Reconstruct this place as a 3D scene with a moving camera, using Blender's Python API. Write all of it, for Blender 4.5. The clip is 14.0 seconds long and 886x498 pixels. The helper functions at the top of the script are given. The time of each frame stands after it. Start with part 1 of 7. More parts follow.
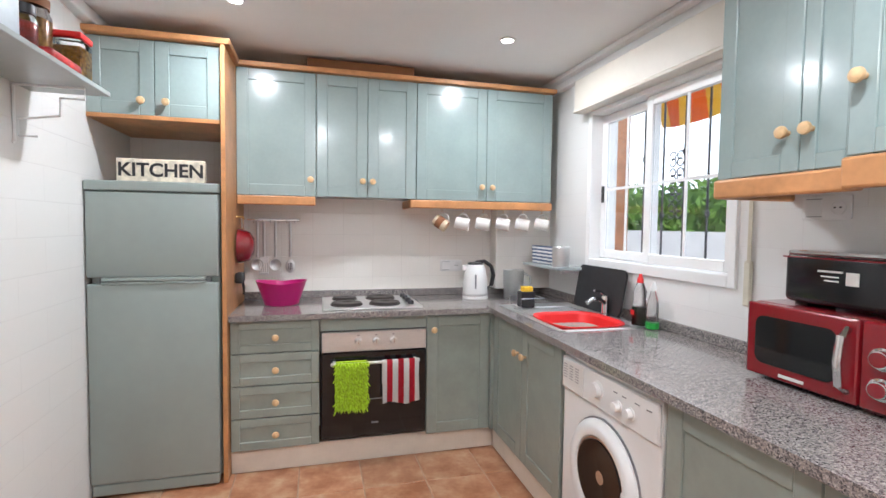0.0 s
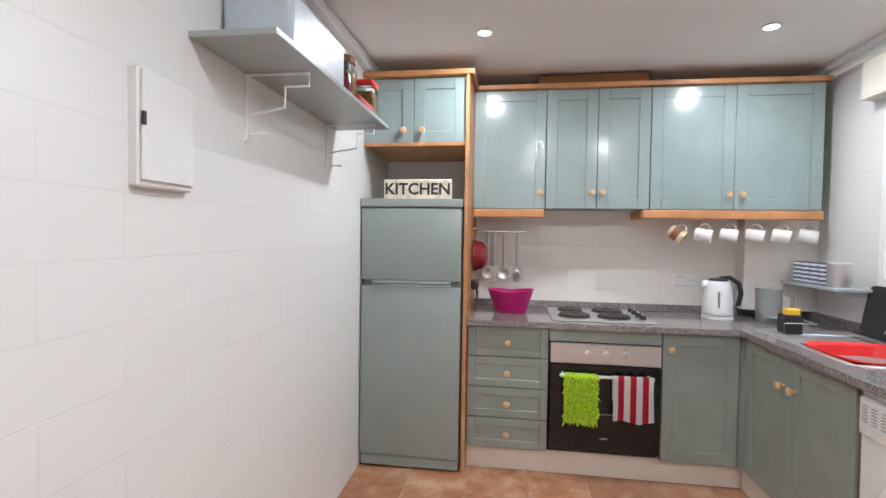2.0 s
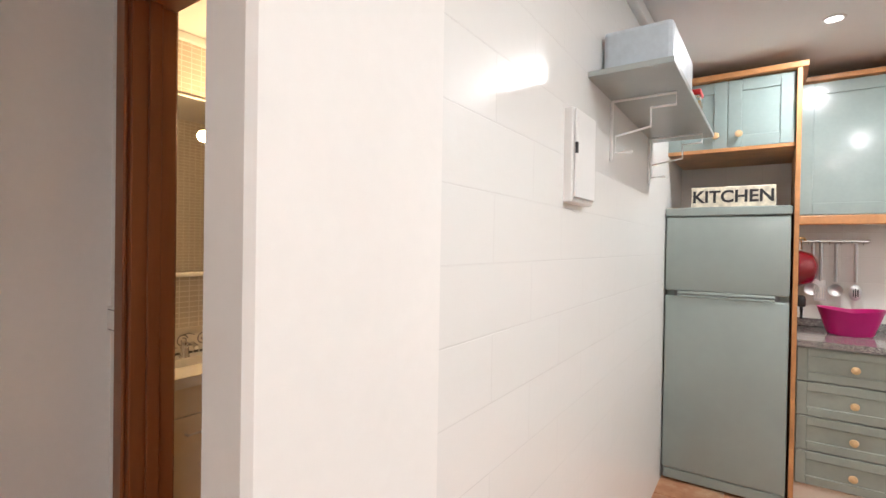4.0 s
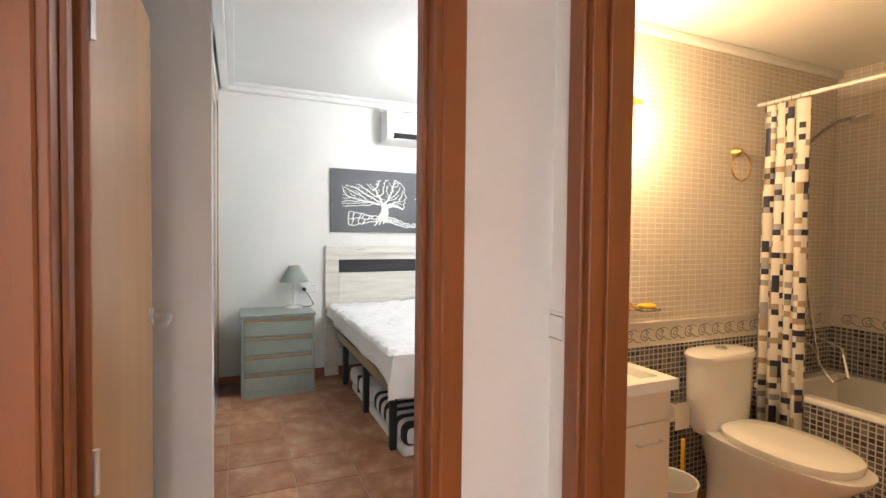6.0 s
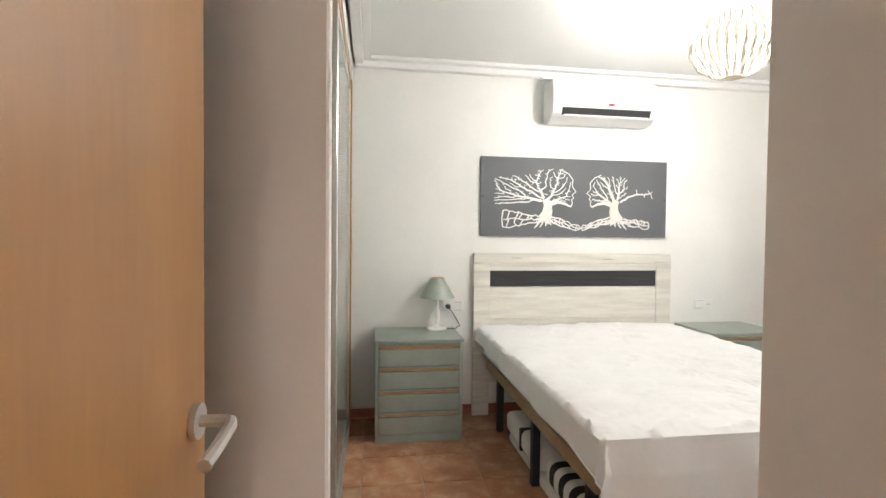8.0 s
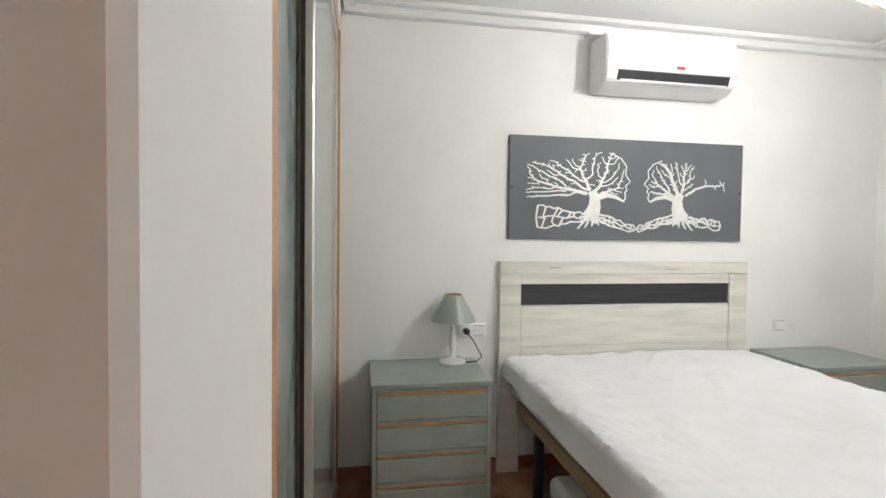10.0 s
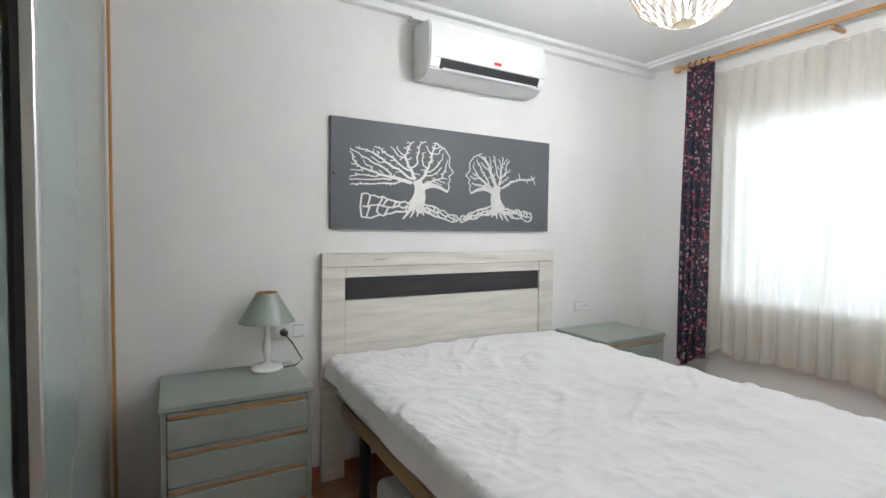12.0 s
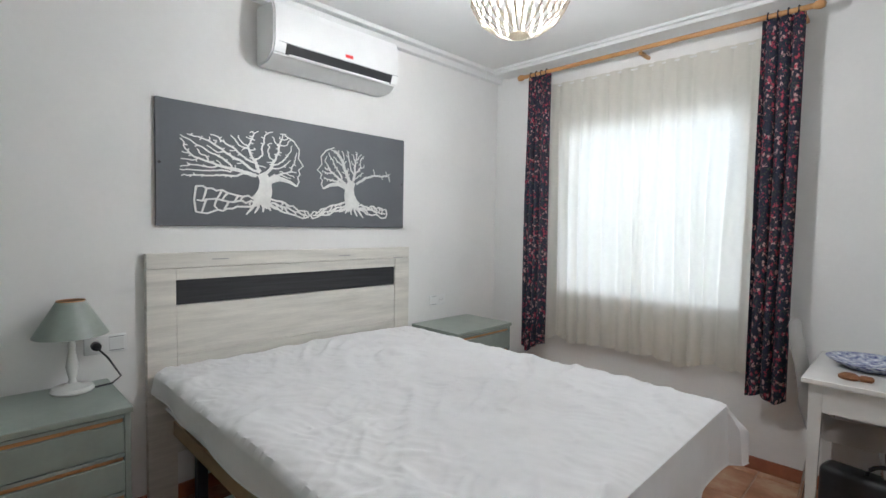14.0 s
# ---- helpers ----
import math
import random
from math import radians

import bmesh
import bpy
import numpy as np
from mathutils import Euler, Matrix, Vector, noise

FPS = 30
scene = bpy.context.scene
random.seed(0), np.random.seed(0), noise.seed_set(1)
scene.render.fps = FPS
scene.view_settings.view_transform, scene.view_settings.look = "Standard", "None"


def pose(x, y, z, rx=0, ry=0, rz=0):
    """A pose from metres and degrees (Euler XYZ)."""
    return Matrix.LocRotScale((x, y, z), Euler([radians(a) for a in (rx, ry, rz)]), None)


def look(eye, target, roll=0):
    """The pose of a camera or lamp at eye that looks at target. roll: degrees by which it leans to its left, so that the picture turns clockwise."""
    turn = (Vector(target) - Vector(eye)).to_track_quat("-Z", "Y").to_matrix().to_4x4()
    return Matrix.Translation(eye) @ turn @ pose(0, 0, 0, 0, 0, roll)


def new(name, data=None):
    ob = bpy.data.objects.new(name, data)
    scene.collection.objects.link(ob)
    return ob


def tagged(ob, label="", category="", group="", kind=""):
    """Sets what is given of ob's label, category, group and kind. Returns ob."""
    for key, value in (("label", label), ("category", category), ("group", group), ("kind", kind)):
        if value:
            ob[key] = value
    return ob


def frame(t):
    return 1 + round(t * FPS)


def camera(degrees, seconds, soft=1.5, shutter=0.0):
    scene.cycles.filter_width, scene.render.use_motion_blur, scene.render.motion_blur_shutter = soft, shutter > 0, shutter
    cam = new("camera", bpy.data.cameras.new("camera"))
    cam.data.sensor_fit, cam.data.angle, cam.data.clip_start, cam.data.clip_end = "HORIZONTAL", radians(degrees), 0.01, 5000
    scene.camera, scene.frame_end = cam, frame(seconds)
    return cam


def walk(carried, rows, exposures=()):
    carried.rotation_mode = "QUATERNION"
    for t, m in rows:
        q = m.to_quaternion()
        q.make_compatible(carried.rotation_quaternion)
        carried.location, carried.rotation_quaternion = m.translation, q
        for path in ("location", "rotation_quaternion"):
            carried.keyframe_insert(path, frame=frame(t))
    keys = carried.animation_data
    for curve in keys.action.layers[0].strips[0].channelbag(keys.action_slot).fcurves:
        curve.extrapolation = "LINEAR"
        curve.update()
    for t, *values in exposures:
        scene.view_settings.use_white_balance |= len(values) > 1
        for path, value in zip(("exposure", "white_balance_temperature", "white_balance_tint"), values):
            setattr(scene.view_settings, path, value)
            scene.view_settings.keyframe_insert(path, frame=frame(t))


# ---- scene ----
# the camera and its walk
cam = camera(85.8, 14.0)
walk(cam, [
    (0, pose(1.025, -3.298, 1.372, 87.25, -0.75, -14.84)),
    (0.5, pose(0.998, -3.308, 1.369, 87.17, -0.79, -9.84)),
    (1, pose(0.951, -3.316, 1.365, 87.31, -0.81, -4.24)),
    (1.5, pose(0.896, -3.319, 1.366, 87.67, -0.84, 1.77)),
    (2, pose(0.827, -3.335, 1.366, 88.34, -0.87, 8.32)),
    (2.2, pose(0.796, -3.350, 1.368, 88.50, -0.93, 11.14)),
    (4.3, pose(0.402, -3.710, 1.342, 89.2, -0.90, 39.50)),
    (4.5, pose(0.357, -3.730, 1.346, 88.94, -0.85, 43.00)),
    (4.7, pose(0.305, -3.747, 1.350, 88.60, -0.75, 46.52)),
    (5, pose(0.231, -3.770, 1.336, 88.44, -0.64, 51.67)),
    (5.5, pose(0.051, -3.784, 1.331, 88.42, -0.70, 59.93)),
    (6, pose(-0.159, -3.808, 1.331, 88.36, -0.62, 66.59)),
    (6.5, pose(-0.409, -3.855, 1.333, 88.48, -0.58, 71.46)),
    (7, pose(-0.673, -3.848, 1.336, 88.51, -0.60, 76.08)),
    (7.5, pose(-0.916, -3.817, 1.336, 88.62, -0.61, 79.30)),
    (8, pose(-1.177, -3.800, 1.344, 88.50, -0.60, 81.59)),
    (8.2, pose(-1.267, -3.789, 1.349, 88.48, -0.58, 82.44)),
    (10.3, pose(-2.099, -3.825, 1.372, 88.14, -0.80, 79.34)),
    (10.5, pose(-2.119, -3.808, 1.369, 88.14, -0.72, 77.54)),
    (11, pose(-2.130, -3.762, 1.371, 87.80, -0.66, 72.33)),
    (11.5, pose(-2.175, -3.753, 1.367, 87.64, -0.74, 65.72)),
    (12, pose(-2.184, -3.725, 1.363, 87.54, -0.76, 60.51)),
    (12.5, pose(-2.187, -3.700, 1.368, 87.28, -0.85, 55.94)),
    (13, pose(-2.188, -3.683, 1.374, 87.06, -0.86, 51.65)),
    (13.5, pose(-2.182, -3.672, 1.376, 87.10, -0.98, 47.62)),
    (14, pose(-2.162, -3.644, 1.376, 87.16, -0.99, 44.66)),
], exposures=[(0, -0.05, 5800, 10), (2.2, -0.25, 5800, 10), (4.3, 0.05, 6300, 10), (5.0, 0.42, 6500, 10), (5.5, 0.85, 6100, 10), (6.0, 1.0, 6150, 10), (7.0, 1.2, 6900, 10), (7.5, 1.1, 6700, 10), (8.2, 0.85, 6600, 10), (10.3, 0.6, 6250, 10), (11.0, 0.62, 6150, 10), (12.0, 0.3, 6000, 10), (14.0, 0.1, 5950, 10)])

# world and lights
world = bpy.data.worlds.new("sky")
scene.world = world
world.use_nodes = True
_wn = world.node_tree.nodes
_sky = _wn.new("ShaderNodeTexSky")
_sky.sky_type = "NISHITA"
_sky.sun_disc = False
_sky.sun_elevation, _sky.sun_rotation = radians(54), radians(214)
world.node_tree.links.new(_sky.outputs[0], _wn["Background"].inputs[0])
_wn["Background"].inputs[1].default_value = 0.15


def lamp(name, kind, energy, m, color=(1, 1, 1), size=0.1, size_y=None, spread=None):
    data = bpy.data.lights.new(name, kind)
    data.energy, data.color = energy, color
    if kind == "AREA":
        data.size = size
        data.shape = "DISK"
        if size_y:
            data.shape, data.size_y = "RECTANGLE", size_y
        if spread:
            data.spread = radians(spread)
    elif kind == "SUN":
        data.angle = size
    else:
        data.shadow_soft_size = size
    ob = new(name, data)
    ob.matrix_world = m
    return ob


lamp("sun", "SUN", 5.0, look((-4, -6, 10), (0, 0, 0)), (1, 0.95, 0.88), 0.009)
lamp("kitchen_window_daylight", "AREA", 60, look((3.6, -1.2, 3.1), (2.0, -1.4, 1.0)), (0.90, 0.96, 1.0), 1.6, 1.0)
lamp("bedroom_window_daylight", "AREA", 6.5, look((-3.45, -0.40, 1.5), (-3.45, -3, 1.3)), (0.88, 0.95, 1.0), 1.1, 1.15)
# Last two are out of view: inferred from cabinet highlights, positions tuned for brightness.
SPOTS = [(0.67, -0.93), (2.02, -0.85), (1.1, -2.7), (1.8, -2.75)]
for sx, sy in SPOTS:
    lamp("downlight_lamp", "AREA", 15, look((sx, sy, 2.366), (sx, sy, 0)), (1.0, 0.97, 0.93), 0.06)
# Added hall lights, unseen: they brighten cabinet fronts and the bedroom pier.
ADDED_SPOTS = [(1.05, -4.2), (2.1, -4.2)]
for sx, sy in ADDED_SPOTS:
    lamp("added_hall_lamp", "AREA", 12, look((sx, sy, 2.366), (sx, sy, 0)), (1.0, 0.90, 0.83), 0.06)
for by in (-2.30, -2.16):
    lamp("mirror_bulb_lamp", "POINT", 9, pose(-1.70, by, 1.90), (1.0, 0.62, 0.29), 0.03)
lamp("pendant_bulb_lamp", "POINT", 62, pose(-3.35, -2.02, 2.285), (1.0, 0.985, 0.95), 0.06)

# materials
MATS = {}


def mat(name, color, rough=0.5, metal=0.0, var=0.12, scale=8.0, bump=0.0, bscale=60.0, coat=0.0, stretch=(1, 1, 1), dark=None, alpha=None):
    """A surface with blotches at one scale, grain at another and fine relief."""
    if name in MATS:
        return MATS[name]
    m = bpy.data.materials.new(name)
    m.use_nodes = True
    nt, N = m.node_tree, m.node_tree.nodes
    b = N["Principled BSDF"]
    b.inputs["Roughness"].default_value = rough
    b.inputs["Metallic"].default_value = metal
    b.inputs["Coat Weight"].default_value = coat
    b.inputs["Coat Roughness"].default_value = 0.12
    tc, mp = N.new("ShaderNodeTexCoord"), N.new("ShaderNodeMapping")
    mp.inputs["Scale"].default_value = stretch
    nt.links.new(tc.outputs["Object"], mp.inputs[0])
    n1, n2 = N.new("ShaderNodeTexNoise"), N.new("ShaderNodeTexNoise")
    n1.inputs["Scale"].default_value, n1.inputs["Detail"].default_value = scale, 3
    n2.inputs["Scale"].default_value, n2.inputs["Detail"].default_value = bscale, 5
    nt.links.new(mp.outputs[0], n1.inputs[0])
    nt.links.new(mp.outputs[0], n2.inputs[0])
    add = N.new("ShaderNodeMath")
    add.operation = "MULTIPLY_ADD"
    add.inputs[1].default_value = 0.35
    nt.links.new(n2.outputs[0], add.inputs[0])
    nt.links.new(n1.outputs[0], add.inputs[2])
    ramp = N.new("ShaderNodeValToRGB")
    lo = dark or [c * (1 - var) for c in color]
    hi = [min(1, c * (1 + var)) for c in color]
    ramp.color_ramp.elements[0].position, ramp.color_ramp.elements[1].position = 0.45, 0.9
    ramp.color_ramp.elements[0].color, ramp.color_ramp.elements[1].color = (*lo, 1), (*hi, 1)
    nt.links.new(add.outputs[0], ramp.inputs[0])
    nt.links.new(ramp.outputs[0], b.inputs["Base Color"])
    if bump:
        bp = N.new("ShaderNodeBump")
        bp.inputs["Strength"].default_value, bp.inputs["Distance"].default_value = bump, 0.004
        nt.links.new(add.outputs[0], bp.inputs["Height"])
        nt.links.new(bp.outputs[0], b.inputs["Normal"])
    MATS[name] = m
    return m


def link(m, a, b):
    m.node_tree.links.new(a, b)


def grid_mat(name, c1, c2, joint, axis, w, h, gap=0.003, offset=0.0, rough=0.3, bump=0.5, scale=1.0):
    """Small laid tiles on an upright wall: axis 'x' or 'y' is the way the wall runs."""
    m = mat(name, c1, rough)
    N = m.node_tree.nodes
    b = N["Principled BSDF"]
    tc, sep, com = N.new("ShaderNodeTexCoord"), N.new("ShaderNodeSeparateXYZ"), N.new("ShaderNodeCombineXYZ")
    link(m, tc.outputs["Object"], sep.inputs[0])
    link(m, sep.outputs["X" if axis == "x" else "Y"], com.inputs[0])
    link(m, sep.outputs["Z"], com.inputs[1])
    br = N.new("ShaderNodeTexBrick")
    br.offset = offset
    br.inputs["Scale"].default_value = scale
    br.inputs["Brick Width"].default_value, br.inputs["Row Height"].default_value = w, h
    br.inputs["Mortar Size"].default_value = gap
    br.inputs["Mortar Smooth"].default_value = 0.3
    br.inputs["Color1"].default_value, br.inputs["Color2"].default_value, br.inputs["Mortar"].default_value = (*c1, 1), (*c2, 1), (*joint, 1)
    link(m, com.outputs[0], br.inputs["Vector"])
    link(m, br.outputs["Color"], b.inputs["Base Color"])
    bp = N.new("ShaderNodeBump")
    bp.inputs["Strength"].default_value, bp.inputs["Distance"].default_value = bump, 0.002
    bp.invert = True
    nz = N.new("ShaderNodeTexNoise")
    nz.inputs["Scale"].default_value = 25
    ad = N.new("ShaderNodeMath")
    ad.operation = "MULTIPLY_ADD"
    ad.inputs[1].default_value = 0.5
    link(m, tc.outputs["Object"], nz.inputs[0])
    link(m, nz.outputs[0], ad.inputs[0])
    link(m, br.outputs["Fac"], ad.inputs[2])
    link(m, ad.outputs[0], bp.inputs["Height"])
    link(m, bp.outputs[0], b.inputs["Normal"])
    return m


PLASTER = mat("white_plaster", (0.80, 0.79, 0.77), 0.75, var=0.03, scale=2.5, bump=0.12, bscale=45)
CEIL = mat("ceiling_paint", (0.80, 0.80, 0.79), 0.8, var=0.02, scale=1.5, bump=0.05, bscale=30)
SAGE = mat("sage_paint_gloss", (0.275, 0.345, 0.335), 0.22, var=0.06, scale=5, bump=0.14, bscale=55, coat=0.5)
SAGE2 = mat("sage_enamel", (0.285, 0.335, 0.315), 0.3, var=0.05, scale=3, bump=0.04, bscale=20, coat=0.3)
SAGE3 = mat("sage_paint_satin", (0.27, 0.305, 0.27), 0.33, var=0.08, scale=9, bump=0.06, bscale=50)
BEECH = mat("orange_beech", (0.52, 0.25, 0.10), 0.4, var=0.22, scale=6, bump=0.05, bscale=50, stretch=(1, 1, 1))
KNOB = mat("pale_wood_knob", (0.62, 0.42, 0.22), 0.4, var=0.15, scale=60)
JAMB = mat("brown_veneer", (0.235, 0.075, 0.022), 0.38, var=0.12, scale=3, bump=0.06, bscale=40, stretch=(7, 7, 0.6), coat=0.15)
OAK = mat("honey_veneer", (0.50, 0.265, 0.10), 0.38, var=0.10, scale=2, bump=0.02, bscale=20, stretch=(5, 5, 0.5), coat=0.1)
TERRA = mat("terracotta_tile", (0.46, 0.235, 0.135), 0.38, var=0.35, scale=7, bump=0.15, bscale=45, dark=(0.34, 0.14, 0.07))
GROUT = mat("floor_joint", (0.42, 0.30, 0.22), 0.9, var=0.15, scale=20)
SKIRT = mat("terracotta_skirting", (0.30, 0.10, 0.05), 0.4, var=0.2, scale=10)
STEEL = mat("brushed_steel", (0.68, 0.68, 0.67), 0.36, 0.85, var=0.08, scale=30, stretch=(1, 30, 30))
CHROME = mat("chrome", (0.75, 0.75, 0.76), 0.12, 1.0, var=0.03)
WHITE = mat("white_plastic", (0.78, 0.78, 0.77), 0.35, var=0.02)
PVC = mat("white_window_profile", (0.82, 0.82, 0.81), 0.35, var=0.02)
LACQ = mat("white_lacquer", (0.76, 0.75, 0.72), 0.25, var=0.03, coat=0.3)
CERAM = mat("white_ceramic", (0.80, 0.79, 0.76), 0.12, var=0.02, coat=0.5)
BLACK = mat("black_plastic", (0.018, 0.018, 0.02), 0.4, var=0.2, scale=20)
BLKGLASS = mat("black_glass", (0.008, 0.008, 0.009), 0.07, var=0.1)
RED = mat("red_enamel", (0.19, 0.005, 0.010), 0.2, var=0.06, coat=0.6)
REDPL = mat("red_plastic", (0.75, 0.02, 0.02), 0.35, var=0.05)
MAG = mat("magenta_plastic", (0.50, 0.006, 0.17), 0.3, var=0.06)
LIME = mat("lime_chenille", (0.42, 0.62, 0.02), 0.9, var=0.3, scale=60)
IRON = mat("wrought_iron", (0.09, 0.085, 0.09), 0.5, 0.3, var=0.2, scale=30)
GREYPNL = mat("slate_grey_panel", (0.105, 0.11, 0.12), 0.6, var=0.07, scale=4, bump=0.03)
SILVER = mat("silver_cutout", (0.72, 0.71, 0.68), 0.45, 0.25, var=0.10, scale=20)
WOODW = mat("whitewashed_wood", (0.67, 0.64, 0.58), 0.55, var=0.15, scale=3, bump=0.08, bscale=35, stretch=(1, 0.7, 9))
DARKWD = mat("black_stained_wood", (0.025, 0.025, 0.028), 0.55, var=0.4, scale=5, bump=0.2, bscale=50, stretch=(1, 0.6, 14))
SHEET = mat("white_cotton_sheet", (0.80, 0.79, 0.79), 0.9, var=0.03, scale=6, bump=0.6, bscale=30)
MATTR = mat("pale_mattress_ticking", (0.62, 0.64, 0.68), 0.85, var=0.05, scale=10, bump=0.1)
BEDFR = mat("tan_bed_frame", (0.36, 0.25, 0.14), 0.45, var=0.12, scale=8)
DARKMET = mat("dark_painted_metal", (0.025, 0.028, 0.035), 0.45, 0.4, var=0.15)
FROST = mat("frosted_green_glass", (0.33, 0.40, 0.37), 0.18, var=0.04, scale=2, coat=0.4)
GOLD = mat("brass", (0.60, 0.36, 0.12), 0.3, 1.0, var=0.1)
PAPER = mat("white_paper", (0.8, 0.78, 0.75), 0.9, var=0.03)
YEL = mat("yellow_sponge", (0.75, 0.48, 0.02), 0.8, var=0.1, scale=60)
INK_GAP = mat("grey_print_and_gap_shade", (0.22, 0.22, 0.23), 0.6)
BROWNBOX = mat("cardboard_brown", (0.22, 0.09, 0.035), 0.8, var=0.1)
CREAMPVC = mat("cream_shelf_paint", (0.72, 0.73, 0.71), 0.4, var=0.03)
SHELFG = mat("grey_shelf_paint", (0.36, 0.40, 0.40), 0.35, var=0.04, coat=0.2)
TILEW = grid_mat("white_painted_tile", (0.79, 0.79, 0.77), (0.80, 0.80, 0.785), (0.765, 0.76, 0.745), "y", 0.40, 0.145, 0.0016, 0.5, 0.26, 0.5)
TILEWX = grid_mat("white_painted_tile_back", (0.80, 0.77, 0.72), (0.82, 0.79, 0.74), (0.74, 0.71, 0.66), "x", 0.20, 0.145, 0.0018, 0.0, 0.3, 0.5)


def mosaic(axis):
    up = grid_mat("beige_mosaic_" + axis, (0.56, 0.51, 0.45), (0.60, 0.55, 0.48), (0.74, 0.71, 0.66), axis, 0.048, 0.026, 0.0028, 0.0, 0.22, 0.6)
    low = grid_mat("slate_mosaic_" + axis, (0.035, 0.04, 0.055), (0.20, 0.19, 0.19), (0.55, 0.52, 0.48), axis, 0.030, 0.027, 0.0035, 0.0, 0.25, 0.6)
    return up, low


MOSX, MOSXL = mosaic("x")
MOSY, MOSYL = mosaic("y")


def granite():
    m = mat("speckled_granite", (0.3, 0.28, 0.27), 0.13, coat=0.3)
    N = m.node_tree.nodes
    tc = N.new("ShaderNodeTexCoord")
    mix = []
    for sc in (230, 520):
        v = N.new("ShaderNodeTexVoronoi")
        v.inputs["Scale"].default_value = sc
        link(m, tc.outputs["Object"], v.inputs[0])
        r = N.new("ShaderNodeValToRGB")
        r.color_ramp.interpolation = "CONSTANT"
        e = r.color_ramp.elements
        e[0].position, e[0].color = 0.0, (0.04, 0.04, 0.045, 1)
        e[1].position, e[1].color = 0.3, (0.22, 0.20, 0.19, 1)
        for p, c in ((0.52, (0.34, 0.30, 0.27, 1)), (0.72, (0.30, 0.27, 0.27, 1)), (0.90, (0.50, 0.47, 0.44, 1))):
            k = e.new(p)
            k.color = c
        s = N.new("ShaderNodeSeparateColor")
        link(m, v.outputs["Color"], s.inputs[0])
        link(m, s.outputs[0], r.inputs[0])
        mix.append(r)
    mx = N.new("ShaderNodeMix")
    mx.data_type = "RGBA"
    mx.inputs[0].default_value = 0.4
    link(m, mix[0].outputs[0], mx.inputs[6])
    link(m, mix[1].outputs[0], mx.inputs[7])
    link(m, mx.outputs[2], N["Principled BSDF"].inputs["Base Color"])
    return m


GRAN = granite()


def glass(name, color=(1, 1, 1), rough=0.02):
    m = mat(name, color, rough)
    b = m.node_tree.nodes["Principled BSDF"]
    b.inputs["Transmission Weight"].default_value = 1.0
    b.inputs["IOR"].default_value = 1.45
    return m


GLASS = glass("clear_glass")
MIRROR = mat("mirror_silver", (0.85, 0.86, 0.85), 0.02, 1.0, var=0.0)


def glow(name, color, strength):
    m = bpy.data.materials.new(name)
    m.use_nodes = True
    b = m.node_tree.nodes["Principled BSDF"]
    b.inputs["Emission Color"].default_value = (*color, 1)
    b.inputs["Emission Strength"].default_value = strength
    return m


BULB = glow("lit_warm_bulb", (1.0, 0.72, 0.38), 30)
SPOTGLOW = glow("lit_downlight", (1.0, 0.95, 0.88), 25)


def sheer():
    """Thin voile: part of the light passes straight, part is scattered."""
    m = mat("cream_voile", (0.80, 0.78, 0.70), 0.9, var=0.05, scale=30)
    N = m.node_tree.nodes
    out = N["Material Output"]
    tl, tr, mx, mx2 = N.new("ShaderNodeBsdfTranslucent"), N.new("ShaderNodeBsdfTransparent"), N.new("ShaderNodeMixShader"), N.new("ShaderNodeMixShader")
    tl.inputs[0].default_value = (0.84, 0.81, 0.755, 1)
    mx.inputs[0].default_value = 0.62
    link(m, N["Principled BSDF"].outputs[0], mx.inputs[1])
    link(m, tl.outputs[0], mx.inputs[2])
    mx2.inputs[0].default_value = 0.14
    link(m, mx.outputs[0], mx2.inputs[1])
    link(m, tr.outputs[0], mx2.inputs[2])
    link(m, mx2.outputs[0], out.inputs[0])
    return m


VOILE = sheer()


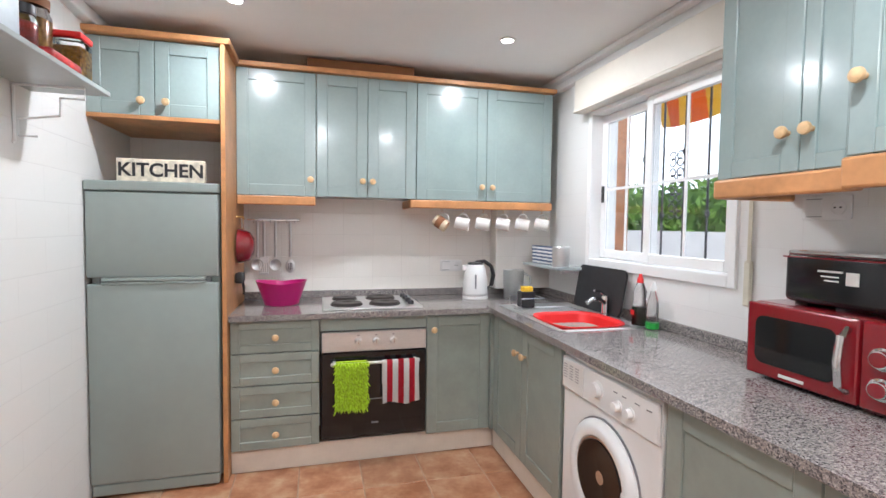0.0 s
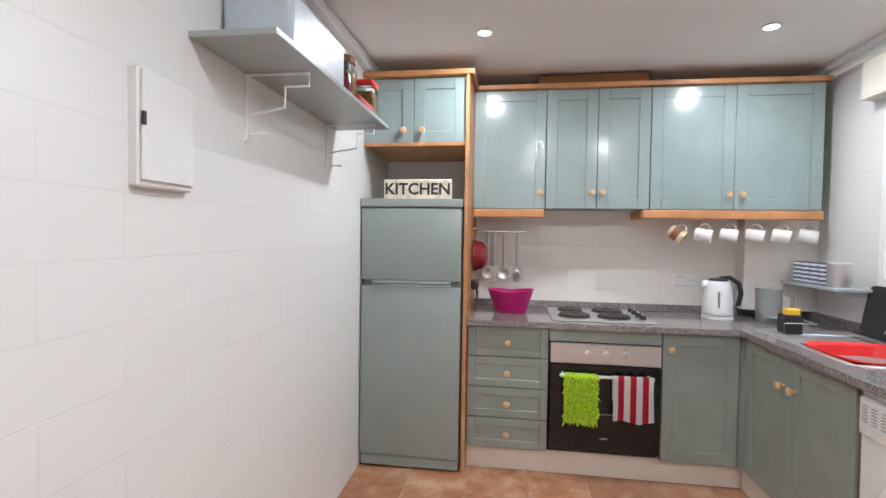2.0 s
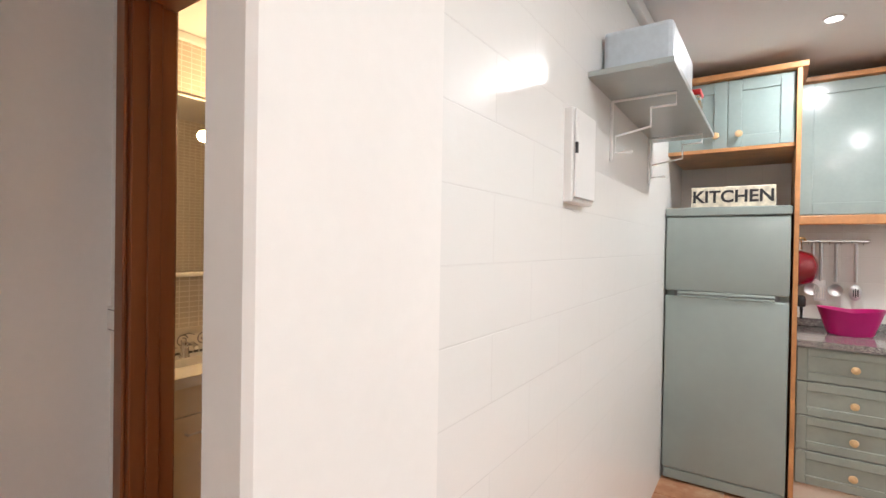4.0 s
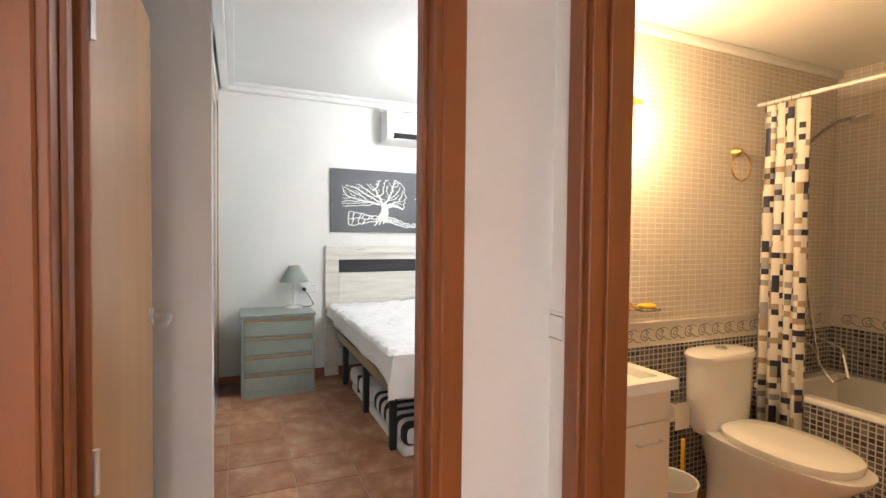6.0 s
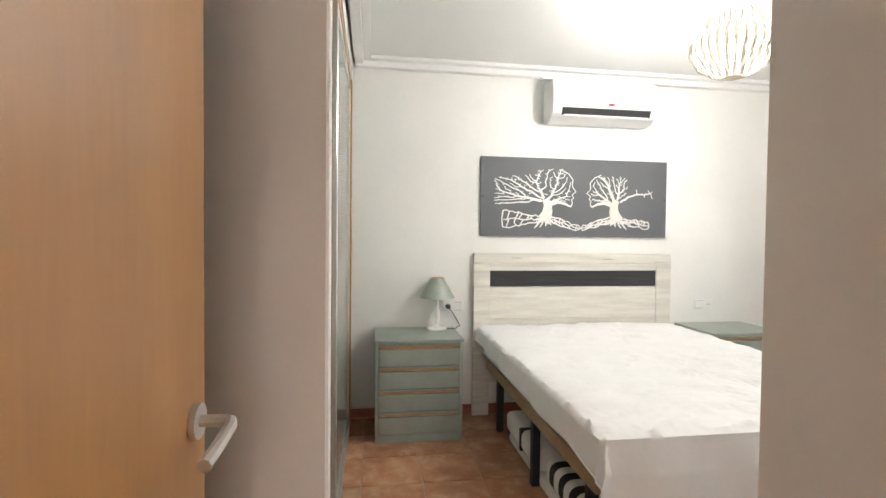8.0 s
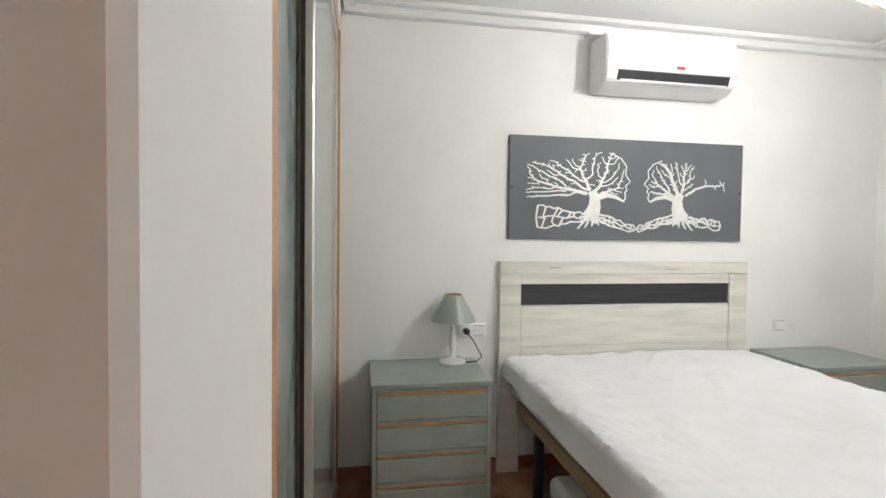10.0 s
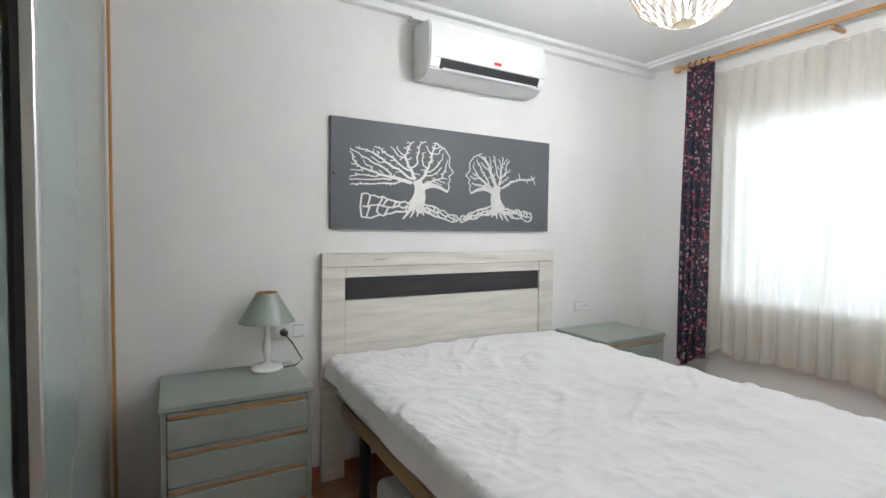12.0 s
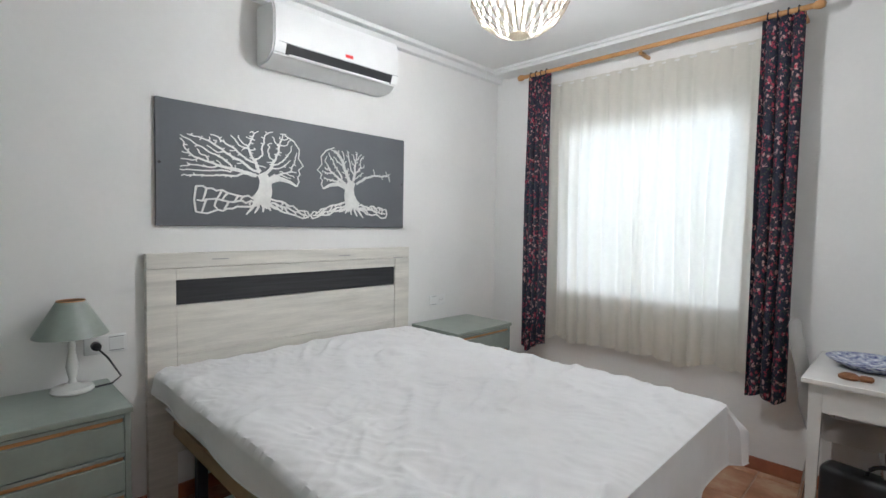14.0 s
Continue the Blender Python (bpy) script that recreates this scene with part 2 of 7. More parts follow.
def cell_mat(name, palette, size, rough=0.7, flowers=False):
    """Cloth printed with squares (or with scattered blossoms) by its own cloth coordinates."""
    m = mat(name, (0.5, 0.5, 0.5), rough)
    N = m.node_tree.nodes
    b = N["Principled BSDF"]
    uv = N.new("ShaderNodeUVMap")
    uv.uv_map = "cloth"
    if flowers:
        v, v2 = N.new("ShaderNodeTexVoronoi"), N.new("ShaderNodeTexVoronoi")
        v.inputs["Scale"].default_value, v2.inputs["Scale"].default_value = 1 / size, 2.3 / size
        nz = N.new("ShaderNodeTexNoise")
        nz.inputs["Scale"].default_value = 2.5 / size
        link(m, uv.outputs[0], nz.inputs[0])
        ad = N.new("ShaderNodeMix")
        ad.data_type = "RGBA"
        ad.blend_type = "LINEAR_LIGHT"
        ad.inputs[0].default_value = 0.02
        link(m, uv.outputs[0], ad.inputs[6])
        link(m, nz.outputs[1], ad.inputs[7])
        link(m, ad.outputs[2], v.inputs[0])
        link(m, ad.outputs[2], v2.inputs[0])
        prev = None
        base = N.new("ShaderNodeRGB")
        base.outputs[0].default_value = (*palette[0], 1)
        prev = base.outputs[0]
        for vor, rad, cols in ((v2, 0.33, palette[3:]), (v, 0.34, palette[1:3])):
            r = N.new("ShaderNodeValToRGB")
            r.color_ramp.interpolation = "CONSTANT"
            r.color_ramp.elements[0].color = (*cols[0], 1)
            r.color_ramp.elements[1].position, r.color_ramp.elements[1].color = 0.5, (*cols[1], 1)
            s = N.new("ShaderNodeSeparateColor")
            link(m, vor.outputs["Color"], s.inputs[0])
            link(m, s.outputs[0], r.inputs[0])
            lt = N.new("ShaderNodeMath")
            lt.operation = "LESS_THAN"
            lt.inputs[1].default_value = rad
            link(m, vor.outputs["Distance"], lt.inputs[0])
            mx = N.new("ShaderNodeMix")
            mx.data_type = "RGBA"
            link(m, lt.outputs[0], mx.inputs[0])
            link(m, prev, mx.inputs[6])
            link(m, r.outputs[0], mx.inputs[7])
            prev = mx.outputs[2]
        link(m, prev, b.inputs["Base Color"])
        return m
    br = N.new("ShaderNodeVectorMath")
    br.operation = "SCALE"
    br.inputs["Scale"].default_value = 1 / size
    fl, wn, r = N.new("ShaderNodeVectorMath"), N.new("ShaderNodeTexWhiteNoise"), N.new("ShaderNodeValToRGB")
    fl.operation = "FLOOR"
    link(m, uv.outputs[0], br.inputs[0])
    link(m, br.outputs[0], fl.inputs[0])
    link(m, fl.outputs[0], wn.inputs["Vector"])
    r.color_ramp.interpolation = "CONSTANT"
    e = r.color_ramp.elements
    e[0].color = (*palette[0], 1)
    e[1].position, e[1].color = 0.58, (*palette[1], 1)
    for i, c in enumerate(palette[2:]):
        k = e.new(0.78 + 0.12 * i)
        k.color = (*c, 1)
    link(m, wn.outputs["Value"], r.inputs[0])
    link(m, r.outputs[0], b.inputs["Base Color"])
    return m


FLORAL = cell_mat("navy_floral_cotton", [(0.012, 0.014, 0.03), (0.36, 0.04, 0.07), (0.46, 0.27, 0.26), (0.06, 0.08, 0.05), (0.025, 0.027, 0.06)], 0.027, 0.85, True)
SHOWERC = cell_mat("pixel_print_vinyl", [(0.72, 0.69, 0.64), (0.02, 0.022, 0.05), (0.36, 0.28, 0.20), (0.30, 0.30, 0.32)], 0.030, 0.45)


def stripes(name, c1, c2, width, axis):
    m = mat(name, c1, 0.9)
    N = m.node_tree.nodes
    tc, sep, md, gt, mx = N.new("ShaderNodeTexCoord"), N.new("ShaderNodeSeparateXYZ"), N.new("ShaderNodeMath"), N.new("ShaderNodeMath"), N.new("ShaderNodeMix")
    mx.data_type = "RGBA"
    md.operation, gt.operation = "PINGPONG", "GREATER_THAN"
    md.inputs[1].default_value, gt.inputs[1].default_value = width, width / 2
    link(m, tc.outputs["Object"], sep.inputs[0])
    link(m, sep.outputs[axis], md.inputs[0])
    link(m, md.outputs[0], gt.inputs[0])
    link(m, gt.outputs[0], mx.inputs[0])
    mx.inputs[6].default_value, mx.inputs[7].default_value = (*c1, 1), (*c2, 1)
    link(m, mx.outputs[2], N["Principled BSDF"].inputs["Base Color"])
    return m


TOWEL = stripes("red_white_stripe", (0.55, 0.012, 0.03), (0.78, 0.76, 0.73), 0.032, "X")
ZEBRA = stripes("black_white_stripe", (0.02, 0.02, 0.022), (0.72, 0.70, 0.67), 0.06, "X")
CUPSTR = stripes("blue_white_stripe", (0.10, 0.13, 0.22), (0.75, 0.75, 0.75), 0.012, "Z")

# building blocks
ORG = {}


def thing(name, at, label, category, group="", kind=""):
    ob = new(name)
    ob.location = at
    ob.empty_display_size = 0.05
    ORG[ob] = Vector(at)
    return tagged(ob, label, category, group, kind)


def part(name, bm, material, parent=None, label="", smooth=False):
    """Links a bmesh, written in world metres, as ONE mesh under a thing or a part."""
    at = ORG[parent] if parent else Vector((0, 0, 0))
    bmesh.ops.translate(bm, verts=bm.verts, vec=-at)
    me = bpy.data.meshes.new(name)
    bm.to_mesh(me)
    bm.free()
    me.materials.append(material)
    if smooth:
        me.shade_smooth()
        me.set_sharp_from_angle(angle=radians(38))
    ob = new(name, me)
    if parent:
        ob.parent = parent
    ORG[ob] = at
    if label:
        tagged(ob, label)
    return ob


def setting(name, bm, material, label, category):
    return tagged(part(name, bm, material), label, category, kind="structure")


def boxes(*specs, bevel=0.0, segs=1):
    """A bmesh of boxes (x0, x1, y0, y1, z0, z1)."""
    bm = bmesh.new()
    for x0, x1, y0, y1, z0, z1 in specs:
        m = Matrix.LocRotScale(((x0 + x1) / 2, (y0 + y1) / 2, (z0 + z1) / 2), None, (abs(x1 - x0), abs(y1 - y0), abs(z1 - z0)))
        bmesh.ops.create_cube(bm, size=1, matrix=m)
    if bevel:
        bmesh.ops.bevel(bm, geom=bm.edges[:], offset=bevel, segments=segs, affect="EDGES", profile=0.5)
    return bm


def lathe(profile, m, seg=24):
    """Turns (radius, height) pairs round the z axis of m."""
    bm = bmesh.new()
    rings = []
    for r, h in profile:
        rings.append([bm.verts.new(m @ Vector((r * math.cos(2 * math.pi * k / seg), r * math.sin(2 * math.pi * k / seg), h))) for k in range(seg)])
    for a, b in zip(rings, rings[1:]):
        for k in range(seg):
            bm.faces.new((a[k], a[(k + 1) % seg], b[(k + 1) % seg], b[k]))
    for ring, r in ((rings[0], profile[0][0]), (rings[-1], profile[-1][0])):
        if r > 1e-4:
            bm.faces.new(ring)
    bmesh.ops.remove_doubles(bm, verts=bm.verts, dist=1e-5)
    bmesh.ops.recalc_face_normals(bm, faces=bm.faces)
    return bm


def tube(points, r, seg=8, bm=None, taper=None):
    """A round bar through the points."""
    bm = bm or bmesh.new()
    pts = [Vector(p) for p in points]
    rings = []
    for i, p in enumerate(pts):
        d = (pts[min(i + 1, len(pts) - 1)] - pts[max(i - 1, 0)]).normalized()
        up = Vector((0, 0, 1)) if abs(d.z) < 0.9 else Vector((1, 0, 0))
        u = d.cross(up).normalized()
        v = d.cross(u)
        rr = r if taper is None else r + (taper - r) * i / max(1, len(pts) - 1)
        rings.append([bm.verts.new(p + rr * (math.cos(2 * math.pi * k / seg) * u + math.sin(2 * math.pi * k / seg) * v)) for k in range(seg)])
    for a, b in zip(rings, rings[1:]):
        for k in range(seg):
            bm.faces.new((a[k], b[k], b[(k + 1) % seg], a[(k + 1) % seg]))
    bm.faces.new(rings[0])
    bm.faces.new(rings[-1][::-1])
    return bm


def arc(c, r, a0, a1, u, v, n=10):
    c, u, v = Vector(c), Vector(u), Vector(v)
    return [c + r * (math.cos(radians(a0 + (a1 - a0) * i / n)) * u + math.sin(radians(a0 + (a1 - a0) * i / n)) * v) for i in range(n + 1)]


def cloth(x0, x1, z0, z1, y, folds, depth, nu, nv, hem=0.0, wide=0.0, seed=0, lean=0.0, thick=0.0):
    """A hanging cloth along x with folds, gathered at the top; has cloth coordinates in metres."""
    bm = bmesh.new()
    uvl = bm.loops.layers.uv.new("cloth")
    rows = []
    real = (x1 - x0) * (1 + wide)
    for j in range(nv + 1):
        f = j / nv
        row = []
        for i in range(nu + 1):
            s = i / nu
            ph = noise.noise((s * folds * 0.5, f * 1.3, seed)) * 2.2
            amp = depth * (0.45 + 0.55 * min(1, f * 2.5)) * (0.7 + 0.5 * noise.noise((s * 7, 3.1, seed)))
            yy = y + amp * math.sin(2 * math.pi * folds * s + ph) + lean * f
            zz = z1 + (z0 - z1) * f + (hem * noise.noise((s * folds * 0.7, 9.0, seed)) if j == nv else 0)
            xx = x0 + (x1 - x0) * s + 0.25 * depth * math.cos(2 * math.pi * folds * s + ph)
            row.append((bm.verts.new((xx, yy, zz)), (s * real, f * (z1 - z0))))
        rows.append(row)
    for j in range(nv):
        for i in range(nu):
            q = (rows[j][i], rows[j + 1][i], rows[j + 1][i + 1], rows[j][i + 1])
            face = bm.faces.new([k[0] for k in q])
            for loop, k in zip(face.loops, q):
                loop[uvl].uv = k[1]
    return bm


def words(name, body, size, m, material, parent, depth=0.001):
    """Raised letters in the built-in face, as a mesh."""
    cu = bpy.data.curves.new(name, "FONT")
    cu.offset = 0.025 * size
    cu.body, cu.size, cu.extrude, cu.align_x, cu.align_y = body, size, depth, "CENTER", "CENTER"
    tmp = bpy.data.objects.new(name, cu)
    me = bpy.data.meshes.new_from_object(tmp)
    bpy.data.objects.remove(tmp)
    me.materials.append(material)
    ob = new(name, me)
    ob.parent = parent
    ob.matrix_local = Matrix.Translation(-ORG[parent]) @ m
    ORG[ob] = ORG[parent]
    return ob

# ---- the shell: kitchen, hall, bathroom, bedroom ----
KX0, KX1 = -0.06, 2.68      # kitchen side walls
KC = 2.38                   # kitchen ceiling
BX0, BYW, BC = -4.70, -0.45, 2.62   # bed wall, window wall, bedroom ceiling
HY = -3.05                  # hall wall with the bathroom door
T = 0.10
setting("wall_kitchen_back", boxes((KX0 - T, KX1 + 0.2, 0, 0.15, 0, 2.75)), TILEWX, "white painted tile wall behind the worktop", "wall")
wx = (KX1, KX1 + 0.2)
setting("wall_kitchen_window", boxes((*wx, -4.8, -1.74, 0, 2.75), (*wx, -0.62, 0, 0, 2.75), (*wx, -1.74, -0.62, 0, 1.13), (*wx, -1.74, -0.62, 2.12, 2.75)), TILEW, "white painted tile wall with a window opening", "wall")
left_bm = boxes((KX0 - T, KX0, -3.11, 0, 0, 2.75))
for vert in left_bm.verts:      # the wall runs slightly askew
    vert.co.x += 0.02 * -vert.co.y - 0.005 if vert.co.x > KX0 - 0.01 else 0
setting("wall_kitchen_left", left_bm, TILEW, "white painted tile wall with faint joints", "wall")
setting("wall_kitchen_end", boxes((-0.010, 0.073, -3.413, -3.10, 0, 2.75), bevel=0.008), PLASTER, "white plastered wall end at the hall corner", "wall")
setting("wall_hall_bathroom", boxes((-0.375, -0.009, HY, HY + T, 0, 2.75), (-1.20, -1.06, HY, HY + T, 0, 2.75), (-1.06, -0.375, HY, HY + T, 2.06, 2.75)), PLASTER, "white plastered hall wall with the bathroom doorway", "wall")
dx = (-1.29, -1.19)
setting("wall_bedroom_door", boxes((*dx, -3.36, HY, 0, 2.75), (*dx, -4.8, -4.13, 0, 2.75), (*dx, -4.13, -3.36, 2.06, 2.75)), PLASTER, "white plastered wall with the bedroom doorway", "wall")
# Unseen wall, added to enclose the unknown space south of the hall.
setting("wall_hall_south", boxes((-1.29, KX1 + 0.2, -4.9, -4.8, 0, 2.75)), PLASTER, "plain white wall added out of view to close the hall", "wall")
setting("wall_passage", boxes((-1.97, -1.29, -3.08, -3.0, 0, 2.75), bevel=0.006), PLASTER, "white plastered wall beside the bedroom doorway", "wall")
setting("wall_bedroom_bath", boxes((-1.97, -1.905, -3.0, -0.35, 0, 2.75)), PLASTER, "thin white wall between bedroom and bathroom", "wall")
setting("wall_bed_head", boxes((BX0 - 0.15, BX0, -4.8, BYW + 0.25, 0, 2.75)), PLASTER, "white plastered wall behind the bed", "wall")
wy = (BYW, BYW + 0.25)
WX0, WX1, WZ0, WZ1 = -4.02, -2.88, 0.92, 2.12
setting("wall_bedroom_window", boxes((BX0, WX0, *wy, 0, 2.75), (WX1, -1.905, *wy, 0, 2.75), (WX0, WX1, *wy, 0, WZ0), (WX0, WX1, *wy, WZ1, 2.75)), PLASTER, "white wall with the bedroom window opening", "wall")
pier_bm = boxes((-2.55, -2.19, -4.5, -3.89, 0, 2.75), bevel=0.006)
for vert in pier_bm.verts:
    vert.co.y -= 0.024 if vert.co.x < -2.4 and vert.co.y > -4.2 else 0
setting("wall_wardrobe", pier_bm, PLASTER, "white plastered pier beside the wardrobe", "wall")
setting("wall_wardrobe_back", boxes((BX0, -1.29, -4.8, -4.6, 0, 2.75)), PLASTER, "plain wall behind the wardrobe", "wall")
setting("wall_wardrobe_head", boxes((BX0, -2.551, -4.10, -3.95, 2.46, 2.62)), PLASTER, "white wall strip above the wardrobe doors", "wall")
setting("wall_bath_north", boxes((-1.97, KX0 - T, -0.45, -0.35, 0, 2.75)), MOSX, "beige mosaic wall behind the bathtub", "wall")
setting("wall_bath_mosaic", boxes((-1.905, -1.895, -2.95, -0.45, 0, 2.34)), MOSY, "beige mosaic wall behind mirror and toilet", "wall")
setting("wall_bath_east", boxes((KX0 - T - 0.012, KX0 - T - 0.002, -2.95, -0.45, 0, 2.34)), MOSY, "beige mosaic wall", "wall")
setting("dado_mosaic", boxes((-1.895, -1.888, -2.95, -0.456, 0, 0.80), ), MOSYL, "dark slate mosaic dado with pale joints", "wall tiles")
setting("dado_mosaic_north", boxes((-1.888, KX0 - T - 0.02, -0.457, -0.450, 0, 0.80)), MOSXL, "dark slate mosaic dado with pale joints", "wall tiles")
setting("ceiling_kitchen", boxes((KX0 - T, KX1 + 0.2, -4.9, 0.15, KC, KC + 0.05), (-1.29, KX0 - T, -4.9, HY, KC, KC + 0.05)), CEIL, "smooth white kitchen and hall ceiling", "ceiling")
setting("ceiling_bedroom", boxes((BX0, -1.905, -4.8, BYW + 0.25, BC, BC + 0.05), (-1.905, -1.29, -4.8, -3.0, BC, BC + 0.05)), CEIL, "smooth white bedroom ceiling", "ceiling")
setting("ceiling_bathroom", boxes((-1.905, KX0 - T, -2.95, -0.45, 2.34, 2.39)), CEIL, "smooth white bathroom ceiling", "ceiling")
setting("roof", boxes((BX0 - 0.2, KX1 + 0.25, -5.0, 0.2, 2.78, 2.95)), PLASTER, "flat roof slab over the rooms", "roof")


def cornice(name, runs, label):
    """A stepped plaster moulding; runs: (x0, x1, y0, y1, top) boxes under the ceiling."""
    setting(name, boxes(*runs, bevel=0.006, segs=2), CEIL, label, "cornice")


cornice("cornice_bedroom_head", [(BX0, BX0 + 0.05, -3.93, BYW, BC - 0.07, BC - 0.002), (BX0 + 0.05, BX0 + 0.10, -3.93, BYW, BC - 0.03, BC - 0.001)], "white stepped plaster cornice")
cornice("cornice_bedroom_window", [(BX0 + 0.1, -1.97, BYW - 0.16, BYW, BC - 0.04, BC - 0.002), (BX0 + 0.1, -1.97, BYW - 0.19, BYW - 0.16, BC - 0.02, BC - 0.001)], "white stepped plaster cornice")
cornice("cornice_bedroom_wardrobe", [(BX0 + 0.1, -2.2, -3.93, -3.87, BC - 0.07, BC - 0.002), (BX0 + 0.1, -2.2, -3.87, -3.82, BC - 0.03, BC - 0.001)], "white stepped plaster cornice")
cornice("cornice_kitchen_window", [(KX1 - 0.05, KX1, -4.7, 0, KC - 0.07, KC - 0.002), (KX1 - 0.10, KX1 - 0.05, -4.7, 0, KC - 0.03, KC - 0.001)], "white stepped plaster cornice")
cornice("cornice_kitchen_left", [(KX0 - 0.01, KX0 + 0.06, -3.09, 0, KC - 0.06, KC - 0.002)], "white plaster cornice")
cornice("cornice_bathroom", [(-1.895, -1.86, -2.95, -0.46, 2.30, 2.338)], "white plaster cornice")
setting("baseboard_bed_head", boxes((BX0, BX0 + 0.012, -3.95, BYW, 0, 0.075), bevel=0.003), SKIRT, "terracotta skirting tile along the wall", "baseboard")
setting("baseboard_window", boxes((BX0 + 0.012, -1.98, BYW - 0.012, BYW, 0, 0.075), bevel=0.003), SKIRT, "terracotta skirting tile under the window", "baseboard")
floor = setting("floor", boxes((BX0 - 0.1, KX1 + 0.2, -4.9, 0.1, -0.12, -0.004)), GROUT, "terracotta tile floor with pale joints", "floor")
setting("ground", boxes((KX1 + 0.2, 300, -300, 300, -0.3, -0.15), (-300, BX0 - 0.1, -300, 300, -0.3, -0.15), (BX0 - 0.1, KX1 + 0.2, 0.1, 300, -0.3, -0.15), (BX0 - 0.1, KX1 + 0.2, -300, -4.9, -0.3, -0.15)), mat("pale_paving", (0.5, 0.46, 0.4), 0.9, var=0.1), "sunlit pale paving outside the house", "ground")


# ---- doorways ----
def door_lining(name, at, axis, a0, a1, w0, w1, label):
    """Frame round an opening from a0 to a1; the wall runs from w0 (hall face) to w1."""
    d = thing(name, at, label, "door frame", kind="structure")
    lo, hi = min(w0, w1) - 0.012, max(w0, w1) + 0.012
    cas = 0.055

    def bx(p0, p1, q0, q1, z0, z1):
        return (p0, p1, q0, q1, z0, z1) if axis == "x" else (q0, q1, p0, p1, z0, z1)
    for n, p0, p1 in (("jamb", a0, a0 + 0.03), ("jamb", a1 - 0.03, a1)):
        part(n, boxes(bx(p0, p1, lo, hi, 0, 2.03), bevel=0.003), JAMB, d)
        stop = (p1, p1 + 0.012) if p0 == a0 else (p0 - 0.012, p0)
        mid = (lo + hi) / 2
        part("door_stop", boxes(bx(*stop, mid - 0.02, mid + 0.015, 0, 2.03), bevel=0.002), JAMB, d)
    part("lintel", boxes(bx(a0, a1, lo, hi, 2.03, 2.06), bevel=0.003), JAMB, d)
    for q0, q1 in ((lo - 0.012, lo), (hi, hi + 0.012)):
        part("casing", boxes(bx(a0 - cas + 0.01, a0 + 0.012, q0, q1, 0, 2.10), bevel=0.004), JAMB, d)
        part("casing", boxes(bx(a1 - 0.012, a1 + cas - 0.01, q0, q1, 0, 2.10), bevel=0.004), JAMB, d)
        part("casing", boxes(bx(a0 + 0.0125, a1 - 0.0125, q0, q1, 2.045, 2.10), bevel=0.004), JAMB, d)
    return d


d1 = door_lining("door_1", (-0.7, HY, 0), "x", -1.06, -0.375, HY, HY + T, "brown wood frame of the open bathroom doorway")
for z in (0.93, 1.02):
    part("strike_plate", boxes((-1.031, -1.0285, HY + 0.03, HY + 0.055, z - 0.03, z + 0.03)), DARKMET, d1)
d2 = door_lining("door_2", (-1.24, -3.75, 0), "y", -4.13, -3.36, dx[1], dx[0], "brown wood frame of the bedroom doorway")
part("strike_plate", boxes((dx[0] + 0.02, dx[0] + 0.05, -3.3935, -3.3905, 0.95, 1.05)), STEEL, d2)
part("latch_hole", boxes((dx[0] + 0.025, dx[0] + 0.045, -3.3945, -3.3936, 0.98, 1.02)), BLACK, d2)

leaf = thing("bedroom_door", (-1.30, -4.09, 0), "honey-coloured wooden bedroom door standing open", "door")
lm = Matrix.Translation((-1.305, -4.072, 0)) @ Matrix.Rotation(radians(-0.6), 4, "Z")
bm = boxes((-0.68, 0, -0.035, 0.0, 0.01, 2.02), bevel=0.003)
bm.transform(lm)
part("panel", bm, OAK, leaf)
bm = boxes((0.0, 0.004, -0.034, -0.001, 0.012, 2.018))
bm.transform(lm)
part("edge_strip", bm, JAMB, leaf, "darker veneered door edge")
for z in (0.25, 0.85, 1.75):
    bm = tube([(0.008, 0.006, z - 0.045), (0.008, 0.006, z + 0.045)], 0.007)
    bm.transform(lm)
    part("hinge", bm, STEEL, leaf, smooth=True)
hx = -0.635
bm = lathe([(0.0, 0), (0.027, 0), (0.027, 0.009), (0.012, 0.009), (0.0, 0.009)], Matrix.Translation((hx, 0, 1.06)) @ Matrix.Rotation(radians(-90), 4, "X"))
bm.transform(lm)
rose = part("handle_rose", bm, STEEL, leaf, "brushed steel rose", True)
pts = [(hx, 0.005, 1.06), (hx, 0.045, 1.06)] + [(hx + 0.006, 0.054, 1.06), (hx + 0.02, 0.058, 1.058), (hx + 0.08, 0.058, 1.052), (hx + 0.125, 0.056, 1.048)]
bm = tube(pts, 0.0095)
bm.transform(lm)
part("lever", bm, STEEL, leaf, "brushed steel lever handle", True)


